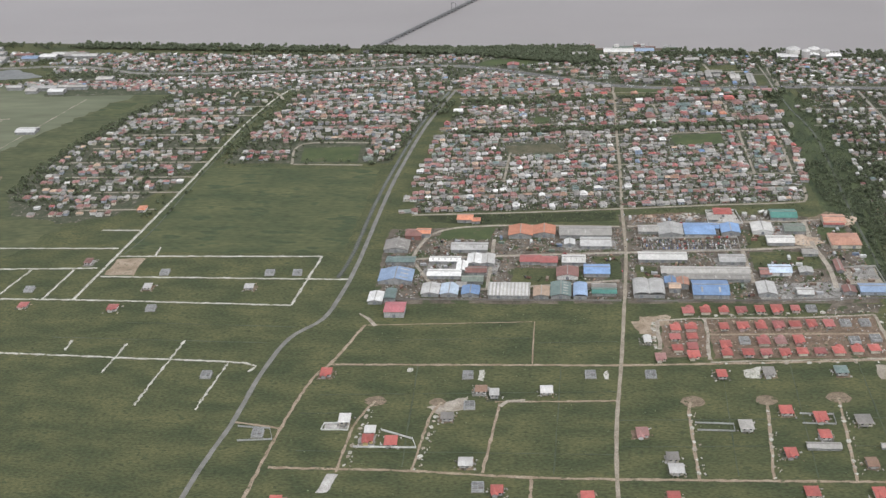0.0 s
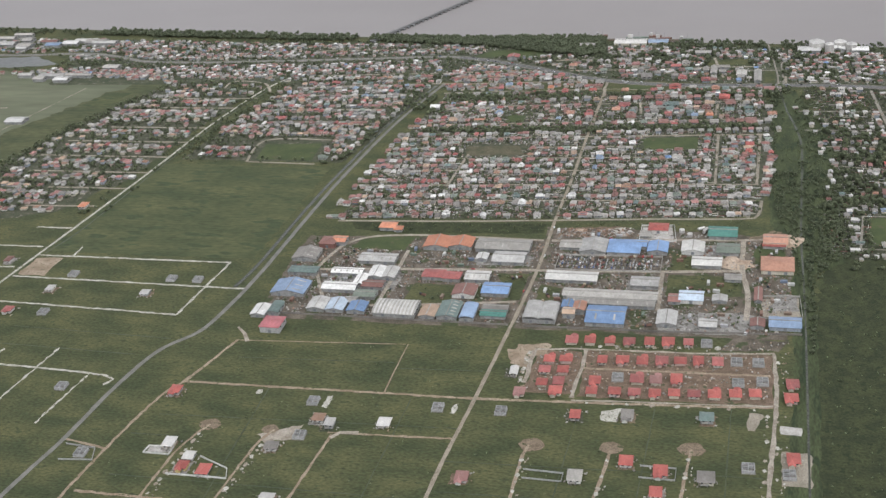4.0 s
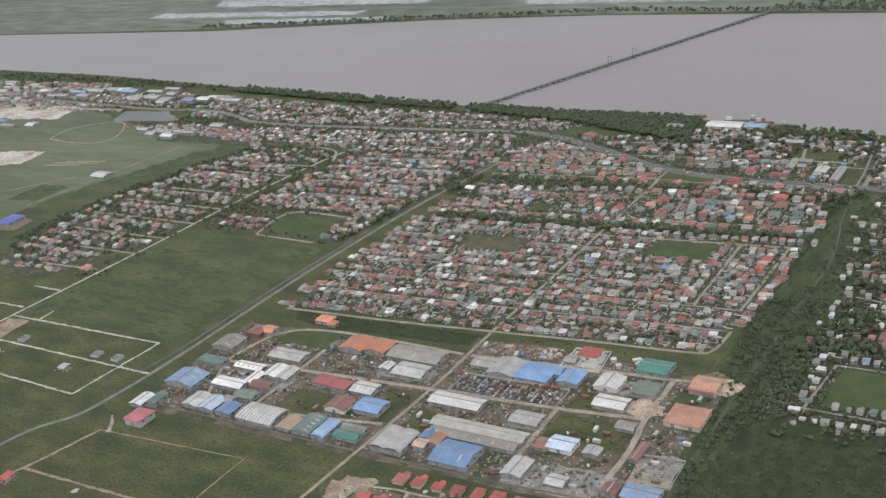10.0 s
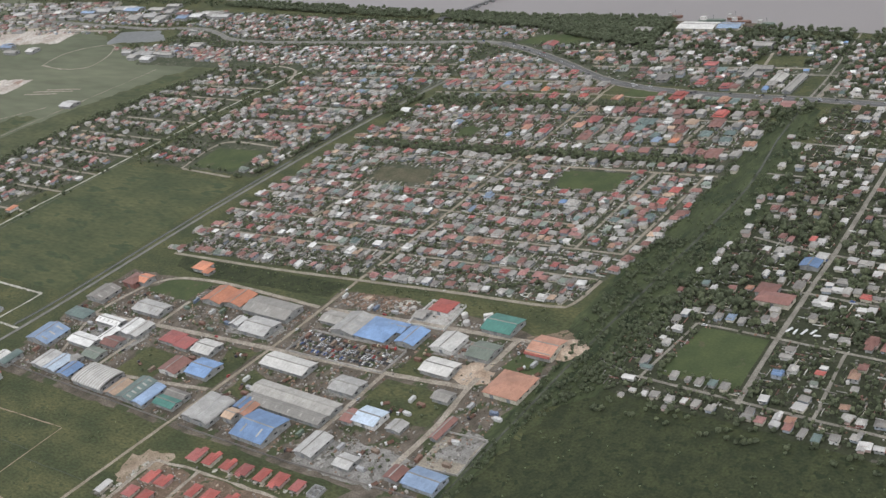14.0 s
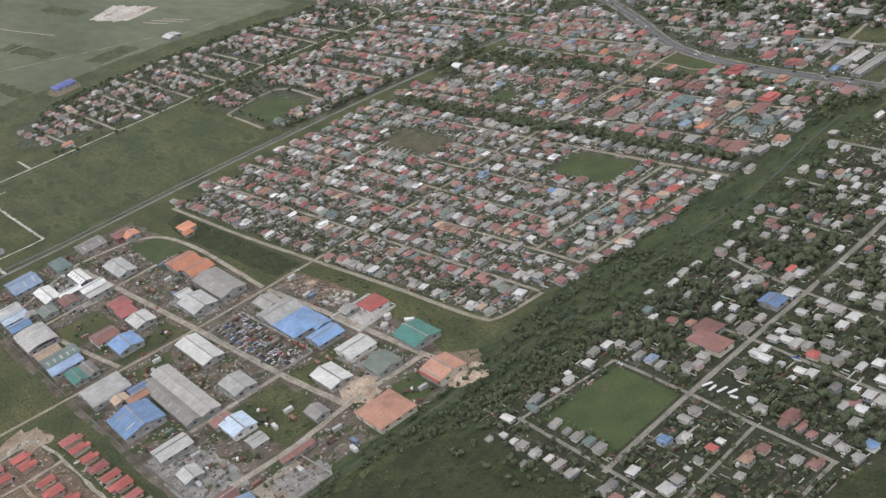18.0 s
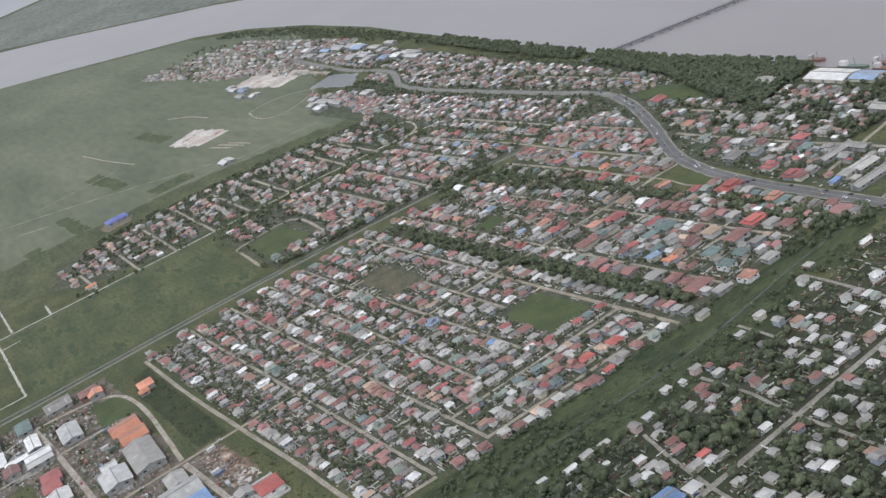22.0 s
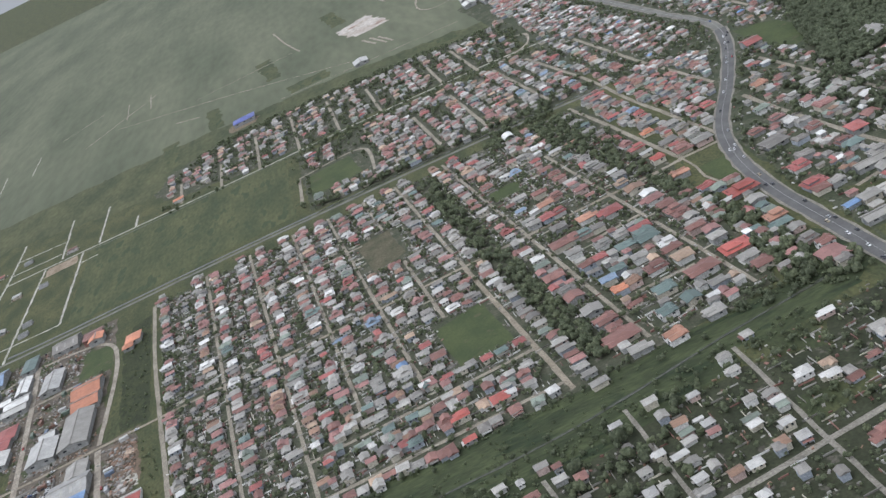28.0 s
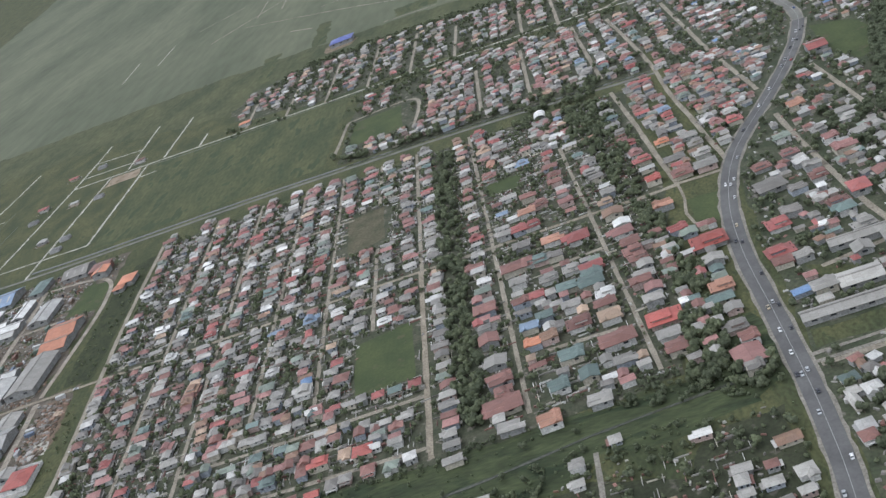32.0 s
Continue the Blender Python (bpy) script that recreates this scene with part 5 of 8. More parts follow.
PLACED += [("orange", -24.6, 280.1, 1.51), ("rust", 11.6, 261.9, 1.39), ("rose", 9, 270.4, 1.26), ("green", -3.2, 271.1, 1.26), ("white", 17, 271.4, 1.26), ("zinc", 21, 273.5, 1.26), ("slate", 25.8, 261.3, 1.9), ("slate", 43.6, 262.5, 1.51), ("rust", 28.8, 273.2, 1.26), ("rose", 16.8, 283.4, 1.51), ("rose", 7.8, 281.9, 1.26), ("zinc", -1.2, 280.8, 1.26), ("zinc", 10.9, 289.2, 1.26), ("zinc", -7.9, 289.8, 1.26), ("pale", -2.6, 289.8, 1.26), ("teal", 52, 273.8, 1.26), ("rust", 47.3, 273.4, 1.26), ("zinc", 62.6, 275, 1.26), ("red", 48.9, 258, 1.51), ("red", 63.4, 255.3, 1.51), ("rust", 68.3, 254.8, 1.26), ("zinc", 68.3, 259.5, 1.26), ("slate", 32.3, 266.9, 1.26), ("zinc", 49.2, 286.5, 1.65)]
PLACED += [("white", 24.1, 294.1, 1.26), ("pale", 18.2, 293.6, 1.26), ("zinc", 12.5, 301.1, 1.26), ("rust", 37.8, 287.2, 1.26), ("zinc", 12.1, 294.7, 1.26), ("zinc", 85, 260.1, 1.26), ("blue", 83.8, 256.1, 1.01), ("zinc", 50, 220.5, 1.26), ("rust", 91.5, 223.3, 1.39), ("teal", 90.7, 206.4, 1.39), ("zinc", 102.4, 207.9, 1.26), ("teal", 91.5, 199.2, 1.51), ("clay", 104.3, 196.5, 1.51), ("zinc", 102.1, 187.4, 1.26), ("rust", 92.6, 186.1, 2.14), ("rust", 81, 185.4, 1.65), ("zinc", 71.9, 184.5, 1.39), ("rust", 60.3, 182.8, 1.39), ("white", 17.9, 179.6, 1.14), ("red", 35.7, 210.5, 1.39), ("teal", 42, 210.9, 1.51), ("zinc", 20.5, 168.2, 1), ("zinc", 27.4, 168, 1), ("zinc", 35, 168.9, 1)]
PLACED += [("zinc", 41.1, 169, 1), ("slate", 47.5, 169.6, 1), ("slate", 53.8, 169.4, 1), ("slate", 59.4, 170.3, 1), ("zinc", 65.1, 171, 1), ("green", 70.2, 171.2, 1), ("rust", 75, 172.4, 1), ("zinc", 79.9, 172.6, 1), ("zinc", 84.3, 173.2, 1), ("rust", 89.2, 173.2, 1), ("rose", 92.8, 173.8, 1), ("zinc", 97.2, 173.7, 1), ("zinc", 101.3, 174.2, 1), ("zinc", 107.9, 174.7, 1.1)]
PLACED += [("zinc", 139.5, 67), ("zinc", 140.9, 71.4), ("pale", 143.4, 73.9), ("slate", 148.2, 75.8), ("zinc", 152.6, 73), ("blue", 156.9, 73.4, 1.2), ("pale", 161.2, 72.6), ("white", 142.7, 61.9), ("white", 140.7, 55.6, 0.7), ("pale", 143.2, 51.5), ("zinc", 143.5, 46.8, 0.7), ("pale", 144, 41.4), ("teal", 143.9, 37.1), ("zinc", 141.4, 33.1), ("zinc", 154.7, 37.8), ("slate", 159.8, 37.5, 0.7), ("slate", 163.8, 37.3), ("teal", 168.3, 37.9), ("zinc", 172.7, 37.4, 1.1)]
PLACED += [("zinc", 143.6, 22.9, 0.7), ("zinc", 146, 26.3, 0.7), ("white", 150.4, 26.3, 0.7), ("zinc", 154.1, 26.4), ("zinc", 159.5, 26.2), ("white", 164, 27.1, 0.8), ("zinc", 168.3, 26.8), ("zinc", 173.5, 26.2), ("slate", 160.1, 21.7, 0.7), ("white", 186.4, 36, 1.1), ("blue", 184.8, 49.1, 1.3), ("zinc", 183.3, 58.6), ("slate", 183, 62.6), ("zinc", 197.6, 40.1), ("white", 197.6, 36.2), ("scarlet", 196.5, 53.9, 0.9), ("white", 196.3, 57.3, 0.6), ("green", 196.8, 48.4, 0.8), ("white", 196.4, 45, 0.6)]
PLACED += [("zinc", 185.4, 26.5), ("rose", 189.7, 26.3), ("white", 194.3, 26.2), ("rust", 198.5, 26.2), ("zinc", 203.2, 25.4), ("teal", 207.7, 24.8), ("zinc", 212.5, 26.3), ("white", 221.1, 26.4), ("zinc", 225.2, 26.5), ("zinc", 208.9, 49.8), ("brown", 209.4, 41), ("slate", 221.3, 37.1), ("white", 220, 46.9, 0.7), ("pale", 196.4, 72.5), ("rust", 205.1, 71.2), ("rust", 209.5, 72.3), ("rust", 207.2, 60.6)]
PLACED += [("white", 160.3, 105), ("pale", 170.1, 104.6), ("slate", 170.2, 98.2, 1.3), ("zinc", 162.8, 100.4), ("white", 179.3, 102.3, 0.8), ("pale", 179.8, 97.8), ("white", 182.9, 100), ("zinc", 182.5, 105.1, 1.1), ("pale", 186.5, 99.7, 1.1), ("zinc", 189.9, 100.2, 1.1), ("scarlet", 193.5, 97.9), ("slate", 197.3, 98.4), ("zinc", 193.6, 103.9), ("white", 180.1, 90.6), ("zinc", 183.7, 90.1), ("white", 188.7, 90.5, 0.7), ("zinc", 195.3, 90.4), ("white", 198.3, 90.9), ("white", 194.8, 87, 0.7), ("white", 191.8, 113), ("zinc", 192.2, 117.6, 1.1), ("pale", 187.3, 118.3), ("pale", 184.4, 118.6), ("white", 180.9, 119), ("pale", 185.1, 112.6), ("zinc", 178.5, 112.7), ("teal", 138.3, 91.2), ("white", 142.4, 89.1, 0.8), ("rust", 148.9, 90.7), ("rust", 131.8, 84.7, 0.8)]
PLACED += [("pale", 194.1, 125.7), ("rust", 201.7, 126.5, 1.1), ("zinc", 209.1, 116.8, 1.3), ("white", 216.4, 112.6), ("pale", 200.4, 102.6, 0.8), ("zinc", 207, 100), ("white", 210.1, 103.6), ("pale", 210.9, 99.8), ("zinc", 214.6, 98.5), ("zinc", 218.5, 98.7), ("pale", 217.2, 105.2), ("zinc", 219.7, 105), ("white", 216.1, 90.9), ("white", 211.9, 90.7, 0.7), ("white", 192.3, 74.3, 0.7), ("white", 131.7, 98.5, 0.8), ("white", 134.7, 106.2), ("pale", 133.4, 112.1), ("white", 133.9, 117.6), ("pale", 143.3, 103.8, 0.8), ("white", 141.3, 112.7, 0.7)]
PLACED += [("pale", 129.6, 142.9), ("white", 135.1, 132.3), ("slate", 141.2, 130.8, 0.8), ("zinc", 137.5, 126.2, 0.8), ("zinc", 144.4, 126.4), ("rust", 150.7, 126.8), ("rose", 154, 127.1), ("zinc", 153.3, 118.8), ("white", 148.6, 118.8), ("zinc", 155.7, 116.9), ("rust", 160.2, 117.9), ("zinc", 154.3, 113.7), ("scarlet", 162.1, 128.9), ("pale", 163.9, 124.2, 1.2), ("pale", 169.2, 124.3), ("zinc", 169.2, 129.1), ("white", 170.3, 132.1, 0.8), ("zinc", 165.8, 131.5, 0.8), ("white", 169.8, 118.8, 1.1), ("zinc", 169.6, 136.7), ("zinc", 167.1, 144.8), ("green", 153.8, 156.2), ("pale", 158.2, 156.8), ("slate", 146.6, 158.3, 0.8), ("white", 152, 148.8, 0.8)]
PLACED += [("zinc", 147.9, 143.3, 0.8), ("zinc", 141.9, 141.1), ("rust", 138.1, 148.6, 1.2), ("pale", 137, 155.7), ("zinc", 177.5, 126.4), ("zinc", 183.3, 131.6), ("pale", 176.4, 138.8), ("rust", 175.1, 148.5), ("white", 175.5, 155.6), ("pale", 174.2, 161.2), ("pale", 177.8, 162.6), ("pale", 181.3, 156.3), ("zinc", 188.4, 148.6), ("zinc", 191.8, 141.9, 1.1), ("slate", 181, 148.6, 0.7), ("white", 163.2, 175.4), ("zinc", 163.2, 179.1, 1.2), ("pale", 156.2, 173.4), ("white", 148.3, 179.7), ("zinc", 152.3, 181), ("white", 158.3, 180.2)]
PLACED += [("white", 127.7, 172.1), ("pale", 133.7, 176.8), ("pale", 137.1, 176.2), ("white", 145.2, 176.3), ("white", 147.9, 177), ("green", 142, 183.7), ("pale", 145.2, 183.1), ("white", 139.1, 187.6, 0.6), ("white", 142.9, 188.6), ("rose", 146.3, 188.4), ("zinc", 131.1, 190), ("pale", 128.9, 200.8), ("green", 147.7, 196.2), ("white", 150.8, 195.9), ("slate", 137.1, 171.6, 0.8), ("zinc", 143.2, 204.3), ("zinc", 146.3, 204.3), ("green", 149.3, 204.3), ("white", 152.6, 203.4, 1.1), ("pale", 155.8, 203.9), ("white", 138.9, 204.3), ("white", 142.1, 211.7), ("tan", 142.3, 216.8), ("zinc", 147.2, 215.6), ("zinc", 148.4, 218.7), ("rust", 151.3, 218.5, 1.1)]
PLACED += [("rust", 147.4, 225.3), ("rust", 151.3, 228.8), ("clay", 154.9, 226.2), ("pale", 160.6, 227.3, 1.3), ("slate", 161.7, 209.8), ("zinc", 162.1, 213.2), ("white", 162.8, 214.6), ("white", 160.8, 217.3, 0.7), ("white", 161.6, 201.5), ("rose", 163, 205), ("rust", 171.1, 213.7, 1.6), ("pale", 170, 225.9, 0.8), ("zinc", 173.1, 230.4, 1.5), ("pale", 146, 230.3), ("pale", 154.9, 239.8, 1.2), ("white", 124.7, 226.1, 1.1), ("pale", 138.9, 230.9), ("brown", 133.6, 240.5, 1.3), ("pale", 144.3, 241.2, 1.2), ("pale", 144.8, 235.3, 1.2)]
PLACED += [("pale", 88.1, 109.7), ("zinc", 93.1, 109.8), ("rust", 102.9, 109.4), ("pale", 103.1, 112.9), ("pale", 104.4, 117), ("rust", 101.5, 120.4), ("pale", 102.8, 123.8), ("zinc", 103.3, 127.3), ("rust", 103.5, 131, 1.1), ("rust", 104.3, 135, 1.5), ("white", 105.3, 138.2), ("scarlet", 103.9, 141.3), ("scarlet", 92.3, 141.7), ("rust", 90.4, 137.3), ("teal", 89.8, 134.4), ("teal", 93.6, 128.5, 1.2), ("teal", 81.1, 129.9), ("green", 82.5, 133.3), ("rust", 81.1, 126.9), ("teal", 80.7, 123, 0.9), ("green", 81.2, 120), ("green", 81.4, 115.4), ("slate", 90.1, 120.3, 1.2), ("slate", 93.2, 117.5)]
PLACED += [("rose", 73, 114.6), ("red", 63, 115.3, 1.2), ("red", 56.4, 106.6), ("pale", 61.2, 107), ("rose", 69.5, 108.4), ("zinc", 70.9, 118), ("pale", 71, 122), ("zinc", 64.1, 122.6), ("pale", 70.8, 129.1), ("zinc", 69.7, 131.8), ("rust", 72.7, 135.7, 1.1), ("rust", 82.1, 136.8), ("pale", 83.8, 140.5), ("rust", 83.1, 144), ("white", 83.9, 147.2), ("tan", 91.3, 147.6), ("scarlet", 92.6, 152.2, 1.2), ("white", 92.5, 154.8, 0.7), ("rust", 93.5, 156.9), ("rust", 100.7, 154.2), ("pale", 102.1, 156.9), ("white", 101.3, 164.4)]
PLACED += [("red", 69.4, 153.9), ("teal", 69.1, 158.2), ("teal", 72.7, 151.2, 0.8), ("rust", 54.4, 142.2, 1.2), ("zinc", 61.6, 141), ("red", 69.1, 142.5), ("zinc", 69, 146.3), ("red", 44.5, 139.8), ("orange", 41, 132.3, 1.2), ("blue", 49.6, 132.3), ("pale", 54.6, 131.6, 1.2), ("zinc", 50.3, 123.1), ("zinc", 57.3, 123.7), ("green", 34, 126.2), ("zinc", 31.2, 120.8), ("blue", 11.4, 115.6), ("zinc", 10.6, 119.1), ("red", 20.4, 127.8), ("red", 20.4, 132.2), ("slate", 22, 124), ("tan", 34, 136.7), ("white", 33.9, 131.6), ("white", -3.2, 117.7), ("white", -13.6, 117.9), ("white", 11.7, 135.9, 1.1)]
PLACED += [("zinc", 19.6, 140), ("green", 22.3, 143), ("rose", 32.8, 146.7), ("white", 21.4, 148.4, 0.8), ("royal", 19.9, 151.2), ("white", 12.6, 150.1, 0.8), ("rust", 23, 154.5), ("slate", 18.6, 157.6), ("pink", -5.7, 142.9), ("white", -2.3, 148.6), ("red", 16, 109.6, 0.8), ("red", 14.8, 112.7, 0.8), ("red", 32.3, 109.3), ("slate", 21.2, 106.8), ("zinc", 14.8, 101.5), ("zinc", -0.5, 100.7), ("brown", 39.4, 104.5)]
PLACED += [("red", 69.5, 163.6), ("pale", 82.3, 162.3)]
PLACED += [("rust", -67.8, 237.5, 1.2), ("slate", -72.5, 245.3)]
PLACED += [("orange", -68.8, 182.8), ("green", -70.6, 200.7), ("rose", -68.8, 196.2)]
PLACED += [("white", 136.2, 203.6), ("pale", 141.9, 204.3), ("pale", 145.7, 204.4), ("pale", 146.2, 200.7), ("pale", 145.6, 196.3), ("white", 151.9, 203.2), ("white", 141.9, 211.9), ("tan", 142.3, 216.8), ("zinc", 145.4, 215.8), ("pale", 148, 218.4), ("rust", 151.7, 218.4), ("rose", 145.8, 225.5), ("rust", 151, 230.4), ("pale", 142.4, 230.3), ("white", 145.9, 230.5)]
PLACED += [("pale", 144.6, 235.1), ("pale", 147.6, 236.6, 0.7), ("white", 137.4, 230.7), ("white", 124, 226.5), ("rust", 132.3, 238.7), ("pale", 144.9, 240.8, 1.2), ("pale", 149.6, 240.2), ("pale", 154.7, 239.3, 1.1), ("white", 158.8, 239.3, 1.6), ("rust", 168, 239.9), ("zinc", 167.6, 234.2), ("slate", 151.1, 236.4), ("rust", 140.1, 236.1), ("teal", 121.4, 255.2, 1.2), ("pale", 125.7, 254.3), ("pale", 128.5, 254.1), ("white", 126.6, 258), ("white", 136.5, 253.9, 1.4), ("rust", 139.9, 253.4), ("pale", 147.7, 251.9)]
PLACED += [("pale", 154.5, 37.7), ("slate", 158.8, 37.1), ("zinc", 162.9, 38.2), ("teal", 167, 38.7), ("pale", 172.4, 37.7), ("zinc", 141, 35.5), ("slate", 141.6, 42.6), ("white", 142.8, 51.6), ("zinc", 142, 63), ("slate", 140.4, 72.2), ("slate", 143.2, 74.8), ("zinc", 147.5, 77.3), ("white", 160.9, 73.4), ("teal", 142.7, 38.4), ("zinc", 144.5, 28.2), ("zinc", 153.3, 26.9), ("pale", 158.6, 26.4), ("white", 163.5, 26.5), ("pale", 167.9, 26.8), ("white", 173, 26.9)]
PLACED += [("slate", 185, 27.4), ("rust", 188.9, 27), ("white", 193.7, 27.5), ("clay", 197.8, 27.5), ("zinc", 202, 27.1), ("white", 185.9, 37.2), ("white", 195.5, 43.9), ("rust", 195.8, 56.8), ("pale", 197.2, 38.3), ("slate", 209.2, 41.8), ("brown", 206.7, 55), ("zinc", 183.2, 62), ("pale", 185.8, 57.6), ("pale", 188.2, 53.2), ("white", 196.3, 73.8), ("rust", 205, 72.5, 1.2), ("rust", 148.1, 91.6), ("clay", 154.3, 92.9), ("white", 155.6, 103), ("teal", 160.5, 104.1), ("pale", 163.7, 101.6), ("white", 180.6, 94.3)]
PLACED += [("white", 137.2, 227.7, 0.8), ("zinc", 160.5, 224.2), ("zinc", 133.4, 202.9), ("zinc", 155.8, 200.9), ("white", 162.3, 190.6), ("white", 172.2, 187.8), ("white", 171.8, 177.4), ("white", 164.7, 169.9), ("zinc", 155.6, 170.3), ("zinc", 148.4, 171.7), ("zinc", 146.1, 146.3), ("zinc", 165.4, 127.1), ("zinc", 185.1, 175.9), ("zinc", 183.3, 162.6), ("zinc", 186.7, 158.7), ("zinc", 183.4, 145.4), ("zinc", 186.5, 126.7), ("zinc", 188.4, 140), ("zinc", 192.2, 174.8), ("zinc", 195.2, 172), ("zinc", 193.1, 165.6), ("white", 190.4, 189.8), ("zinc", 189.6, 201.3), ("zinc", 194.6, 154.3)]
PLACED += [("zinc", 197.5, 155.6), ("zinc", 204.6, 147.3), ("zinc", 199.7, 140.1), ("zinc", 197.3, 131.6), ("zinc", 200.2, 130.6), ("zinc", 130.1, 203.5), ("zinc", 130, 175), ("rust", 129.3, 177.9, 0.8), ("white", 161.9, 171.7, 0.8), ("zinc", 170.1, 182.2), ("rust", 132.5, 156.4, 0.8), ("rust", 139.6, 159.9), ("rose", 135.3, 149.8), ("zinc", 131.2, 147.7, 0.7), ("rust", 142.4, 146.5, 0.8), ("zinc", 139.3, 141.1)]
SOFTER = {"blue": "sky", "orange": "clay"}
for roof, x, y, *size in PLACED:
    roof = SOFTER[roof] if roof in SOFTER and (x + y) % 1 < 0.7 else roof
    if x > 118 and roof == "zinc" and (3 * x + y) % 1 < 0.35:
        roof = "white"
    step = next((s for s in (0, 0.7, -0.7, 1.3, -1.3, 1.9, -1.9) if is_free(x, y + s, 0.9, 0.9)), None)
    if step is None:
        continue
    y += step
    if x < 36 and y < 168 or x < -30 or x > 208 or count["things"] >= 285:
        lot(x, y, 4 + rng.choice((0, 0, 90)), [roof], scheme_crowd if x < 118 else east_crowd, (size[0] if size else 1.0) * (1.0 if x < 118 else 0.82), True)
        continue
    east = x > 118
    turn = 90 if (134 < x < 147 and y < 63) or 178 < x < 186 or 192 < x < 198 or (60 < x < 100 and 100 < y < 158) else 4
    ki = rng.choices(range(7), (26, 18, 14, 14, 18, 8, 2))[0] if not size or size[0] < 1.15 else rng.choice((3, 7, 7, 8, 8, 9, 9, 2))
    house(x, y, turn + rng.uniform(-4, 4) + rng.choice((0, 180)), ki, roof, rng.choice((0, 0, 1, 1, 2, 3, 4)), 2, "in a leafy district" if east else "beside the highway" if y > 250 else "in a housing scheme", "houses of the leafy district" if east else "houses of the housing scheme", (size[0] if size else 1.0) * (0.74 if east and y > 160 else 0.79 if east else 0.95))
avenue_rows(76, -0.02, 103, 162, MIXED, scheme_crowd)
avenue_rows(97, 0.01, 84, 168, MIXED, scheme_crowd)
for y0, s, x0, x1 in SCHEME:
    street_rows(y0, s, x0, x1, MIXED, scheme_crowd, sides=(1,) if y0 < 60 else (1, -1))
for y0, s, x0, x1 in ((183.5, 0.085, -100, -56), (213.2, 0.088, -62, -56)):
    street_rows(y0, s, x0, x1, MIXED, scheme_crowd, off=10.5, skip=0.12, slack=1.2)
for p in scatter([(-106, 50), (0, 58), (98, 66), (98, 164), (-104, 156)], 230, rng, 1.1):
    lot(p[0], p[1], rng.choice((4, 94)), ["zinc", "slate", "rust", "pale"], scheme_crowd, 0.55)
for p in scatter([(28, 170), (99, 178), (98, 240), (28, 244)], 60, rng, 1.3) + scatter([(62, 98), (99, 100), (99, 164), (62, 160)], 60, rng, 1.3) + scatter([(-98, 198), (-4, 206), (-4, 216), (-98, 209)], 40, rng, 1.4):
    if is_free(*p, 1.2, 1.2, paved):
        z = rng.uniform(0.7, 0.95)
        scheme_crowd.add(p[0], p[1], rng.choice((5, 95)) + rng.uniform(-4, 4), 2.6 * z, 3.4 * z, 1.7, 0.55, ROOF[rng.choice(MIXED)], WALL[rng.randrange(5)], rng.random() < 0.5)
        claim(p[0], p[1], 1.2, 1.2)
scheme_crowd.done("scheme_houses", "dense rows of small houses with grey, rust and red roofs")

# districts west of the canal
for y0, s, x0, x1 in ((178, 0.05, -206, -138), (199, 0.04, -214, -136), (225, 0.06, -218, -126), (152, 0.04, -196, -146), (126, 0.0, -150, -136), (163, 0.02, -226, -196), (128, 0.02, -228, -196), (240.8, 0.076, -205, -12), (251.5, 0.05, -205, -112)):
    street_rows(y0 + 170 * s, s, x0, x1, MIXED, west_crowd, off=4.4, skip=0.1)
for y0, x0, x1, gap in ((94, -338, -252, 0.12), (117, -342, -252, 0.1), (140, -338, -250, 0.08), (163.5, -330, -248, 0.1), (184, -320, -246, 0.2), (198.5, -318, -242, 0.12), (217, -310, -238, 0.2), (72, -338, -262, 0.2), (50, -326, -278, 0.45)):
    street_rows(y0, 0.012, x0, x1, WESTERN, west_crowd, off=4.6, skip=gap, slack=1.3)
for p in scatter([(-326, 46), (-282, 46), (-262, 86), (-252, 118), (-242, 200), (-228, 240), (-300, 240), (-322, 190), (-338, 120)], 130, rng, 1.5) + scatter([(-232, 150), (-196, 150), (-196, 122), (-136, 122), (-114, 246), (-212, 246)], 190, rng, 1.5) + scatter([(-773, 256), (-660, 280), (-660, 292), (-770, 290)], 160, rng, 1.4) + scatter([(-480, 262), (-400, 262), (-330, 250), (-300, 244), (-330, 272), (-400, 270)], 120, rng, 1.4):
    if is_free(*p, 1.1, 1.1, paved) and not any(inside(p, q) for q in PARKS):
        z = rng.uniform(0.75, 1.0)
        west_crowd.add(p[0], p[1], rng.choice((3, 93)) + rng.uniform(-5, 5), 2.6 * z, 3.4 * z, 1.7, 0.55, ROOF[rng.choice(WESTERN)], WALL[rng.randrange(5)], rng.random() < 0.5)
        claim(p[0], p[1], 1.1, 1.1)
for row in range(10):
    x = -960 + row * 9
    while x < -600 + row * 4:
        y = 268 + row * 9 + (x + 780) * (0.13 - 0.01 * row) + rng.uniform(-1.5, 1.5)
        if rng.random() < 0.72 and is_free(x, y, 2, 2):
            west_crowd.add(x, y, 4 + rng.uniform(-3, 3), rng.uniform(4, 9), rng.uniform(3.4, 4.6), 2.2, 0.9, ROOF[rng.choice(("zinc", "slate", "pale", "mist", "rust", "zinc"))], WALL[rng.choice((0, 2, 3))], True)
            claim(x, y, 3, 2)
        x += rng.uniform(6, 12)
west_crowd.done("western_houses", "rows of small houses among gardens west of the canal")

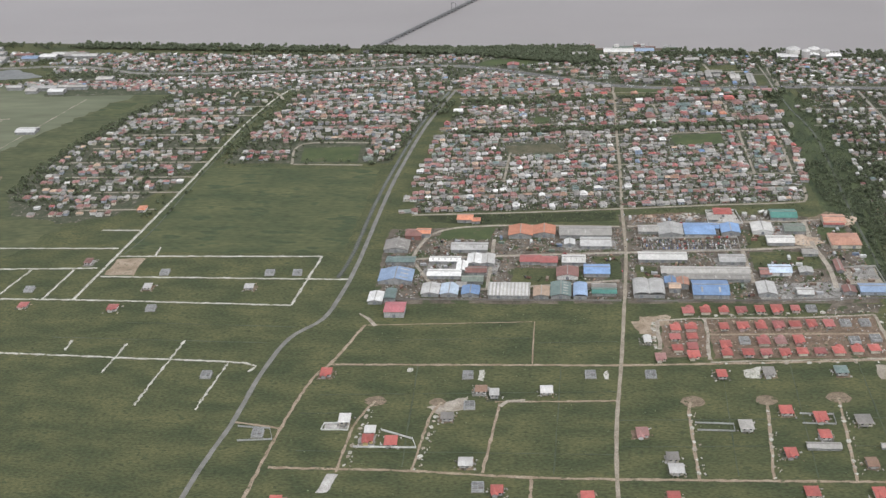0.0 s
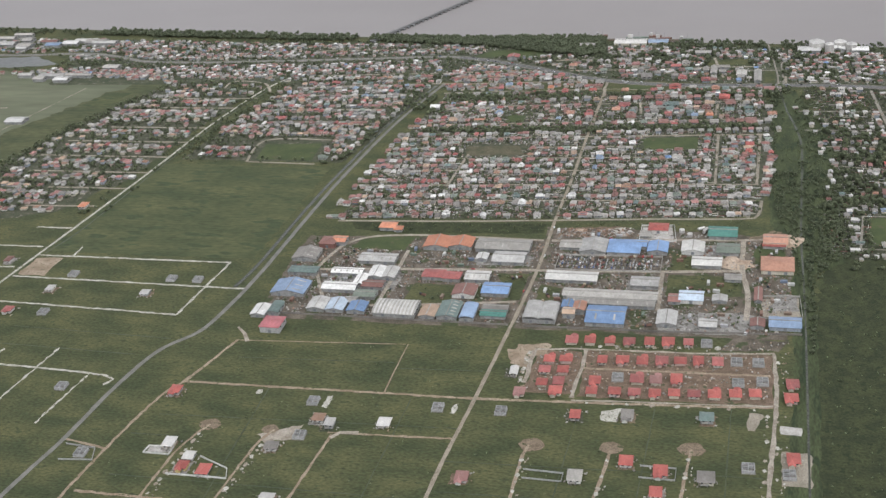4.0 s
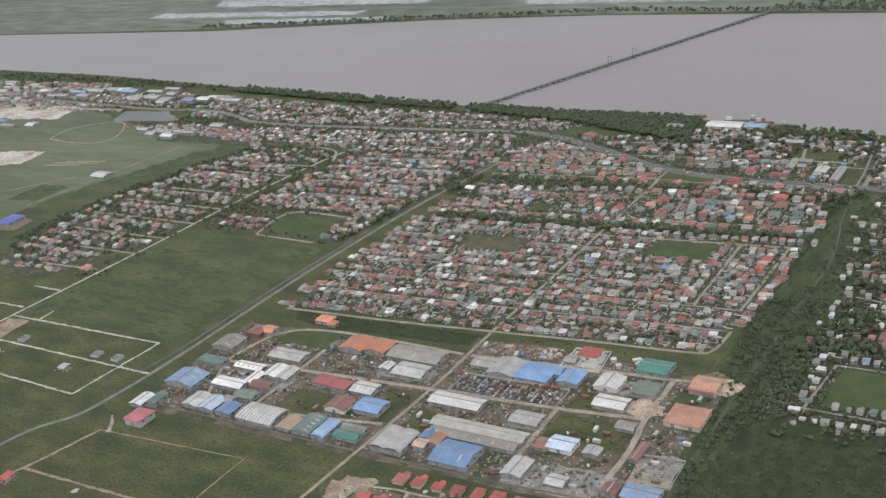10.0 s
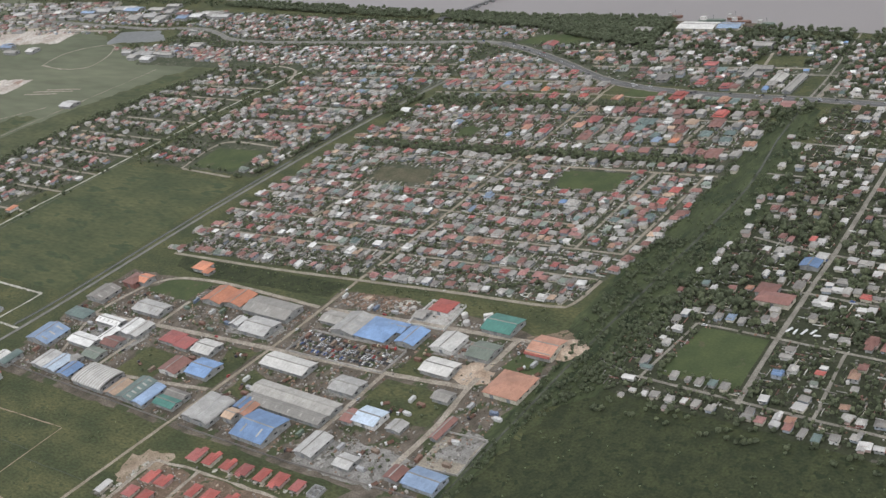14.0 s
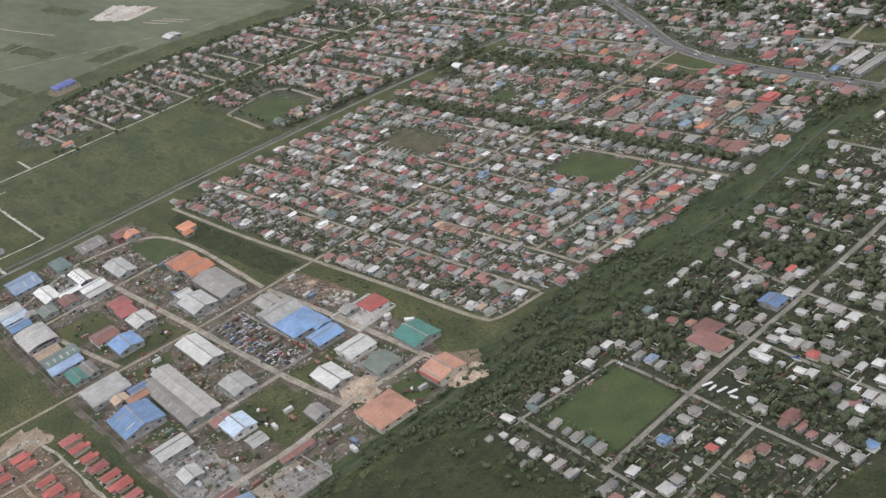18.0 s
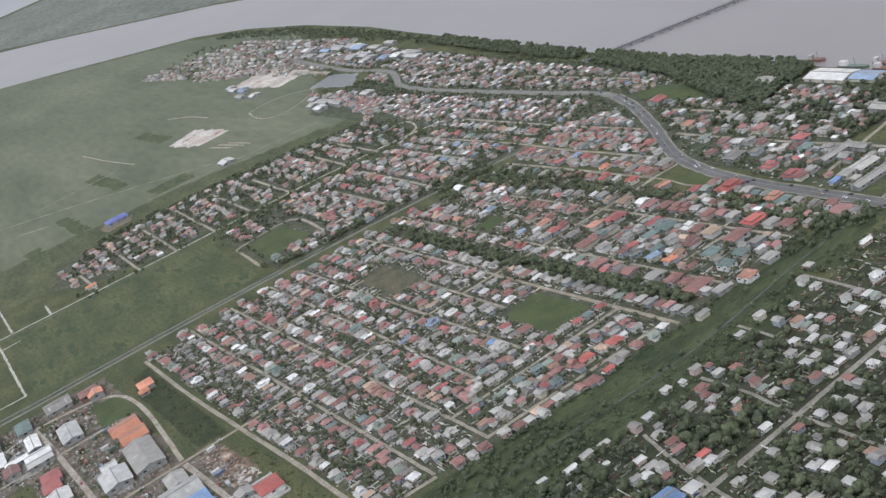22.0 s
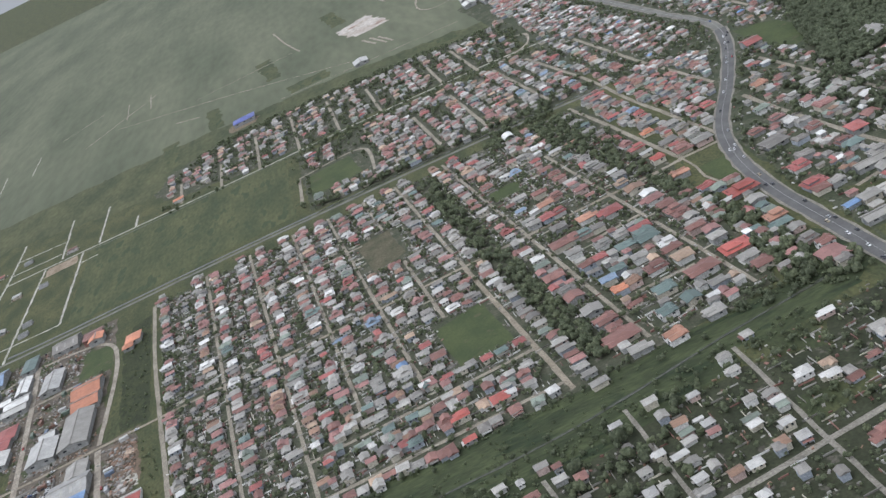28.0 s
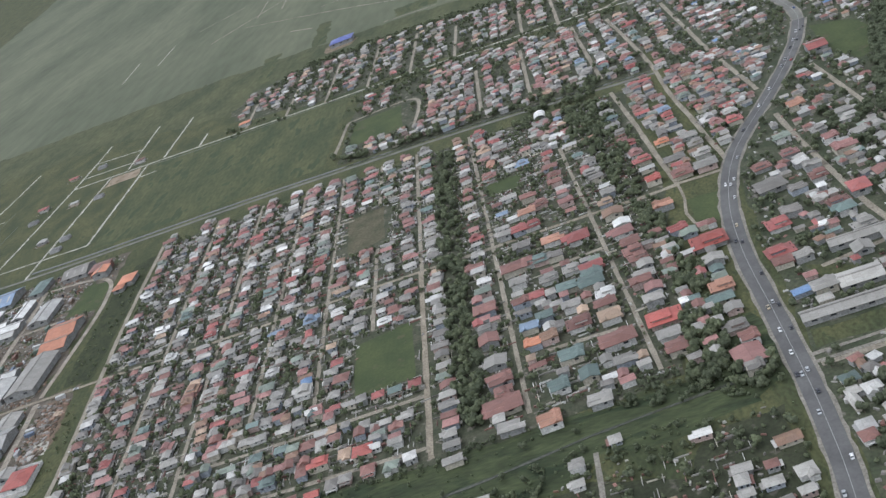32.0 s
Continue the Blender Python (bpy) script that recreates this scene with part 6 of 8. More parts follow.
# dark forest along the river keeps houses away
FOREST = [(-187, 340), (-160, 333), (-120, 328), (-96, 325), (-60, 313), (-23, 303), (-6, 304), (-9, 324), (-10, 340), (-31, 345), (-106, 344), (-187, 349)]
FOREST_WEST = [(-430, 356), (-323, 346), (-262, 340), (-199, 338), (-197, 348), (-283, 356), (-344, 360), (-414, 367)]
for poly in (FOREST, FOREST_WEST, [(-97, 302), (-88, 314), (-56, 320), (-48, 306), (-60, 302)]):
    for i in range(-430, 4, 2):
        for j in range(300, 368, 2):
            if inside((i, j), poly):
                claim(i, j, 1.0, 1.0)

for p in scatter([(-98, 229), (-4, 237), (-12, 255), (-60, 272), (-100, 262), (-106, 246)], 110, rng, 1.2):
    if is_free(*p, 1.1, 1.1, paved):
        z = rng.uniform(0.7, 1.0)
        town_crowd.add(p[0], p[1], rng.choice((5, 95)) + rng.uniform(-6, 6), 2.6 * z, 3.3 * z, 1.5, 0.5, ROOF[rng.choice(("red", "rust", "rust", "zinc", "slate", "slate", "brown", "brown", "green", "zinc"))], WALL[rng.randrange(5)], rng.random() < 0.5)
        claim(p[0], p[1], 1.2, 1.2)

# the riverside town beyond the highway
for p in scatter([(-420, 262), (-214, 250), (-114, 268), (-120, 292), (-210, 285), (-340, 277), (-420, 274)], 420, rng, 1.4) + scatter([(-430, 292), (-340, 292), (-215, 300), (-120, 308), (-60, 290), (-10, 268), (60, 256), (120, 256), (180, 252), (260, 246), (300, 300), (160, 308), (96, 316), (-31, 326), (-110, 326), (-300, 334), (-420, 344)], 1500, rng, 1.4) + scatter([(-600, 285), (-440, 300), (-440, 345), (-640, 350)], 220, rng, 1.4) + scatter([(-112, 262), (-20, 262), (-50, 272), (-90, 286)], 110, rng, 1.4):
    if is_free(*p, 1.4, 1.4, paved):
        ki = rng.randrange(7)
        kind, w, d, h = KINDS[ki]
        town_crowd.add(p[0], p[1], rng.choice((4, 94, 4, 94, 20)) + rng.uniform(-4, 4), w * rng.uniform(0.55, 0.85), d * rng.uniform(0.52, 0.82), h * 0.72, w * 0.2, ROOF[rng.choice(TOWN)], WALL[rng.choice((0, 2, 2, 3, 4))], kind == "gable")
        claim(p[0], p[1], 1.4, 1.4)
town_crowd.done("riverside_houses", "crowded low houses of a riverside town")

# the leafy district east of the canal
for y0, x0, x1, side_skip in ((32, 149, 236, 0.1), (67, 146, 230, 0.25), (95.5, 128, 228, 0.18), (122, 124, 228, 0.2), (153, 128, 228, 0.2), (177, 122, 228, 0.22), (205, 116, 228, 0.2), (228, 120, 228, 0.15)):
    street_rows(y0, 0.0, x0, x1, LEAFY, east_crowd, off=4.2, pitch=4.6, skip=side_skip + 0.1, slack=1.4, shrink=0.84)
avenue_rows(146, -0.08, 34, 66, LEAFY, east_crowd, off=3.2, pitch=4.2, shrink=0.84)
avenue_rows(201, -0.1, 34, 64, LEAFY, east_crowd, off=3.2, pitch=4.2, shrink=0.84)
avenue_rows(176, -0.06, 36, 230, LEAFY, east_crowd, off=4.0, skip=0.35, pitch=4.6, slack=1.2, shrink=0.84)
for p in scatter([(212, 72), (300, 74), (300, 240), (212, 240)], 250, rng, 1.6):
    east_crowd.add(p[0], p[1], rng.choice((0, 90)) + rng.uniform(-5, 5), 2.3, 2.9, 1.6, 0.5, ROOF[rng.choice(LEAFY)], WALL[rng.randrange(5)])
for p in scatter([(128, 70), (228, 70), (228, 168), (128, 168)], 130, rng, 1.5) + scatter([(122, 168), (212, 168), (212, 204), (122, 204)], 50, rng, 1.6):
    if is_free(*p, 1.2, 1.2, paved) and not is_free(*p, 6.0, 6.0, paved):
        z = rng.uniform(0.7, 0.95)
        east_crowd.add(p[0], p[1], rng.choice((2, 92)) + rng.uniform(-5, 5), 2.6 * z, 3.3 * z, 1.9, 0.5, ROOF[rng.choice(("zinc", "zinc", "slate", "slate", "rust", "pale", "brown"))], WALL[rng.randrange(5)], rng.random() < 0.5)
        claim(p[0], p[1], 1.2, 1.2)
east_crowd.done("eastern_houses", "scattered pale-roofed houses among trees")

# new red-roofed houses and lone houses on the open plots
SITE = "on a new estate"
NEW_ESTATE = [(25.1, -58.9), (32.7, -58.6), (40.8, -58.2), (48.6, -57.2), (56.8, -56.8), (64.3, -56), (72.4, -55.7), (39.4, -72.1), (47.5, -71.7), (62.9, -70.4), (70.1, -69.5), (77.1, -68.8), (84.6, -68.5), (18.3, -74), (25, -73.7), (17.6, -81.8), (24.9, -81.4), (18, -90.9)]
NEW_ESTATE += [(24.4, -89.5), (24.2, -96.1), (38.4, -87.2), (54.5, -84.4), (38.1, -95), (46.9, -94), (54.4, -93.6), (62.1, -93.2), (69.3, -92.2), (76.7, -91.6), (84.3, -91.1), (99.2, -89), (112.9, -80.5), (112.3, -90.3), (55.3, -71.3), (61.7, -84), (69.5, -82.3), (92, -90.2), (10.4, -98.2)]
for n, (x, y) in enumerate(NEW_ESTATE):
    house(x, y - 0.4, rng.choice((0, 180)) + 3, 3 if rng.random() < 0.55 else 0, "scarlet" if n % 3 else "red" if n < 32 else "rose", rng.choice((0, 3)), 2, SITE, "red-roofed houses of the new estate", 1.32, "bungalow")


def shell(x, y, turn=3):
    """A house being built: block walls without a roof, on a slab."""
    ob = thing("unfinished_house", x, y, turn, 0.05, "roofless grey block walls of an unfinished house", "unfinished house", "unfinished houses")
    bm = bmesh.new()
    block(bm, -2.4, 2.4, -2.7, 2.7, 0, 0.15)
    part("slab", bm, YARD_SLAB, ob)
    for x0, x1, y0, y1 in ((-2.4, 2.4, -2.6, -2.4), (-2.4, 2.4, 2.4, 2.6), (-2.4, -2.2, -2.4, 2.4), (2.2, 2.4, -2.4, 2.4), (-0.1, 0.1, -2.4, 2.4), (-2.2, -0.1, 0, 0.2), (0.1, 2.2, 0.6, 0.8)):
        bm = bmesh.new()
        block(bm, x0 * 0.9, x1 * 0.9, y0 * 0.9, y1 * 0.9, 0.15, 1.3)
        part("wall", bm, WALL[2], ob)
    claim(x, y, 3, 3)


for p in ((79.6, -55.2), (91.8, -67.5), (100.1, -67.1), (46.8, -83.7), (92.8, -82.2), (101.8, -80.2), (97.6, -133.9), (111.3, -135.7), (-148, -158.6), (-60.2, -188.2), (-174, -25.5), (-160.3, -25.2), (-180, -118), (-227, -26), (-222.4, -62), (-289, -45), (-67.2, -136.7), (-69.5, -114.5), (-19, -112.5), (5.6, -111.6)):
    shell(*p)
LONE = []
LONE += [(-129, -115, "scarlet", 3), (-63.2, -125.7, "brown", 0), (-57.7, -128.7, "white", 4), (-75.2, -145.2, "slate", 2), (-104.2, -155.2, "white", 2), (-104.2, -161.2, "scarlet", 3), (-95.2, -162.2, "scarlet", 0), (-65.7, -174.2, "white", 2), (-115.2, -149.2, "white", 4), (-36.8, -125.2, "white", 2)]
LONE += [(34.1, -111.2, "scarlet", 0), (53.3, -108.7, "slate", 3), (82.2, -106.9, "teal", 6), (112.7, -127.7, "scarlet", 3), (83.7, -141.9, "slate", 6), (55.8, -136.2, "scarlet", 0), (68.1, -140.2, "scarlet", 3), (67.5, -151.8, "scarlet", 0), (53.2, -163.6, "scarlet", 3), (39.2, -147.2, "zinc", 6), (-0.1, -152.8, "rose", 3), (10.1, -168, "slate", 0), (10.9, -175.2, "white", 2), (81, -168.2, "brown", 2), (96.4, -167.6, "scarlet", 6), (113.1, -156.2, "zinc", 2), (5.7, -84.9, "white", 5)]
LONE += [(-180.6, -40.2, "white", 2), (-230.7, -41.2, "white", 0), (-240.5, -62.6, "red", 3), (-53.2, -190.2, "scarlet", 3), (-21.2, -192.2, "scarlet", 0), (8.8, -191.2, "scarlet", 2), (56.8, -186.2, "scarlet", 0), (79.8, -186.2, "scarlet", 3), (-131.7, -199.7, "scarlet", 0), (-263, 48, "orange", 6), (-270, -15.5, "rust", 0), (-285, -61, "red", 3)]
W(66.5, -159.6, 12, 3.4, 2.2, "pale", "gable", "x", "long white-roofed shed beside a red bungalow", bays=False)
W(94.4, -158.5, 14, 2.6, 2.0, "pale", "gable", "x", "long low white shed beside a stone lane", bays=False)
for x, y, r, ki in LONE:
    house(x, y, 3, ki, r, 5 if r == "scarlet" and -106 < x < -100 else rng.choice((0, 1, 2)), 2, "on an open plot", "houses on the open plots", 1.36 if y < -70 else 1.2, "bungalow")


# ---- trees, hedges and scrub ----
def crown_mesh(name, seed, r, tall, leaves, material, size=0.55, core=6):
    """A crown of many small bent leaf clumps, gathered in a few uneven lobes."""
    q = random.Random(seed)
    lobes = [(q.uniform(-0.5, 0.5) * r, q.uniform(-0.5, 0.5) * r, tall * q.uniform(0.5, 0.9), r * q.uniform(0.45, 0.72)) for _ in range(core)]
    v, f = [], []
    for i in range(leaves):
        lx, ly, lz, lr = lobes[i % len(lobes)]
        d = Vector((q.gauss(0, 1), q.gauss(0, 1), q.gauss(0.25, 0.9))).normalized()
        c = Vector((lx, ly, lz)) + d * lr * q.uniform(0.72, 1.0)
        side = d.orthogonal().normalized()
        side.rotate(Matrix.Rotation(q.uniform(0, 6.28), 3, d))
        up = d.cross(side)
        s = size * q.uniform(0.6, 1.3)
        k = len(v)
        for a, b, lift in ((-1, -0.7, 0), (0.2, -1, 0.25), (1, 0.5, 0), (-0.3, 1, 0.2), (0, 0, 0.4)):
            v.append(c + side * a * s + up * b * s + d * lift * s)
        f += [(k, k + 1, k + 4), (k + 1, k + 2, k + 4), (k + 2, k + 3, k + 4), (k + 3, k, k + 4)]
    # the closed foliage inside each lobe
    for lx, ly, lz, lr in lobes:
        k = len(v)
        turn = q.uniform(0, 1.2)
        v.append(Vector((lx, ly, lz + lr * 0.92)))
        for up, out, n in ((0.48, 0.8, 5), (-0.28, 0.9, 5)):
            for i in range(n):
                a, b = turn + i * 1.2566 + (0.63 if up < 0 else 0), lr * out * q.uniform(0.82, 1.12)
                v.append(Vector((lx + b * math.cos(a), ly + b * math.sin(a), lz + lr * up * q.uniform(0.8, 1.2))))
        for i in range(5):
            j = (i + 1) % 5
            f += [(k, k + 1 + i, k + 1 + j), (k + 1 + i, k + 6 + i, k + 1 + j), (k + 1 + j, k + 6 + i, k + 6 + j)]
    me = bpy.data.meshes.new(name)
    me.from_pydata([tuple(p) for p in v], [], f)
    me.materials.append(material)
    return me, np.array([tuple(p) for p in v]), f


CROWNS = [crown_mesh("crown", 3 + i, 1.9, 3.4, 90, LEAF[i % 3], 0.42) for i in range(5)]
LOW = [crown_mesh("crown", 60 + i, 1.9, 3.4, 12, LEAF[i % 3], 0.72, 4) for i in range(5)]
LOW_TALL = [crown_mesh("crown", 80 + i, 2.6, 5.4, 17, LEAF[i % 2], 0.95, 5) for i in range(3)]
TALL = [crown_mesh("crown", 30 + i, 2.6, 5.4, 150, LEAF[i % 2], 0.5) for i in range(3)]


def trunk_mesh(h, r):
    bm = bmesh.new()
    rings = []
    for z, s, dx in ((0, 1.3, 0), (h * 0.5, 0.85, 0.06), (h, 0.5, 0.02)):
        rings.append([bm.verts.new((dx + r * s * math.cos(a * 1.0472), r * s * math.sin(a * 1.0472), z)) for a in range(6)])
    for a, b in zip(rings, rings[1:]):
        for i in range(6):
            bm.faces.new((a[i], a[(i + 1) % 6], b[(i + 1) % 6], b[i]))
    for ang in (0.4, 2.4, 4.5):
        root, tip = Vector((0, 0, h * 0.75)), Vector((math.cos(ang) * h * 0.4, math.sin(ang) * h * 0.4, h * 1.25))
        q = [bm.verts.new(root + Vector(o) * r * 0.5) for o in ((1, 0, 0), (-0.5, 0.8, 0), (-0.5, -0.8, 0))] + [bm.verts.new(tip)]
        for i in range(3):
            bm.faces.new((q[i], q[(i + 1) % 3], q[3]))
    return mesh_of("trunk", bm, BARK)


TRUNK, TALL_TRUNK = trunk_mesh(1.7, 0.13), trunk_mesh(2.8, 0.2)


def tree(x, y, i, size, tall=False, label="leafy green garden tree", group="garden trees"):
    ob = thing("tree", x, y, rng.uniform(0, 360), 0.04, label, "tree", group)
    ob.scale = (size, size, size * rng.uniform(0.85, 1.15))
    share("trunk", TALL_TRUNK if tall else TRUNK, ob)
    share("crown", (TALL if tall else CROWNS)[i % (3 if tall else 5)][0], ob)


def grove(name, points, low, high, label, tall=False, thin=1, category="trees", light=False, dark=False):
    """Trees and bushes past counting, in one mesh with a trunk under each crown."""
    v, f, m, base = [], [], [], 0
    src = (TALL if tall else CROWNS) if thin == 1 else (LOW_TALL if tall else LOW)
    for n, (x, y) in enumerate(points):
        _, cv, cf = src[n % len(src)]
        s, a = rng.uniform(low, high), rng.uniform(0, 6.28)
        c, q = math.cos(a) * s, math.sin(a) * s
        faces = cf
        v.append(np.stack([x + c * cv[:, 0] - q * cv[:, 1], y + q * cv[:, 0] + c * cv[:, 1], cv[:, 2] * s * rng.uniform(0.8, 1.1)], 1))
        f += [(t[0] + base, t[1] + base, t[2] + base) for t in faces]
        m += [0 if dark else n % 3 if not light else (1, 2, 2)[n % 3]] * len(faces)
        base += len(cv)
        h, r = (2.8 if tall else 1.7) * s, 0.15 * s
        v.append(np.array([(x + r, y, 0), (x - r, y + r, 0), (x - r, y - r, 0), (x, y, h)]))
        f += [(base, base + 1, base + 3), (base + 1, base + 2, base + 3), (base + 2, base, base + 3)]
        m += [3] * 3
        base += 4
    me = bpy.data.meshes.new(name)
    me.from_pydata(np.concatenate(v).tolist(), [], f)
    for mm in LEAF + [BARK]:
        me.materials.append(mm)
    me.polygons.foreach_set("material_index", m)
    return tagged(new(name, me), label, category, kind="stuff")


rng = random.Random(23)
RESERVE = [([(118.5, -30), (119.5, -60), (122, -60), (124, 0), (134, 22), (139, 80), (137, 118), (104, 118), (107, 66), (113, 40), (117, 0)], 720, 460), ([(118, 118), (137, 118), (134, 160), (127, 190), (121, 226), (117, 226), (117, 170)], 70, 300),
           ([(102, 118), (106, 118), (107, 168), (103, 200), (100, 200), (104, 160)], 22, 60), ([(94, 210), (105, 208), (112, 226), (102, 240), (90, 232)], 60, 80), ([(106, 118), (117, 118), (116, 200), (106, 206)], 5, 60)]
grove("reserve_trees", [p for poly, n, _ in RESERVE for p in scatter(poly, n, rng, 0.2)], 0.26, 0.5, "dense dark trees and scrub along a canal", thin=2, dark=True)
grove("reserve_bushes", [p for poly, _, n in RESERVE for p in scatter(poly, n, rng, 0.0)], 0.10, 0.25, "low green bushes along a canal", category="bushes", thin=3, light=True)
open_ground = np.zeros((1100, 700), bool)
BELTS = [([(-100, 160), (13, 168.3), (62, 172.5), (96, 175.5), (96, 182), (67, 180.5), (20, 176.2), (-100, 167)], 330), ([(-105, 192), (-100, 208), (-94, 226), (-55, 228.5), (-3, 230), (2, 226), (-10, 221.7), (-53, 217.4), (-86, 200)], 230), ([(2, 226.5), (19, 232), (40, 234.5), (58, 239.5), (82, 238), (102, 236), (98, 227.5), (78, 229), (53, 229.3), (32, 227)], 150), ([(-122, 196), (-108, 198), (-104, 224), (-116, 228)], 50), 
         ([(-138, 120), (-131, 120), (-116, 244), (-124, 246)], 90), ([(-232, 112), (-140, 112), (-138, 122), (-232, 120)], 12), ([(96, 227), (108, 228), (116, 244), (104, 244), (98, 236)], 40)
         ]
for poly, n in BELTS:
    grove("tree_belt", scatter(poly, n, rng, 0.1, open_ground if n == 330 else None), 0.42, 0.8, "belt of dark green trees between house rows", thin=2)
grove("scheme_garden_trees", scatter([(-112, 46), (0, 53), (99, 62), (99, 226), (0, 234), (-100, 232)], 2300, rng, 0.2), 0.22, 0.52, "small garden trees and shrubs between houses", thin=3, light=True)
grove("western_garden_trees", scatter([(-346, 60), (-300, 38), (-262, 70), (-252, 118), (-134, 118), (-112, 246), (-304, 250), (-322, 200), (-346, 110)], 1900, rng, 0.3) + scatter([(-352, 70), (-346, 70), (-344, 108), (-334, 152), (-312, 214), (-318, 216), (-342, 152), (-352, 108)], 240, rng), 0.28, 0.62, "garden trees among houses", thin=3)
grove("riverside_garden_trees", scatter([(-440, 268), (-214, 250), (100, 252), (260, 246), (260, 320), (-31, 332), (-300, 338), (-600, 350)], 2400, rng, 0.3), 0.28, 0.62, "garden trees in a riverside town", thin=3)
grove("river_forest", scatter(FOREST, 1900, rng, 0.0, open_ground), 0.38, 0.56, "dense dark forest along the river bank", tall=True, thin=3, dark=True)
grove("mangrove_bank", scatter(FOREST_WEST, 700, rng, 0.0, open_ground) + scatter([(36, 318), (100, 318), (100, 330), (42, 334)], 120, rng, 0.2) + scatter([(110, 310), (300, 306), (300, 318), (160, 324), (108, 330)], 200, rng, 0.3) + scatter([(-1000, 352), (-760, 366), (-430, 352), (-430, 366), (-609, 380), (-790, 384), (-990, 368)], 420, rng), 0.4, 0.62, "dark mangrove trees along the river bank", dark=True, tall=True, thin=3)
grove("far_western_trees", scatter([(-1000, 330), (-960, 270), (-780, 258), (-600, 290), (-600, 350), (-720, 372)], 420, rng, 0.2), 0.4, 0.8, "trees among far sheds and houses", thin=3, dark=True)
grove("far_bank_trees", [(x + rng.uniform(-3, 3), 609 - max(0, (-x - 200)) * 0.14 + rng.uniform(0, 9)) for x in range(-640, 620, 2)] + scatter([(-60, 614), (-30, 646), (20, 652), (89, 640), (120, 612)], 150, rng), 0.4, 0.66, "hazy tree line on the far bank", tall=True, thin=3)
grove("field_bushes", scatter([(123, -200), (128, 14), (230, 18), (300, 18), (300, -200)], 700, rng), 0.10, 0.26, "low scrub on wet ground", thin=2, category="bushes", light=True)
grove("field_edge_trees", scatter([(136, 12), (230, 16), (230, 26), (146, 27)], 60, rng, 0.4), 0.3, 0.6, "trees along the edge of scrubland")
grove("belt_bushes", scatter([(-78, 33), (-4, 37), (-4, 47), (-100, 41)], 50, rng, 0.2) + scatter([(2, 46), (96, 51), (96, 59), (2, 50)], 60, rng, 0.2), 0.12, 0.28, "low bushes on rough grass", thin=2, category="bushes", light=True)
grove("plot_bushes", scatter([(-128, -100), (106, -92), (106, -200), (-140, -200)], 90, rng, 0.6) + scatter([(-116, -98), (-8, -98), (-4, -54), (-112, -66)], 40, rng, 0.5), 0.1, 0.22, "low weeds and bushes on open plots", thin=2, category="bushes", light=True)
grove("estate_trees", scatter([(-118, -50), (110, -45), (112, 36), (-120, 24)], 130, rng, 0.6), 0.25, 0.5, "small trees in the industrial estate", thin=2)
grove("western_field_trees", scatter([(-262, 36), (-246, 36), (-240, 112), (-256, 112)], 20, rng, 0.5), 0.4, 0.7, "scattered trees at the field edge")
for n, p in enumerate(scatter([(128, 70), (228, 70), (228, 186), (126, 186), (138, 150)], 420, rng, 0.9)):
    if n < 270:
        tree(*p, n, rng.uniform(0.5, 1.0), label="leafy garden tree between houses")
grove("eastern_trees", scatter([(205, 74), (420, 78), (420, 244), (205, 244)], 700, rng, 0.6) + scatter([(124, 24), (228, 24), (228, 168), (134, 168), (138, 150)], 1300, rng, 0.5) + scatter([(124, 168), (230, 168), (230, 244), (118, 244)], 420, rng, 0.5), 0.28, 0.6, "leafy trees filling the gaps between houses", thin=2)


grove("eastern_shrubs", scatter([(124, 24), (230, 24), (230, 244), (118, 244), (138, 150)], 1500, rng, 0.2), 0.12, 0.30, "rough shrubs and weeds between leafy gardens", thin=3, category="shrubs", light=True)
grove("verge_shrubs", scatter([(84, 242), (112, 243), (118, 238), (108, 226), (92, 232), (84, 236)], 130, rng, 0.1), 0.14, 0.36, "rough shrubs beside the highway", thin=3, category="shrubs")
grove("roadside_trees", scatter([(-20, 284), (60, 284), (110, 290), (110, 254), (165, 254), (165, 316), (0, 318)], 500, rng, 0.3), 0.4, 0.85, "dark trees between houses beside the highway", dark=True, thin=3)


# ---- the long floating bridge ----
def bridge():
    a, b = Vector((-184, 334, 0)), Vector((-52, 606, 0))
    d = (b - a).length
    ob = thing("floating_bridge", a.x, a.y, math.degrees(math.atan2((b - a).y, (b - a).x)), 0.06, "long dark steel bridge on floats across the river", "bridge")
    bm = bmesh.new()
    block(bm, 0, d, -1.5, 1.5, 1.0, 1.35)
    part("deck", bm, ASPHALT, ob)
    for s in (-1.5, 1.42):
        bm = bmesh.new()
        block(bm, 0, d, s, s + 0.08, 1.9, 2.0)
        for i in range(int(d / 3)):
            block(bm, i * 3, i * 3 + 0.1, s, s + 0.08, 1.35, 1.9)
        part("railing", bm, STEEL, ob)
    bm = bmesh.new()
    block(bm, -0.9, 0.9, -2.8, 2.8, -0.2, 1.0)
    me = mesh_of("float", bm, STEEL)
    for i in range(int(d / 5.5)):
        share("float", me, ob, pose(2 + i * 5.5, 0, 0))
    bm = bmesh.new()
    for x in (d * 0.44, d * 0.52):
        for y in (-2.2, 1.9):
            block(bm, x, x + 0.3, y, y + 0.3, 0, 7)
        block(bm, x, x + 0.3, -2.2, 2.2, 6.6, 7)
    part("lift_tower", bm, STEEL, ob)


bridge()


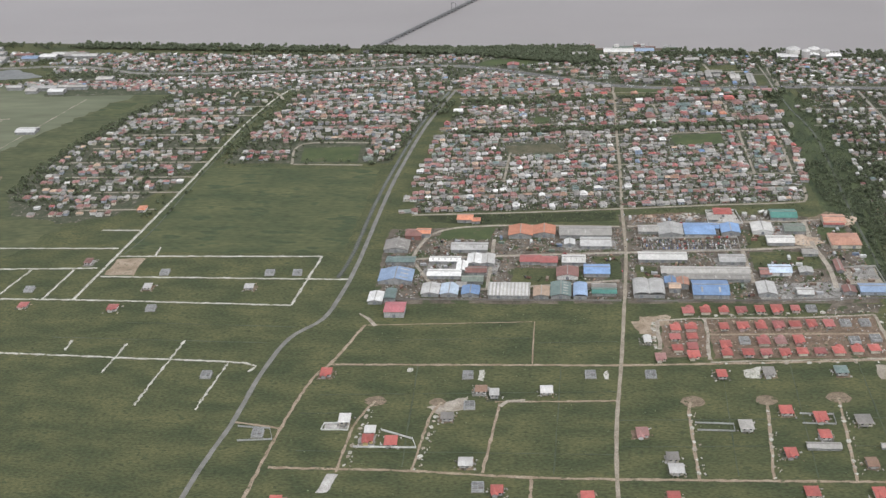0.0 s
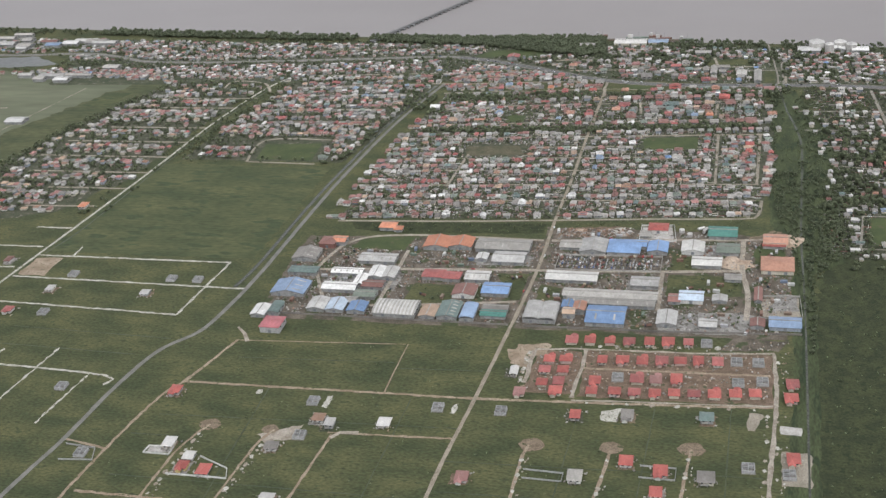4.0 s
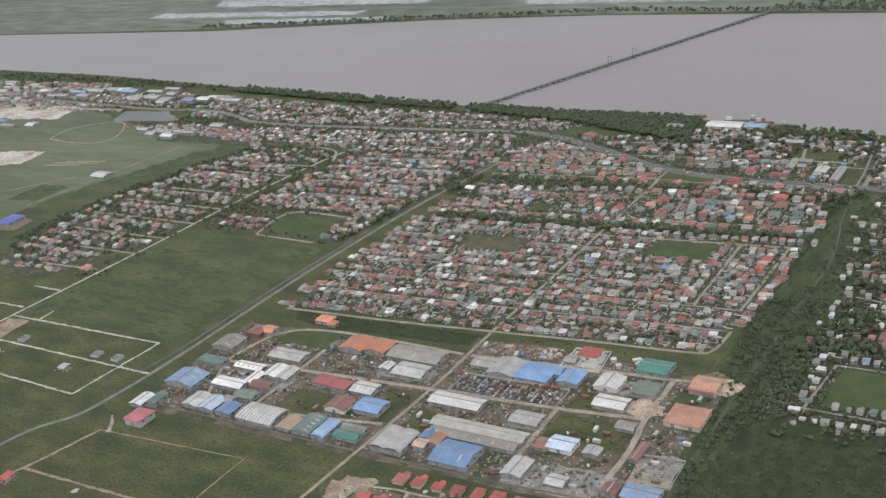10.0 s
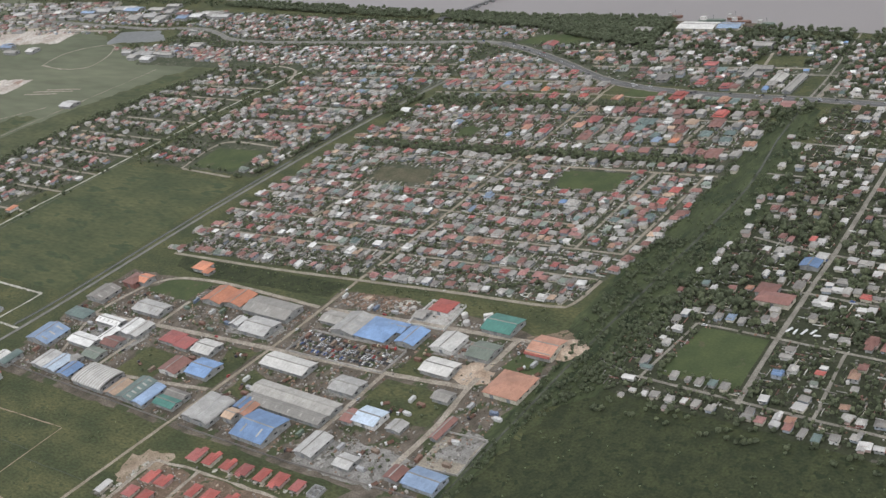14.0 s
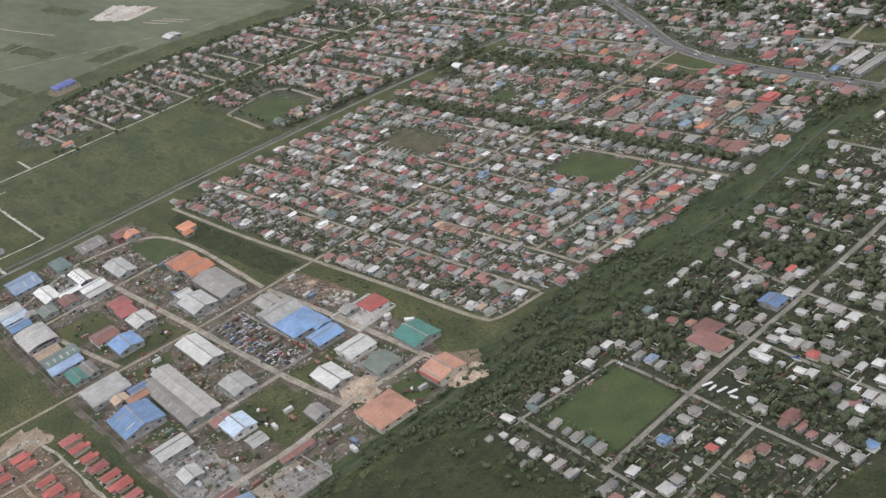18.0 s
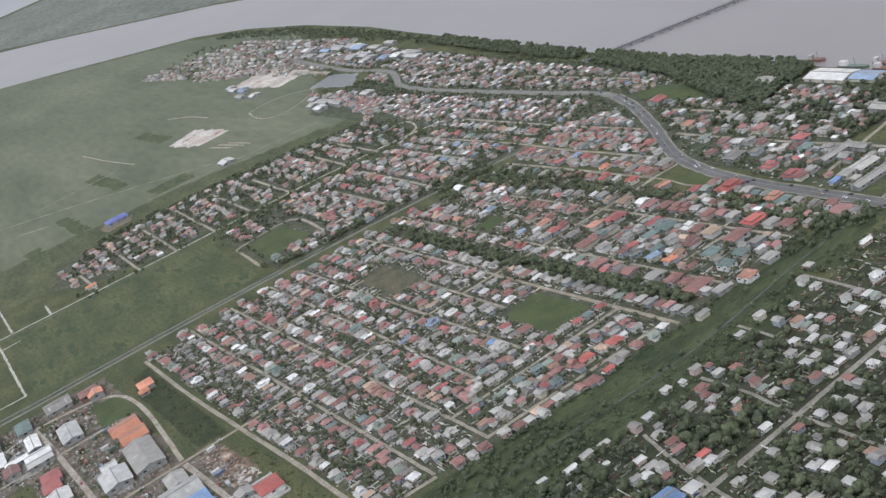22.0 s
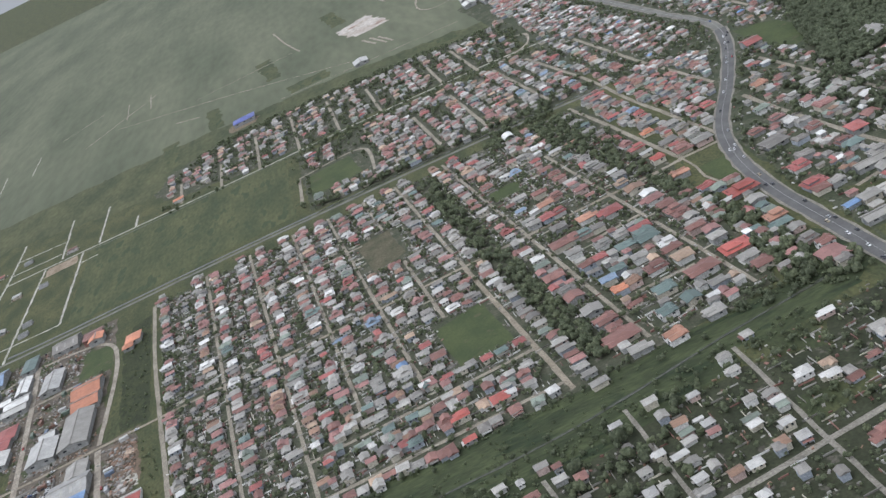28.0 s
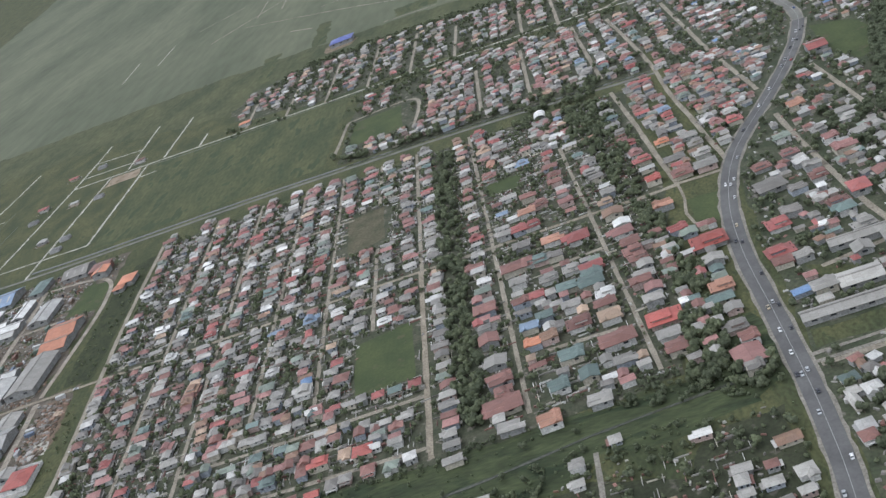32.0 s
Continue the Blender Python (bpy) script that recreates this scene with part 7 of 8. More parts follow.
# ---- vehicles, containers, tanks and yard clutter ----
rng = random.Random(41)
CAR_PAINT = [surf("car_paint_" + nm, tuple(v * 0.9 for v in c), c, 1, rough=0.3) for nm, c in (("white", (0.7, 0.7, 0.7)), ("silver", (0.42, 0.43, 0.44)), ("dark", (0.06, 0.06, 0.07)), ("red", (0.4, 0.05, 0.05)), ("blue", (0.08, 0.14, 0.35)), ("sand", (0.45, 0.38, 0.27)))]
bm = bmesh.new()
prof = [(-0.85, 0.14), (0.85, 0.14), (0.87, 0.3), (0.5, 0.38), (-0.8, 0.4), (-0.87, 0.32)]
va, vb = ([bm.verts.new((u, e, w)) for u, w in prof] for e in (-0.34, 0.34))
for i in range(6):
    bm.faces.new((va[i], va[(i + 1) % 6], vb[(i + 1) % 6], vb[i]))
bm.faces.new(va[::-1]), bm.faces.new(vb)
CAR_BODY = [mesh_of("body", bm.copy(), m) for m in CAR_PAINT]
bm.free()
bm = bmesh.new()
va = [bm.verts.new(p) for p in ((-0.65, -0.31, 0.39), (0.42, -0.31, 0.36), (0.42, 0.31, 0.36), (-0.65, 0.31, 0.39))]
vb = [bm.verts.new(p) for p in ((-0.5, -0.26, 0.58), (0.16, -0.26, 0.58), (0.16, 0.26, 0.58), (-0.5, 0.26, 0.58))]
for i in range(4):
    bm.faces.new((va[i], va[(i + 1) % 4], vb[(i + 1) % 4], vb[i]))
bm.faces.new(vb)
CABIN = mesh_of("cabin", bm, GLASS)
bm = bmesh.new()
bmesh.ops.create_cone(bm, cap_ends=True, segments=10, radius1=0.14, radius2=0.14, depth=0.1, matrix=Matrix.Rotation(math.pi / 2, 4, "X"))
WHEEL = mesh_of("wheel", bm, RUBBER)
bm = bmesh.new()
block(bm, -0.48, 0.14, -0.25, 0.25, 0.582, 0.61)
CAR_ROOF = [mesh_of("roof_panel", bm.copy(), m) for m in CAR_PAINT]
bm.free()


def car(x, y, turn, z=0.12, label="small car on the highway", group="cars on the highway", size=1.0, shares=(6, 8, 7, 1, 1, 2)):
    k = rng.choices(range(6), shares)[0]
    ob = thing("car", x, y, turn, z, label, "car", group)
    ob.scale = (size, size, size)
    share("body", CAR_BODY[k], ob)
    share("cabin", CABIN, ob)
    share("roof_panel", CAR_ROOF[k], ob)
    for u in (-0.55, 0.52):
        for e in (-0.33, 0.33):
            share("wheel", WHEEL, ob, pose(u, e, 0.14))


line = smooth_line(HIGHWAY, 1.0)
for i in range(60, len(line) - 180, 9):
    p, d = line[i], line[i + 1] - line[i - 1]
    d = d / np.linalg.norm(d)
    for lane, way in ((1.6, 180), (0.7, 180), (-0.7, 0), (-1.6, 0)):
        if -130 < p[0] < 165 and rng.random() < 0.26:
            q = p + np.array([-d[1], d[0]]) * lane + d * rng.uniform(-3, 3)
            car(q[0], q[1], math.degrees(math.atan2(d[1], d[0])) + way, 0.19)
for x, y, t in ((-2.5, -20, 90), (1.2, 14, 90), (0.8, 44, 88), (1.6, 80, 90), (30, 34.5, 4), (58.4, -12, 90), (171.5, 118, 92), (168, 143, 94), (166, 160, 95), (150, 67.4, 2), (190, 95.3, 0), (92.5, 22, 88), (-30, -2, 4), (-64, -24, 90)):
    car(x, y, t, 0.11, "small car on a pale road", "cars on the local roads")

# rows of parked cars in the walled vehicle yard
row_cars = 0
for r, (y0, way) in enumerate(((2.7, 90), (4.6, 270), (7.4, 90), (9.2, 270), (12.0, 90), (13.8, 270))):
    for c in range(34):
        x = 9.3 + c * 1.36 + rng.uniform(-0.12, 0.12)
        y = y0 + 0.03 * (x - 9) + rng.uniform(-0.12, 0.12)
        if x > 55.2 or rng.random() < 0.16 or not is_free(x, y, 0.2, 0.2) or row_cars >= 130:
            continue
        car(x, y, way + rng.uniform(-7, 7), 0.05, "parked car in a walled vehicle yard", "cars of the vehicle yard", 0.95, (4, 7, 9, 1, 1, 1))
        row_cars += 1

CONTAINER = [surf("container_" + nm, tuple(v * 0.75 for v in c), c, 1.2, rough=0.6) for nm, c in (("blue", (0.17, 0.21, 0.28)), ("rust", (0.22, 0.13, 0.10)), ("grey", (0.4, 0.4, 0.4)), ("brown", (0.24, 0.18, 0.14)), ("white", (0.56, 0.56, 0.54)), ("green", (0.16, 0.2, 0.16)))]
bm = bmesh.new()
side = [(-1.5, -0.6)] + [(-1.42 + i * 0.21 + u, w) for i in range(14) for u, w in ((0, -0.6), (0, -0.63), (0.1, -0.63), (0.1, -0.6))] + [(1.5, -0.6)]
rings = [[bm.verts.new((u, w, z)) for u, w in side + [(-u, -w) for u, w in side]] for z in (0.05, 1.25)]
for i in range(len(rings[0])):
    j = (i + 1) % len(rings[0])
    bm.faces.new((rings[0][i], rings[0][j], rings[1][j], rings[1][i]))
bm.faces.new(rings[1]), bm.faces.new(rings[0][::-1])
BOXES = [mesh_of("box_body", bm.copy(), m) for m in CONTAINER]
bm.free()
bm = bmesh.new()
block(bm, 1.5, 1.53, -0.55, -0.02, 0.1, 1.2)
BOX_DOOR = [mesh_of("box_door", bm.copy(), m) for m in CONTAINER]
bm.free()


def container(x, y, turn):
    k = rng.randrange(6)
    ob = thing("shipping_container", x, y, turn, 0.05, "steel shipping container in an industrial yard", "container", "containers of the estate")
    share("box_body", BOXES[k], ob)
    share("box_door", BOX_DOOR[k], ob)
    share("box_door", BOX_DOOR[k], ob, pose(0, 0.57, 0))
    claim(x, y, 0.8, 0.8)


ESTATE = [(-116, -50), (112, -45), (114, 34), (96, 40), (60, 44), (-2, 42), (-2, 28), (-118, 24)]
for x, y in scatter(ESTATE, 40, rng, 1.5, None):
    if is_free(x, y, 1.2, 1.2, paved):
        container(x, y, rng.choice((2, 92)) + rng.uniform(-6, 6))
bm = bmesh.new()
block(bm, -1.6, 0.7, -0.5, 0.5, 0.35, 0.5)
for s in (-0.5, 0.44):
    block(bm, -1.6, 0.7, s, s + 0.06, 0.5, 0.95)
BED = mesh_of("bed", bm, CONTAINER[1])
bm = bmesh.new()
block(bm, 0.78, 1.45, -0.48, 0.48, 0.25, 1.15)
CABS = [mesh_of("cab", bm.copy(), m) for m in CAR_PAINT]
bm.free()
bm = bmesh.new()
block(bm, 1.452, 1.47, -0.42, 0.42, 0.7, 1.05)
SHIELD = mesh_of("windscreen", bm, GLASS)
for x, y in scatter(ESTATE, 34, rng, 1.2, None):
    if is_free(x, y, 0.5, 0.5):
        ob = thing("truck", x, y, rng.uniform(0, 360), 0.05, "small open-bed truck parked in a yard", "truck", "trucks of the estate")
        share("bed", BED, ob), share("cab", CABS[rng.choice((0, 0, 1, 2, 5))], ob), share("windscreen", SHIELD, ob)
        for u in (-1.1, 1.1):
            for e in (-0.48, 0.48):
                w = share("wheel", WHEEL, ob, pose(u, e, 0.2))
                w.scale = (1.5, 1.6, 1.5)
        claim(x, y, 0.7, 0.7)


def tank(x, y, r, length, upright=True):
    ob = thing("storage_tank", x, y, rng.uniform(0, 90), 0.05, "white steel storage tank in a yard", "tank", "white storage tanks")
    bm = bmesh.new()
    m = Matrix.Translation((0, 0, length / 2)) if upright else Matrix.Translation((0, 0, r + 0.3)) @ Matrix.Rotation(math.pi / 2, 4, "Y")
    bmesh.ops.create_cone(bm, cap_ends=True, segments=20, radius1=r, radius2=r, depth=length, matrix=m)
    part("shell", bm, ROOF["white"], ob)
    if upright:
        bm = bmesh.new()
        bmesh.ops.create_cone(bm, cap_ends=True, segments=20, radius1=r + 0.05, radius2=0.1, depth=r * 0.4, matrix=Matrix.Translation((0, 0, length + r * 0.2)))
        part("cap", bm, ROOF["white"], ob)
    else:
        bm = bmesh.new()
        for u in (-length * 0.3, length * 0.3):
            block(bm, u - 0.1, u + 0.1, -r, r, 0, 0.5)
        part("cradle", bm, STEEL, ob)


for q in ((63, 44, 1.3, 1.6, True), (67, 40, 1.3, 1.6, True), (74, 45, 0.8, 4.5, False), (72, 47, 0.7, 3.5, False), (132, 316, 5, 6, True), (147, 319, 4, 5, True), (154, 314, 3.5, 5, True), (140, 311, 3, 6, True)):
    tank(*q)


def heap(name, x, y, r, h, material, label, category, seed):
    """A loose heap with an uneven foot."""
    q = random.Random(seed)
    bm = bmesh.new()
    top = bm.verts.new((0, 0, h))
    rings = []
    for k, (f, z) in enumerate(((0.45, 0.72), (0.8, 0.28), (1.05, 0.0))):
        rings.append([bm.verts.new((r * f * q.uniform(0.8, 1.2) * math.cos(a * 0.5236), r * f * q.uniform(0.8, 1.2) * math.sin(a * 0.5236), h * z * q.uniform(0.8, 1.1))) for a in range(12)])
    for i in range(12):
        j = (i + 1) % 12
        bm.faces.new((top, rings[0][i], rings[0][j]))
        for a, b in zip(rings, rings[1:]):
            bm.faces.new((a[i], b[i], b[j], a[j]))
    ob = part(name, bm, material, None)
    ob.matrix_basis = pose(x, y, 0.05)
    return tagged(ob, label, category)


for n, (x, y, r, h) in enumerate(((87, 18, 3.6, 1.2), (91, 16, 2.6, 0.8), (84, 15, 2.4, 0.7), (113, 37, 4.5, 1.8), (116, 40, 3.6, 1.4), (112, 43, 2.6, 0.9), (14, 42, 2.0, 0.6))):
    heap("sand_mound", x, y, r, h, SAND, "loose tan heap of sand", "sand heap", n)
for n, (x, y) in enumerate(((35, 41), (38, 42.5))):
    heap("stone_mound", x, y, 1.8, 0.6, CRUSH, "pale heap of crushed stone", "stone heap", 50 + n)


def stacks(name, polys, n, label, mats, low, high):
    """Loose goods past counting: boards, crates, scrap and blocks lying about."""
    v, f, m = [], [], []
    for poly in polys:
        for x, y in scatter(poly, n, rng, 0.0):
            if not is_free(x, y, 0.3, 0.3, paved):
                continue
            a, w, d, h = rng.uniform(0, 3.14), rng.uniform(low, high), rng.uniform(low * 0.5, high * 0.6), rng.uniform(0.15, 0.55)
            c, s, k = math.cos(a), math.sin(a), len(v)
            for z in (0.05, h):
                g = 1.0 if z < 0.1 else rng.uniform(0.6, 1.0)
                for u, q in ((-1, -1), (1, -1), (1, 1), (-1, 1)):
                    v.append((x + c * u * w / 2 * g - s * q * d / 2 * g, y + s * u * w / 2 * g + c * q * d / 2 * g, z))
            f += [[k + i for i in t] for t in ((4, 5, 6, 7), (0, 1, 5, 4), (1, 2, 6, 5), (2, 3, 7, 6), (3, 0, 4, 7))]
            m += [rng.randrange(len(mats))] * 5
    me = bpy.data.meshes.new(name)
    me.from_pydata(v, [], f)
    for mm in mats:
        me.materials.append(mm)
    me.polygons.foreach_set("material_index", m)
    return tagged(new(name, me), label, "yard goods", kind="stuff")


for q in ([60, 6, 72, 20], [97, 15, 112, 28], [-56, -40, -34, -18], [-16, -28, -3, -4], [60, -18, 92, 2], [4, -28, 14, -14]):
    claim((q[0] + q[2]) / 2, (q[1] + q[3]) / 2, (q[2] - q[0]) / 2, (q[3] - q[1]) / 2)
GOODS = [CRUSH, ROOF["brown"], ROOF["slate"], ROOF["pale"], ROOF["zinc"], ROOF["brown"], ROOF["slate"], ROOF["zinc"], ROOF["slate"], BARK]
stacks("yard_goods", [ESTATE], 2200, "scattered scrap, boards and machine parts in yards", GOODS, 0.35, 1.3)
stacks("lumber_yard_goods", [[(6, 34), (40, 37), (40, 46), (6, 44)]], 240, "sawn lumber and logs stacked in a yard", [ROOF["brown"], ROOF["brown"], BARK, ROOF["zinc"], ROOF["slate"], BARK], 0.6, 2.2)
stacks("scrap_vehicles", [[(8, 1.6), (56, 4), (56, 17), (8, 15)]], 18, "rows of scrapped vehicles and parts", [CAR_PAINT[1], CAR_PAINT[2], ROOF["slate"], ROOF["slate"], ROOF["brown"], ROOF["pale"]], 0.5, 1.2)
stacks("new_estate_goods", [[(10, -96), (112, -90), (112, -50), (10, -66)]], 420, "building sand, blocks and boards round new houses", [CRUSH, SAND, DIRT_ROAD, ROOF["slate"], ROOF["pale"]], 0.3, 1.1)
stacks("garden_goods", [[(-110, 46), (0, 53), (99, 62), (98, 226), (0, 232), (-100, 228)]], 3200, "sheds, cars and stores in house gardens", [ROOF["zinc"], ROOF["pale"], ROOF["rust"], ROOF["slate"], CRUSH, ROOF["white"]], 0.4, 1.2)
stacks("eastern_garden_goods", [[(124, 28), (230, 28), (230, 240), (118, 240), (138, 150)]], 1300, "sheds, wrecks and boards between leafy gardens", [ROOF["zinc"], ROOF["slate"], ROOF["pale"], ROOF["rust"], ROOF["brown"]], 0.4, 1.2)
def garden_walls(name, poly, n, turn, label):
    """Low lot walls and fences past counting, square to the streets."""
    v, f, m = [], [], []
    mats = [CRUSH, ROOF["zinc"], WALL[1], ROOF["slate"], WALL[0], ROOF["rust"]]
    for x, y in scatter(poly, n, rng, 0.35):
        a, k = radians(turn + rng.choice((0, 90)) + rng.uniform(-2, 2)), len(v)
        c, s, w, d = math.cos(a), math.sin(a), rng.uniform(0.9, 2.0), 0.07
        for z in (0.04, rng.uniform(0.3, 0.5)):
            for u, q in ((-w, -d), (w, -d), (w, d), (-w, d)):
                v.append((x + c * u - s * q, y + s * u + c * q, z))
        f += [[k + i for i in t] for t in ((4, 5, 6, 7), (0, 1, 5, 4), (1, 2, 6, 5), (2, 3, 7, 6), (3, 0, 4, 7))]
        m += [rng.choice((0, 0, 1, 2, 3, 4, 5))] * 5
    me = bpy.data.meshes.new(name)
    me.from_pydata(v, [], f)
    for mm in mats:
        me.materials.append(mm)
    me.polygons.foreach_set("material_index", m)
    return tagged(new(name, me), label, "garden walls", kind="stuff")


garden_walls("garden_walls", [(-110, 50), (0, 56), (99, 64), (98, 226), (0, 232), (-100, 226)], 2600, 4.3, "low block walls and sheet fences between house lots")
garden_walls("garden_walls", [(128, 28), (228, 28), (228, 238), (124, 238), (140, 150)], 900, 1, "low block walls and fences between leafy gardens")
stacks("riverside_goods", [[(-400, 262), (-214, 250), (100, 252), (240, 248), (240, 310), (-300, 334)]], 1600, "small sheds between riverside houses", [ROOF["zinc"], ROOF["pale"], ROOF["white"], ROOF["rust"], ROOF["slate"]], 0.6, 1.6)


# ---- estate walls, and the ships at the wharf ----
def fence(pts, h, label, material=None):
    ob = thing("yard_wall", 0, 0, 0, 0.05, label, "wall", "walls round the yards")
    for (ax, ay), (bx, by) in zip(pts, pts[1:]):
        n = max(1, int(math.hypot(bx - ax, by - ay) / 6))
        for i in range(n):
            x0, y0, x1, y1 = ax + (bx - ax) * i / n, ay + (by - ay) * i / n, ax + (bx - ax) * (i + 1) / n, ay + (by - ay) * (i + 1) / n
            L = math.hypot(x1 - x0, y1 - y0)
            bm = bmesh.new()
            block(bm, 0.1, L, -0.06, 0.06, 0, h)
            block(bm, 0, 0.16, -0.1, 0.1, 0, h + 0.15)
            p = part("panel", bm, material or CRUSH, ob)
            p.matrix_basis = pose(x0, y0, 0, 0, 0, math.degrees(math.atan2(y1 - y0, x1 - x0)))


fence([(8, 1.2), (56, 3.2), (56, 17.5), (8, 15.8), (8, 1.2)], 0.9, "low pale wall round the vehicle yard")
fence([(-118, -50.5), (-60, -50), (-4, -49.5)], 0.9, "dark weathered back fence of the industrial estate", ROOF["slate"])
fence([(3, -49.5), (60, -48), (117, -44)], 0.9, "dark weathered back fence of the industrial estate", ROOF["slate"])
fence([(43.5, 32.6), (61, 33.6), (59, 50), (43.5, 49), (43.5, 32.6)], 0.9, "white wall round a concrete yard", WALL[1])
fence([(99.6, -32.5), (117.5, -30.5), (116.5, -13), (99.6, -14.5)], 0.8, "pale wall of a concrete yard")


def ship(x, y, turn, L):
    ob = thing("river_ship", x, y, turn, 0.06, "small cargo ship moored at the wharf", "ship", "ships at the wharf")
    bm = bmesh.new()
    prof = [(-L / 2, -1.2), (L * 0.35, -1.2), (L / 2, 0), (L * 0.35, 1.2), (-L / 2, 1.2)]
    va, vb = [bm.verts.new((u * 0.95, w * 0.85, -0.2)) for u, w in prof], [bm.verts.new((u, w, 1.3)) for u, w in prof]
    for i in range(5):
        bm.faces.new((va[i], va[(i + 1) % 5], vb[(i + 1) % 5], vb[i]))
    bm.faces.new(vb)
    part("hull", bm, CONTAINER[rng.choice((0, 1, 5))], ob)
    bm = bmesh.new()
    block(bm, -L * 0.42, -L * 0.2, -0.9, 0.9, 1.3, 3.2)
    part("bridge_house", bm, ROOF["white"], ob)
    bm = bmesh.new()
    block(bm, L * 0.05, L * 0.05 + 0.15, -0.08, 0.08, 1.3, 4.6)
    part("mast", bm, STEEL, ob)


for q in ((12, 341, 4, 16), (30, 340, 2, 12), (-14, 346, 8, 9), (46, 337, 5, 10), (24, 345, 3, 9)):
    ship(*q)
ob = thing("wharf", 18, 337, -2, 0, "timber wharf deck along the river", "wharf")
bm = bmesh.new()
block(bm, -26, 26, -2, 2, 0.4, 0.7)
part("deck", bm, BARK, ob)
bm = bmesh.new()
block(bm, -0.15, 0.15, -0.15, 0.15, -0.3, 0.4)
me = mesh_of("pile", bm, BARK)
for i in range(18):
    share("pile", me, ob, pose(-25.5 + i * 3, 1.8, 0))


# bare trodden ground round the lone houses
for n, (x, y, r, ki) in enumerate(LONE):
    if n % 5 != 4 and y < 0:
        w, d, u = rng.uniform(2.4, 3.4), rng.uniform(2.8, 4.4), rng.uniform(-0.8, 0.8)
        patch("bare_plot", [(x + u - w, y - d), (x + u + w, y - d + 0.3), (x + u + w * 0.95, y + d * 0.8), (x + u - w, y + d * 0.75)], 0.05, (ESTATE_SOIL, YARD_SLAB, YARD, TURNED_SOIL)[n % 4], 0.4, 1.2)
stacks("plot_goods", [[(x - 4, y - 4), (x + 4, y - 4), (x + 4, y + 4), (x - 4, y + 4)] for x, y, r, ki in LONE if y < 0], 9, "building sand, blocks and boards beside lone houses", [CRUSH, ROOF["slate"], ROOF["pale"], DIRT_ROAD], 0.3, 1.2)

# crushed stone tipped beside the lanes, and walls round some plots
VERGES = [[(108.2, -169.2), (110, -169.2), (111.3, -63.2), (108.8, -63.2)], [(101.4, -169.2), (102.4, -169.2), (104.2, -99.2), (103, -99.2)], [(32.8, -61.9), (105, -56.9), (105, -55.8), (32.9, -60.8)], [(8, -69.2), (9.4, -69.2), (9.4, -91.2), (8, -91.2)], [(33.8, -101.8), (102.8, -97.2), (102.8, -98.4), (33.8, -103)]]
VERGES += [[(20.1, -178.2), (21.1, -178.2), (21.1, -137.2), (20.1, -137.2)], [(46.8, -178.2), (48, -178.2), (51.4, -131.2), (50.6, -131.2)], [(75.4, -178.2), (76.4, -178.2), (79.4, -129.2), (78.4, -129.2)], [(-109.8, -179.2), (-108.6, -179.2), (-104.7, -139.2), (-105.8, -139.2)], [(-83.2, -179.2), (-81.8, -179.2), (-77.2, -141.2), (-78.4, -141.2)]]
stacks("tipped_stone", VERGES, 16, "white crushed stone tipped beside the lanes", [CRUSH, WHITE_ROAD, PALE_LANE, PALE_LANE], 0.3, 1.0)
for n, q in enumerate(VERGES):
    for k in range(9):
        u = (k + rng.uniform(0.1, 0.9)) / 9
        shift = 0.9 if n in (1, 3) else 0 if n in (2, 4) else -1.2
        x, y, r = shift + q[0][0] * (1 - u) + q[3 if n in (0, 1, 3, 5, 6, 7, 8, 9) else 1][0] * u, q[0][1] * (1 - u) + q[2][1] * u, rng.uniform(0.5, 1.2)
        patch("stone_spill", [(x + r * math.cos(a * 0.9) * rng.uniform(0.6, 1.2), y + 1.25 * r * math.sin(a * 0.9) * rng.uniform(0.6, 1.2)) for a in range(7)], 0.1 + 0.004 * (k % 3), (WHITE_ROAD, PALE_LANE)[k % 2], 0.2, 1)
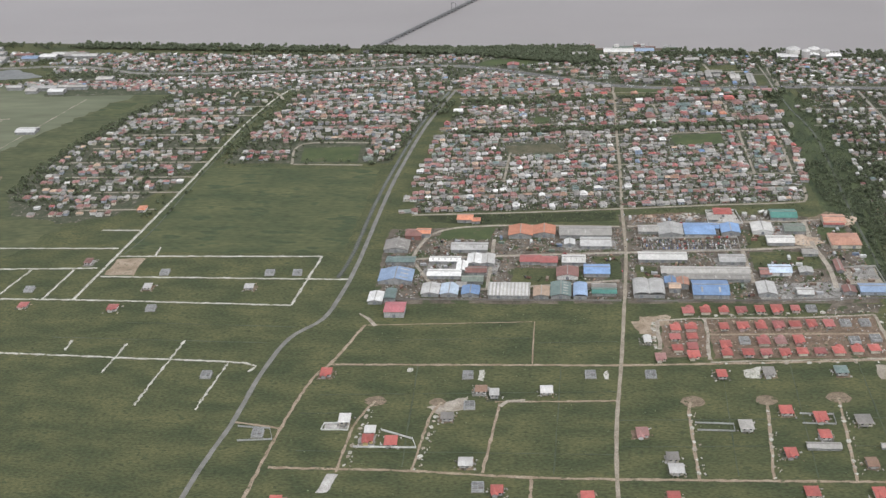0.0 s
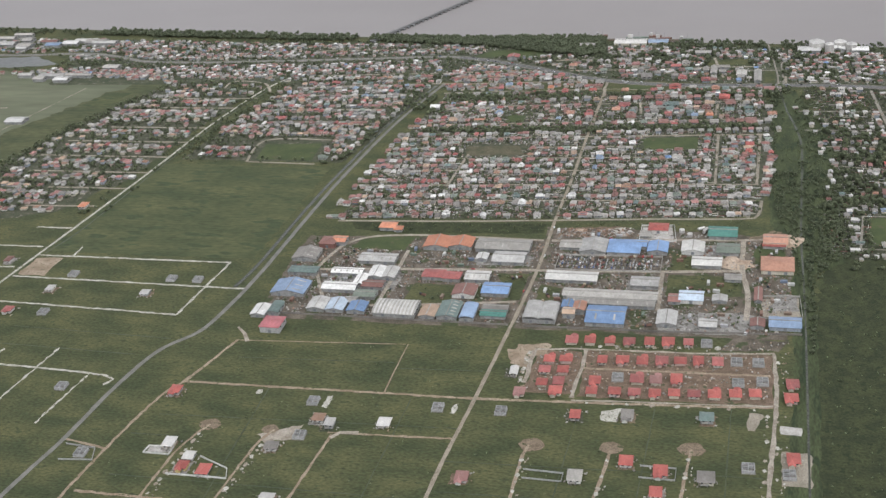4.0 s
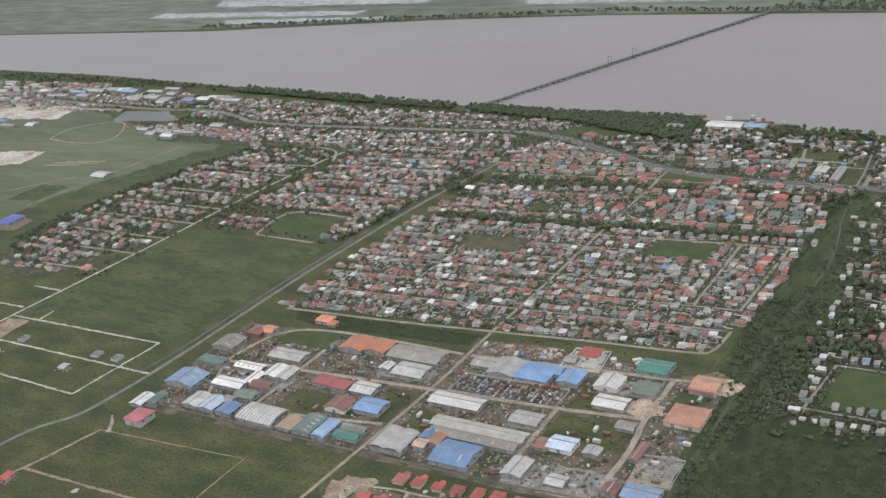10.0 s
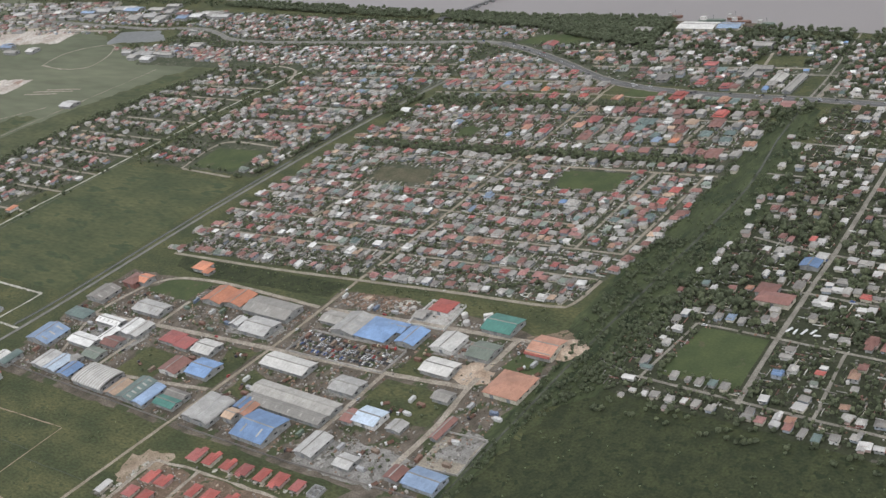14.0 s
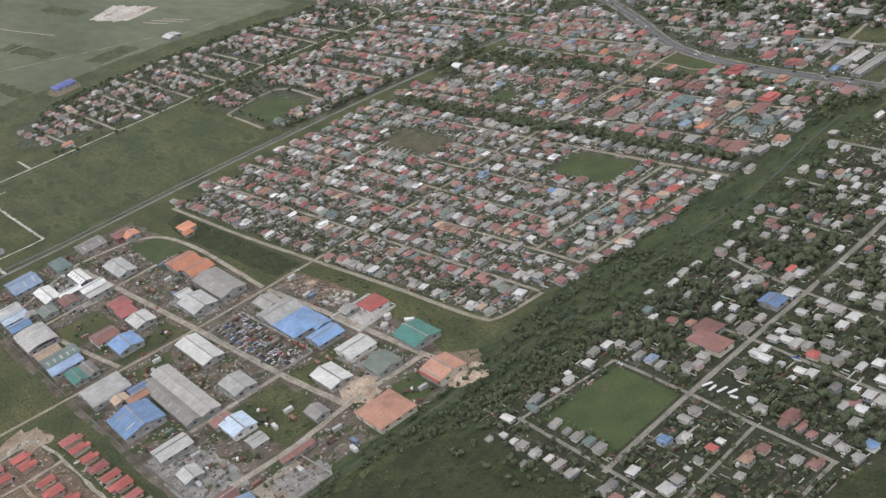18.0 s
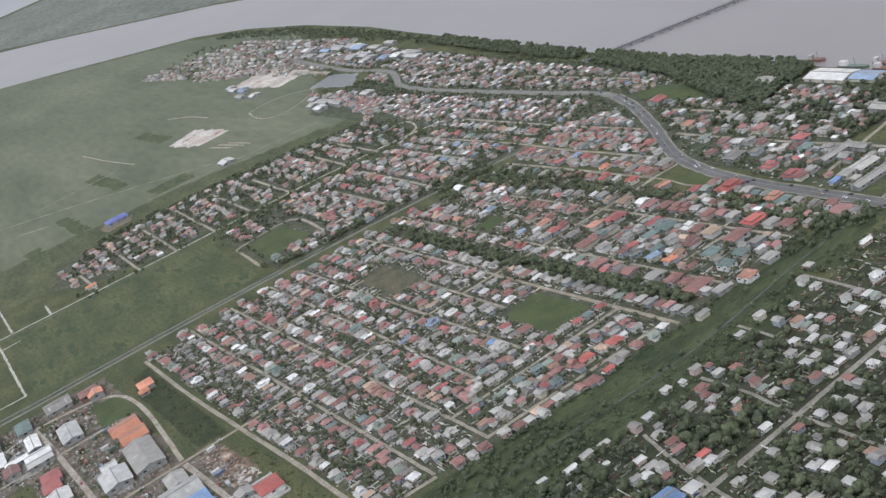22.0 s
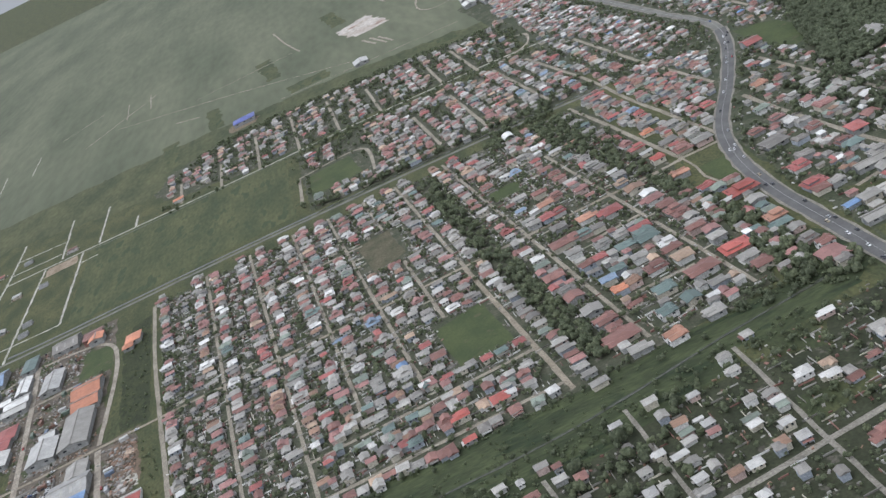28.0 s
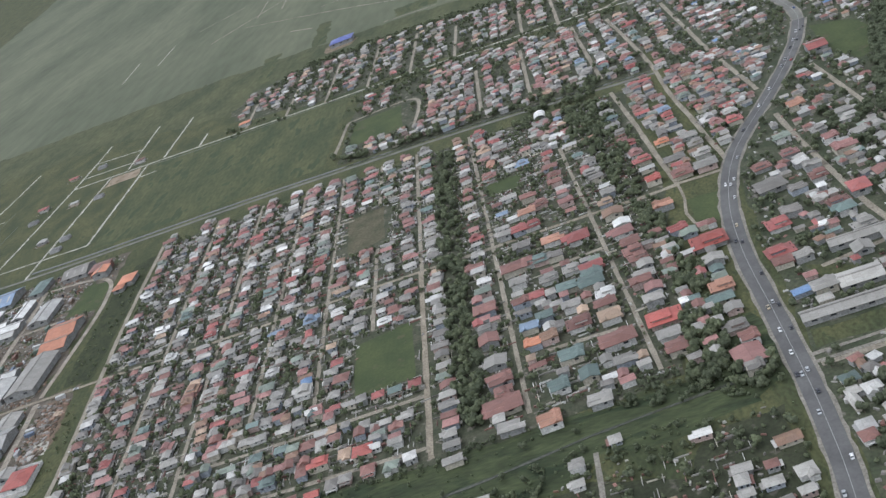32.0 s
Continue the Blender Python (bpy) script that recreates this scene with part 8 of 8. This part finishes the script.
for x, y, w, d in ((-63.8, -113.5, 1.3, 4.2), (-12.6, -111.6, 0.9, 3.2), (-94, -110.5, 1.2, 1.6)):
    patch("stone_spill", [(x - w, y - d), (x + w * 0.5, y - d * 1.1), (x + w, y - d * 0.2), (x + w * 0.8, y + d), (x - w * 0.9, y + d * 0.7)], 0.1, WHITE_ROAD, 0.3, 1)
fence([(-100.2, -154.2), (-87.2, -159.6), (-85.2, -165.2), (-109.2, -165.7)], 0.8, "pale wall round a plot with red bungalows", WALL[1])
fence([(-157, -154), (-144, -155), (-141.5, -162), (-155, -163.5)], 0.7, "low block wall round an unfinished house", WALL[2])
fence([(20.4, -144.8), (34.8, -145.2), (34.8, -149.8), (20.8, -149.6)], 0.7, "low block wall round a long plot", WALL[2])
fence([(-123.2, -150.8), (-113.2, -150), (-113.2, -154.7), (-123.7, -155), (-123.2, -150.8)], 0.7, "white wall round a small plot", WALL[1])
fence([(60.8, -137.2), (73.3, -137.2), (73.3, -143.7), (60.8, -143.7)], 0.7, "low block wall behind a red bungalow", WALL[2])


# white trailers parked side by side on the grass
def trailer(x, y, turn, long):
    ob = thing("trailer", x, y, turn, 0.05, "white flat trailer parked on grass beside a road", "trailer", "white trailers")
    bm = bmesh.new()
    block(bm, -long / 2, long / 2, -0.34, 0.34, 0.3, 0.62)
    part("deck", bm, CAR_PAINT[0], ob)
    bm = bmesh.new()
    block(bm, long / 2, long / 2 + 0.5, -0.06, 0.06, 0.34, 0.44)
    part("drawbar", bm, STEEL, ob)
    for u in (-long * 0.3, -long * 0.1):
        for e in (-0.36, 0.36):
            share("wheel", WHEEL, ob, pose(u, e, 0.15))


for q in ((177.6, 73.4, 68, 3.0), (179.9, 73.0, 88, 2.6), (182.6, 73.8, 75, 3.2), (185.4, 74.6, 70, 2.8), (187.2, 73.0, 10, 2.2)):
    trailer(*q)
for x, y, k in ((42, 16, 5), (50, 17, 3), (46, 16.6, 3)):
    ob = thing("truck", x, y, 6, 0.05, "old open-bed truck at the edge of a vehicle yard", "truck", "trucks of the estate")
    share("bed", BED, ob), share("cab", CABS[k], ob), share("windscreen", SHIELD, ob)
    for u in (-1.1, 1.1):
        for e in (-0.48, 0.48):
            share("wheel", WHEEL, ob, pose(u, e, 0.2)).scale = (1.5, 1.6, 1.5)
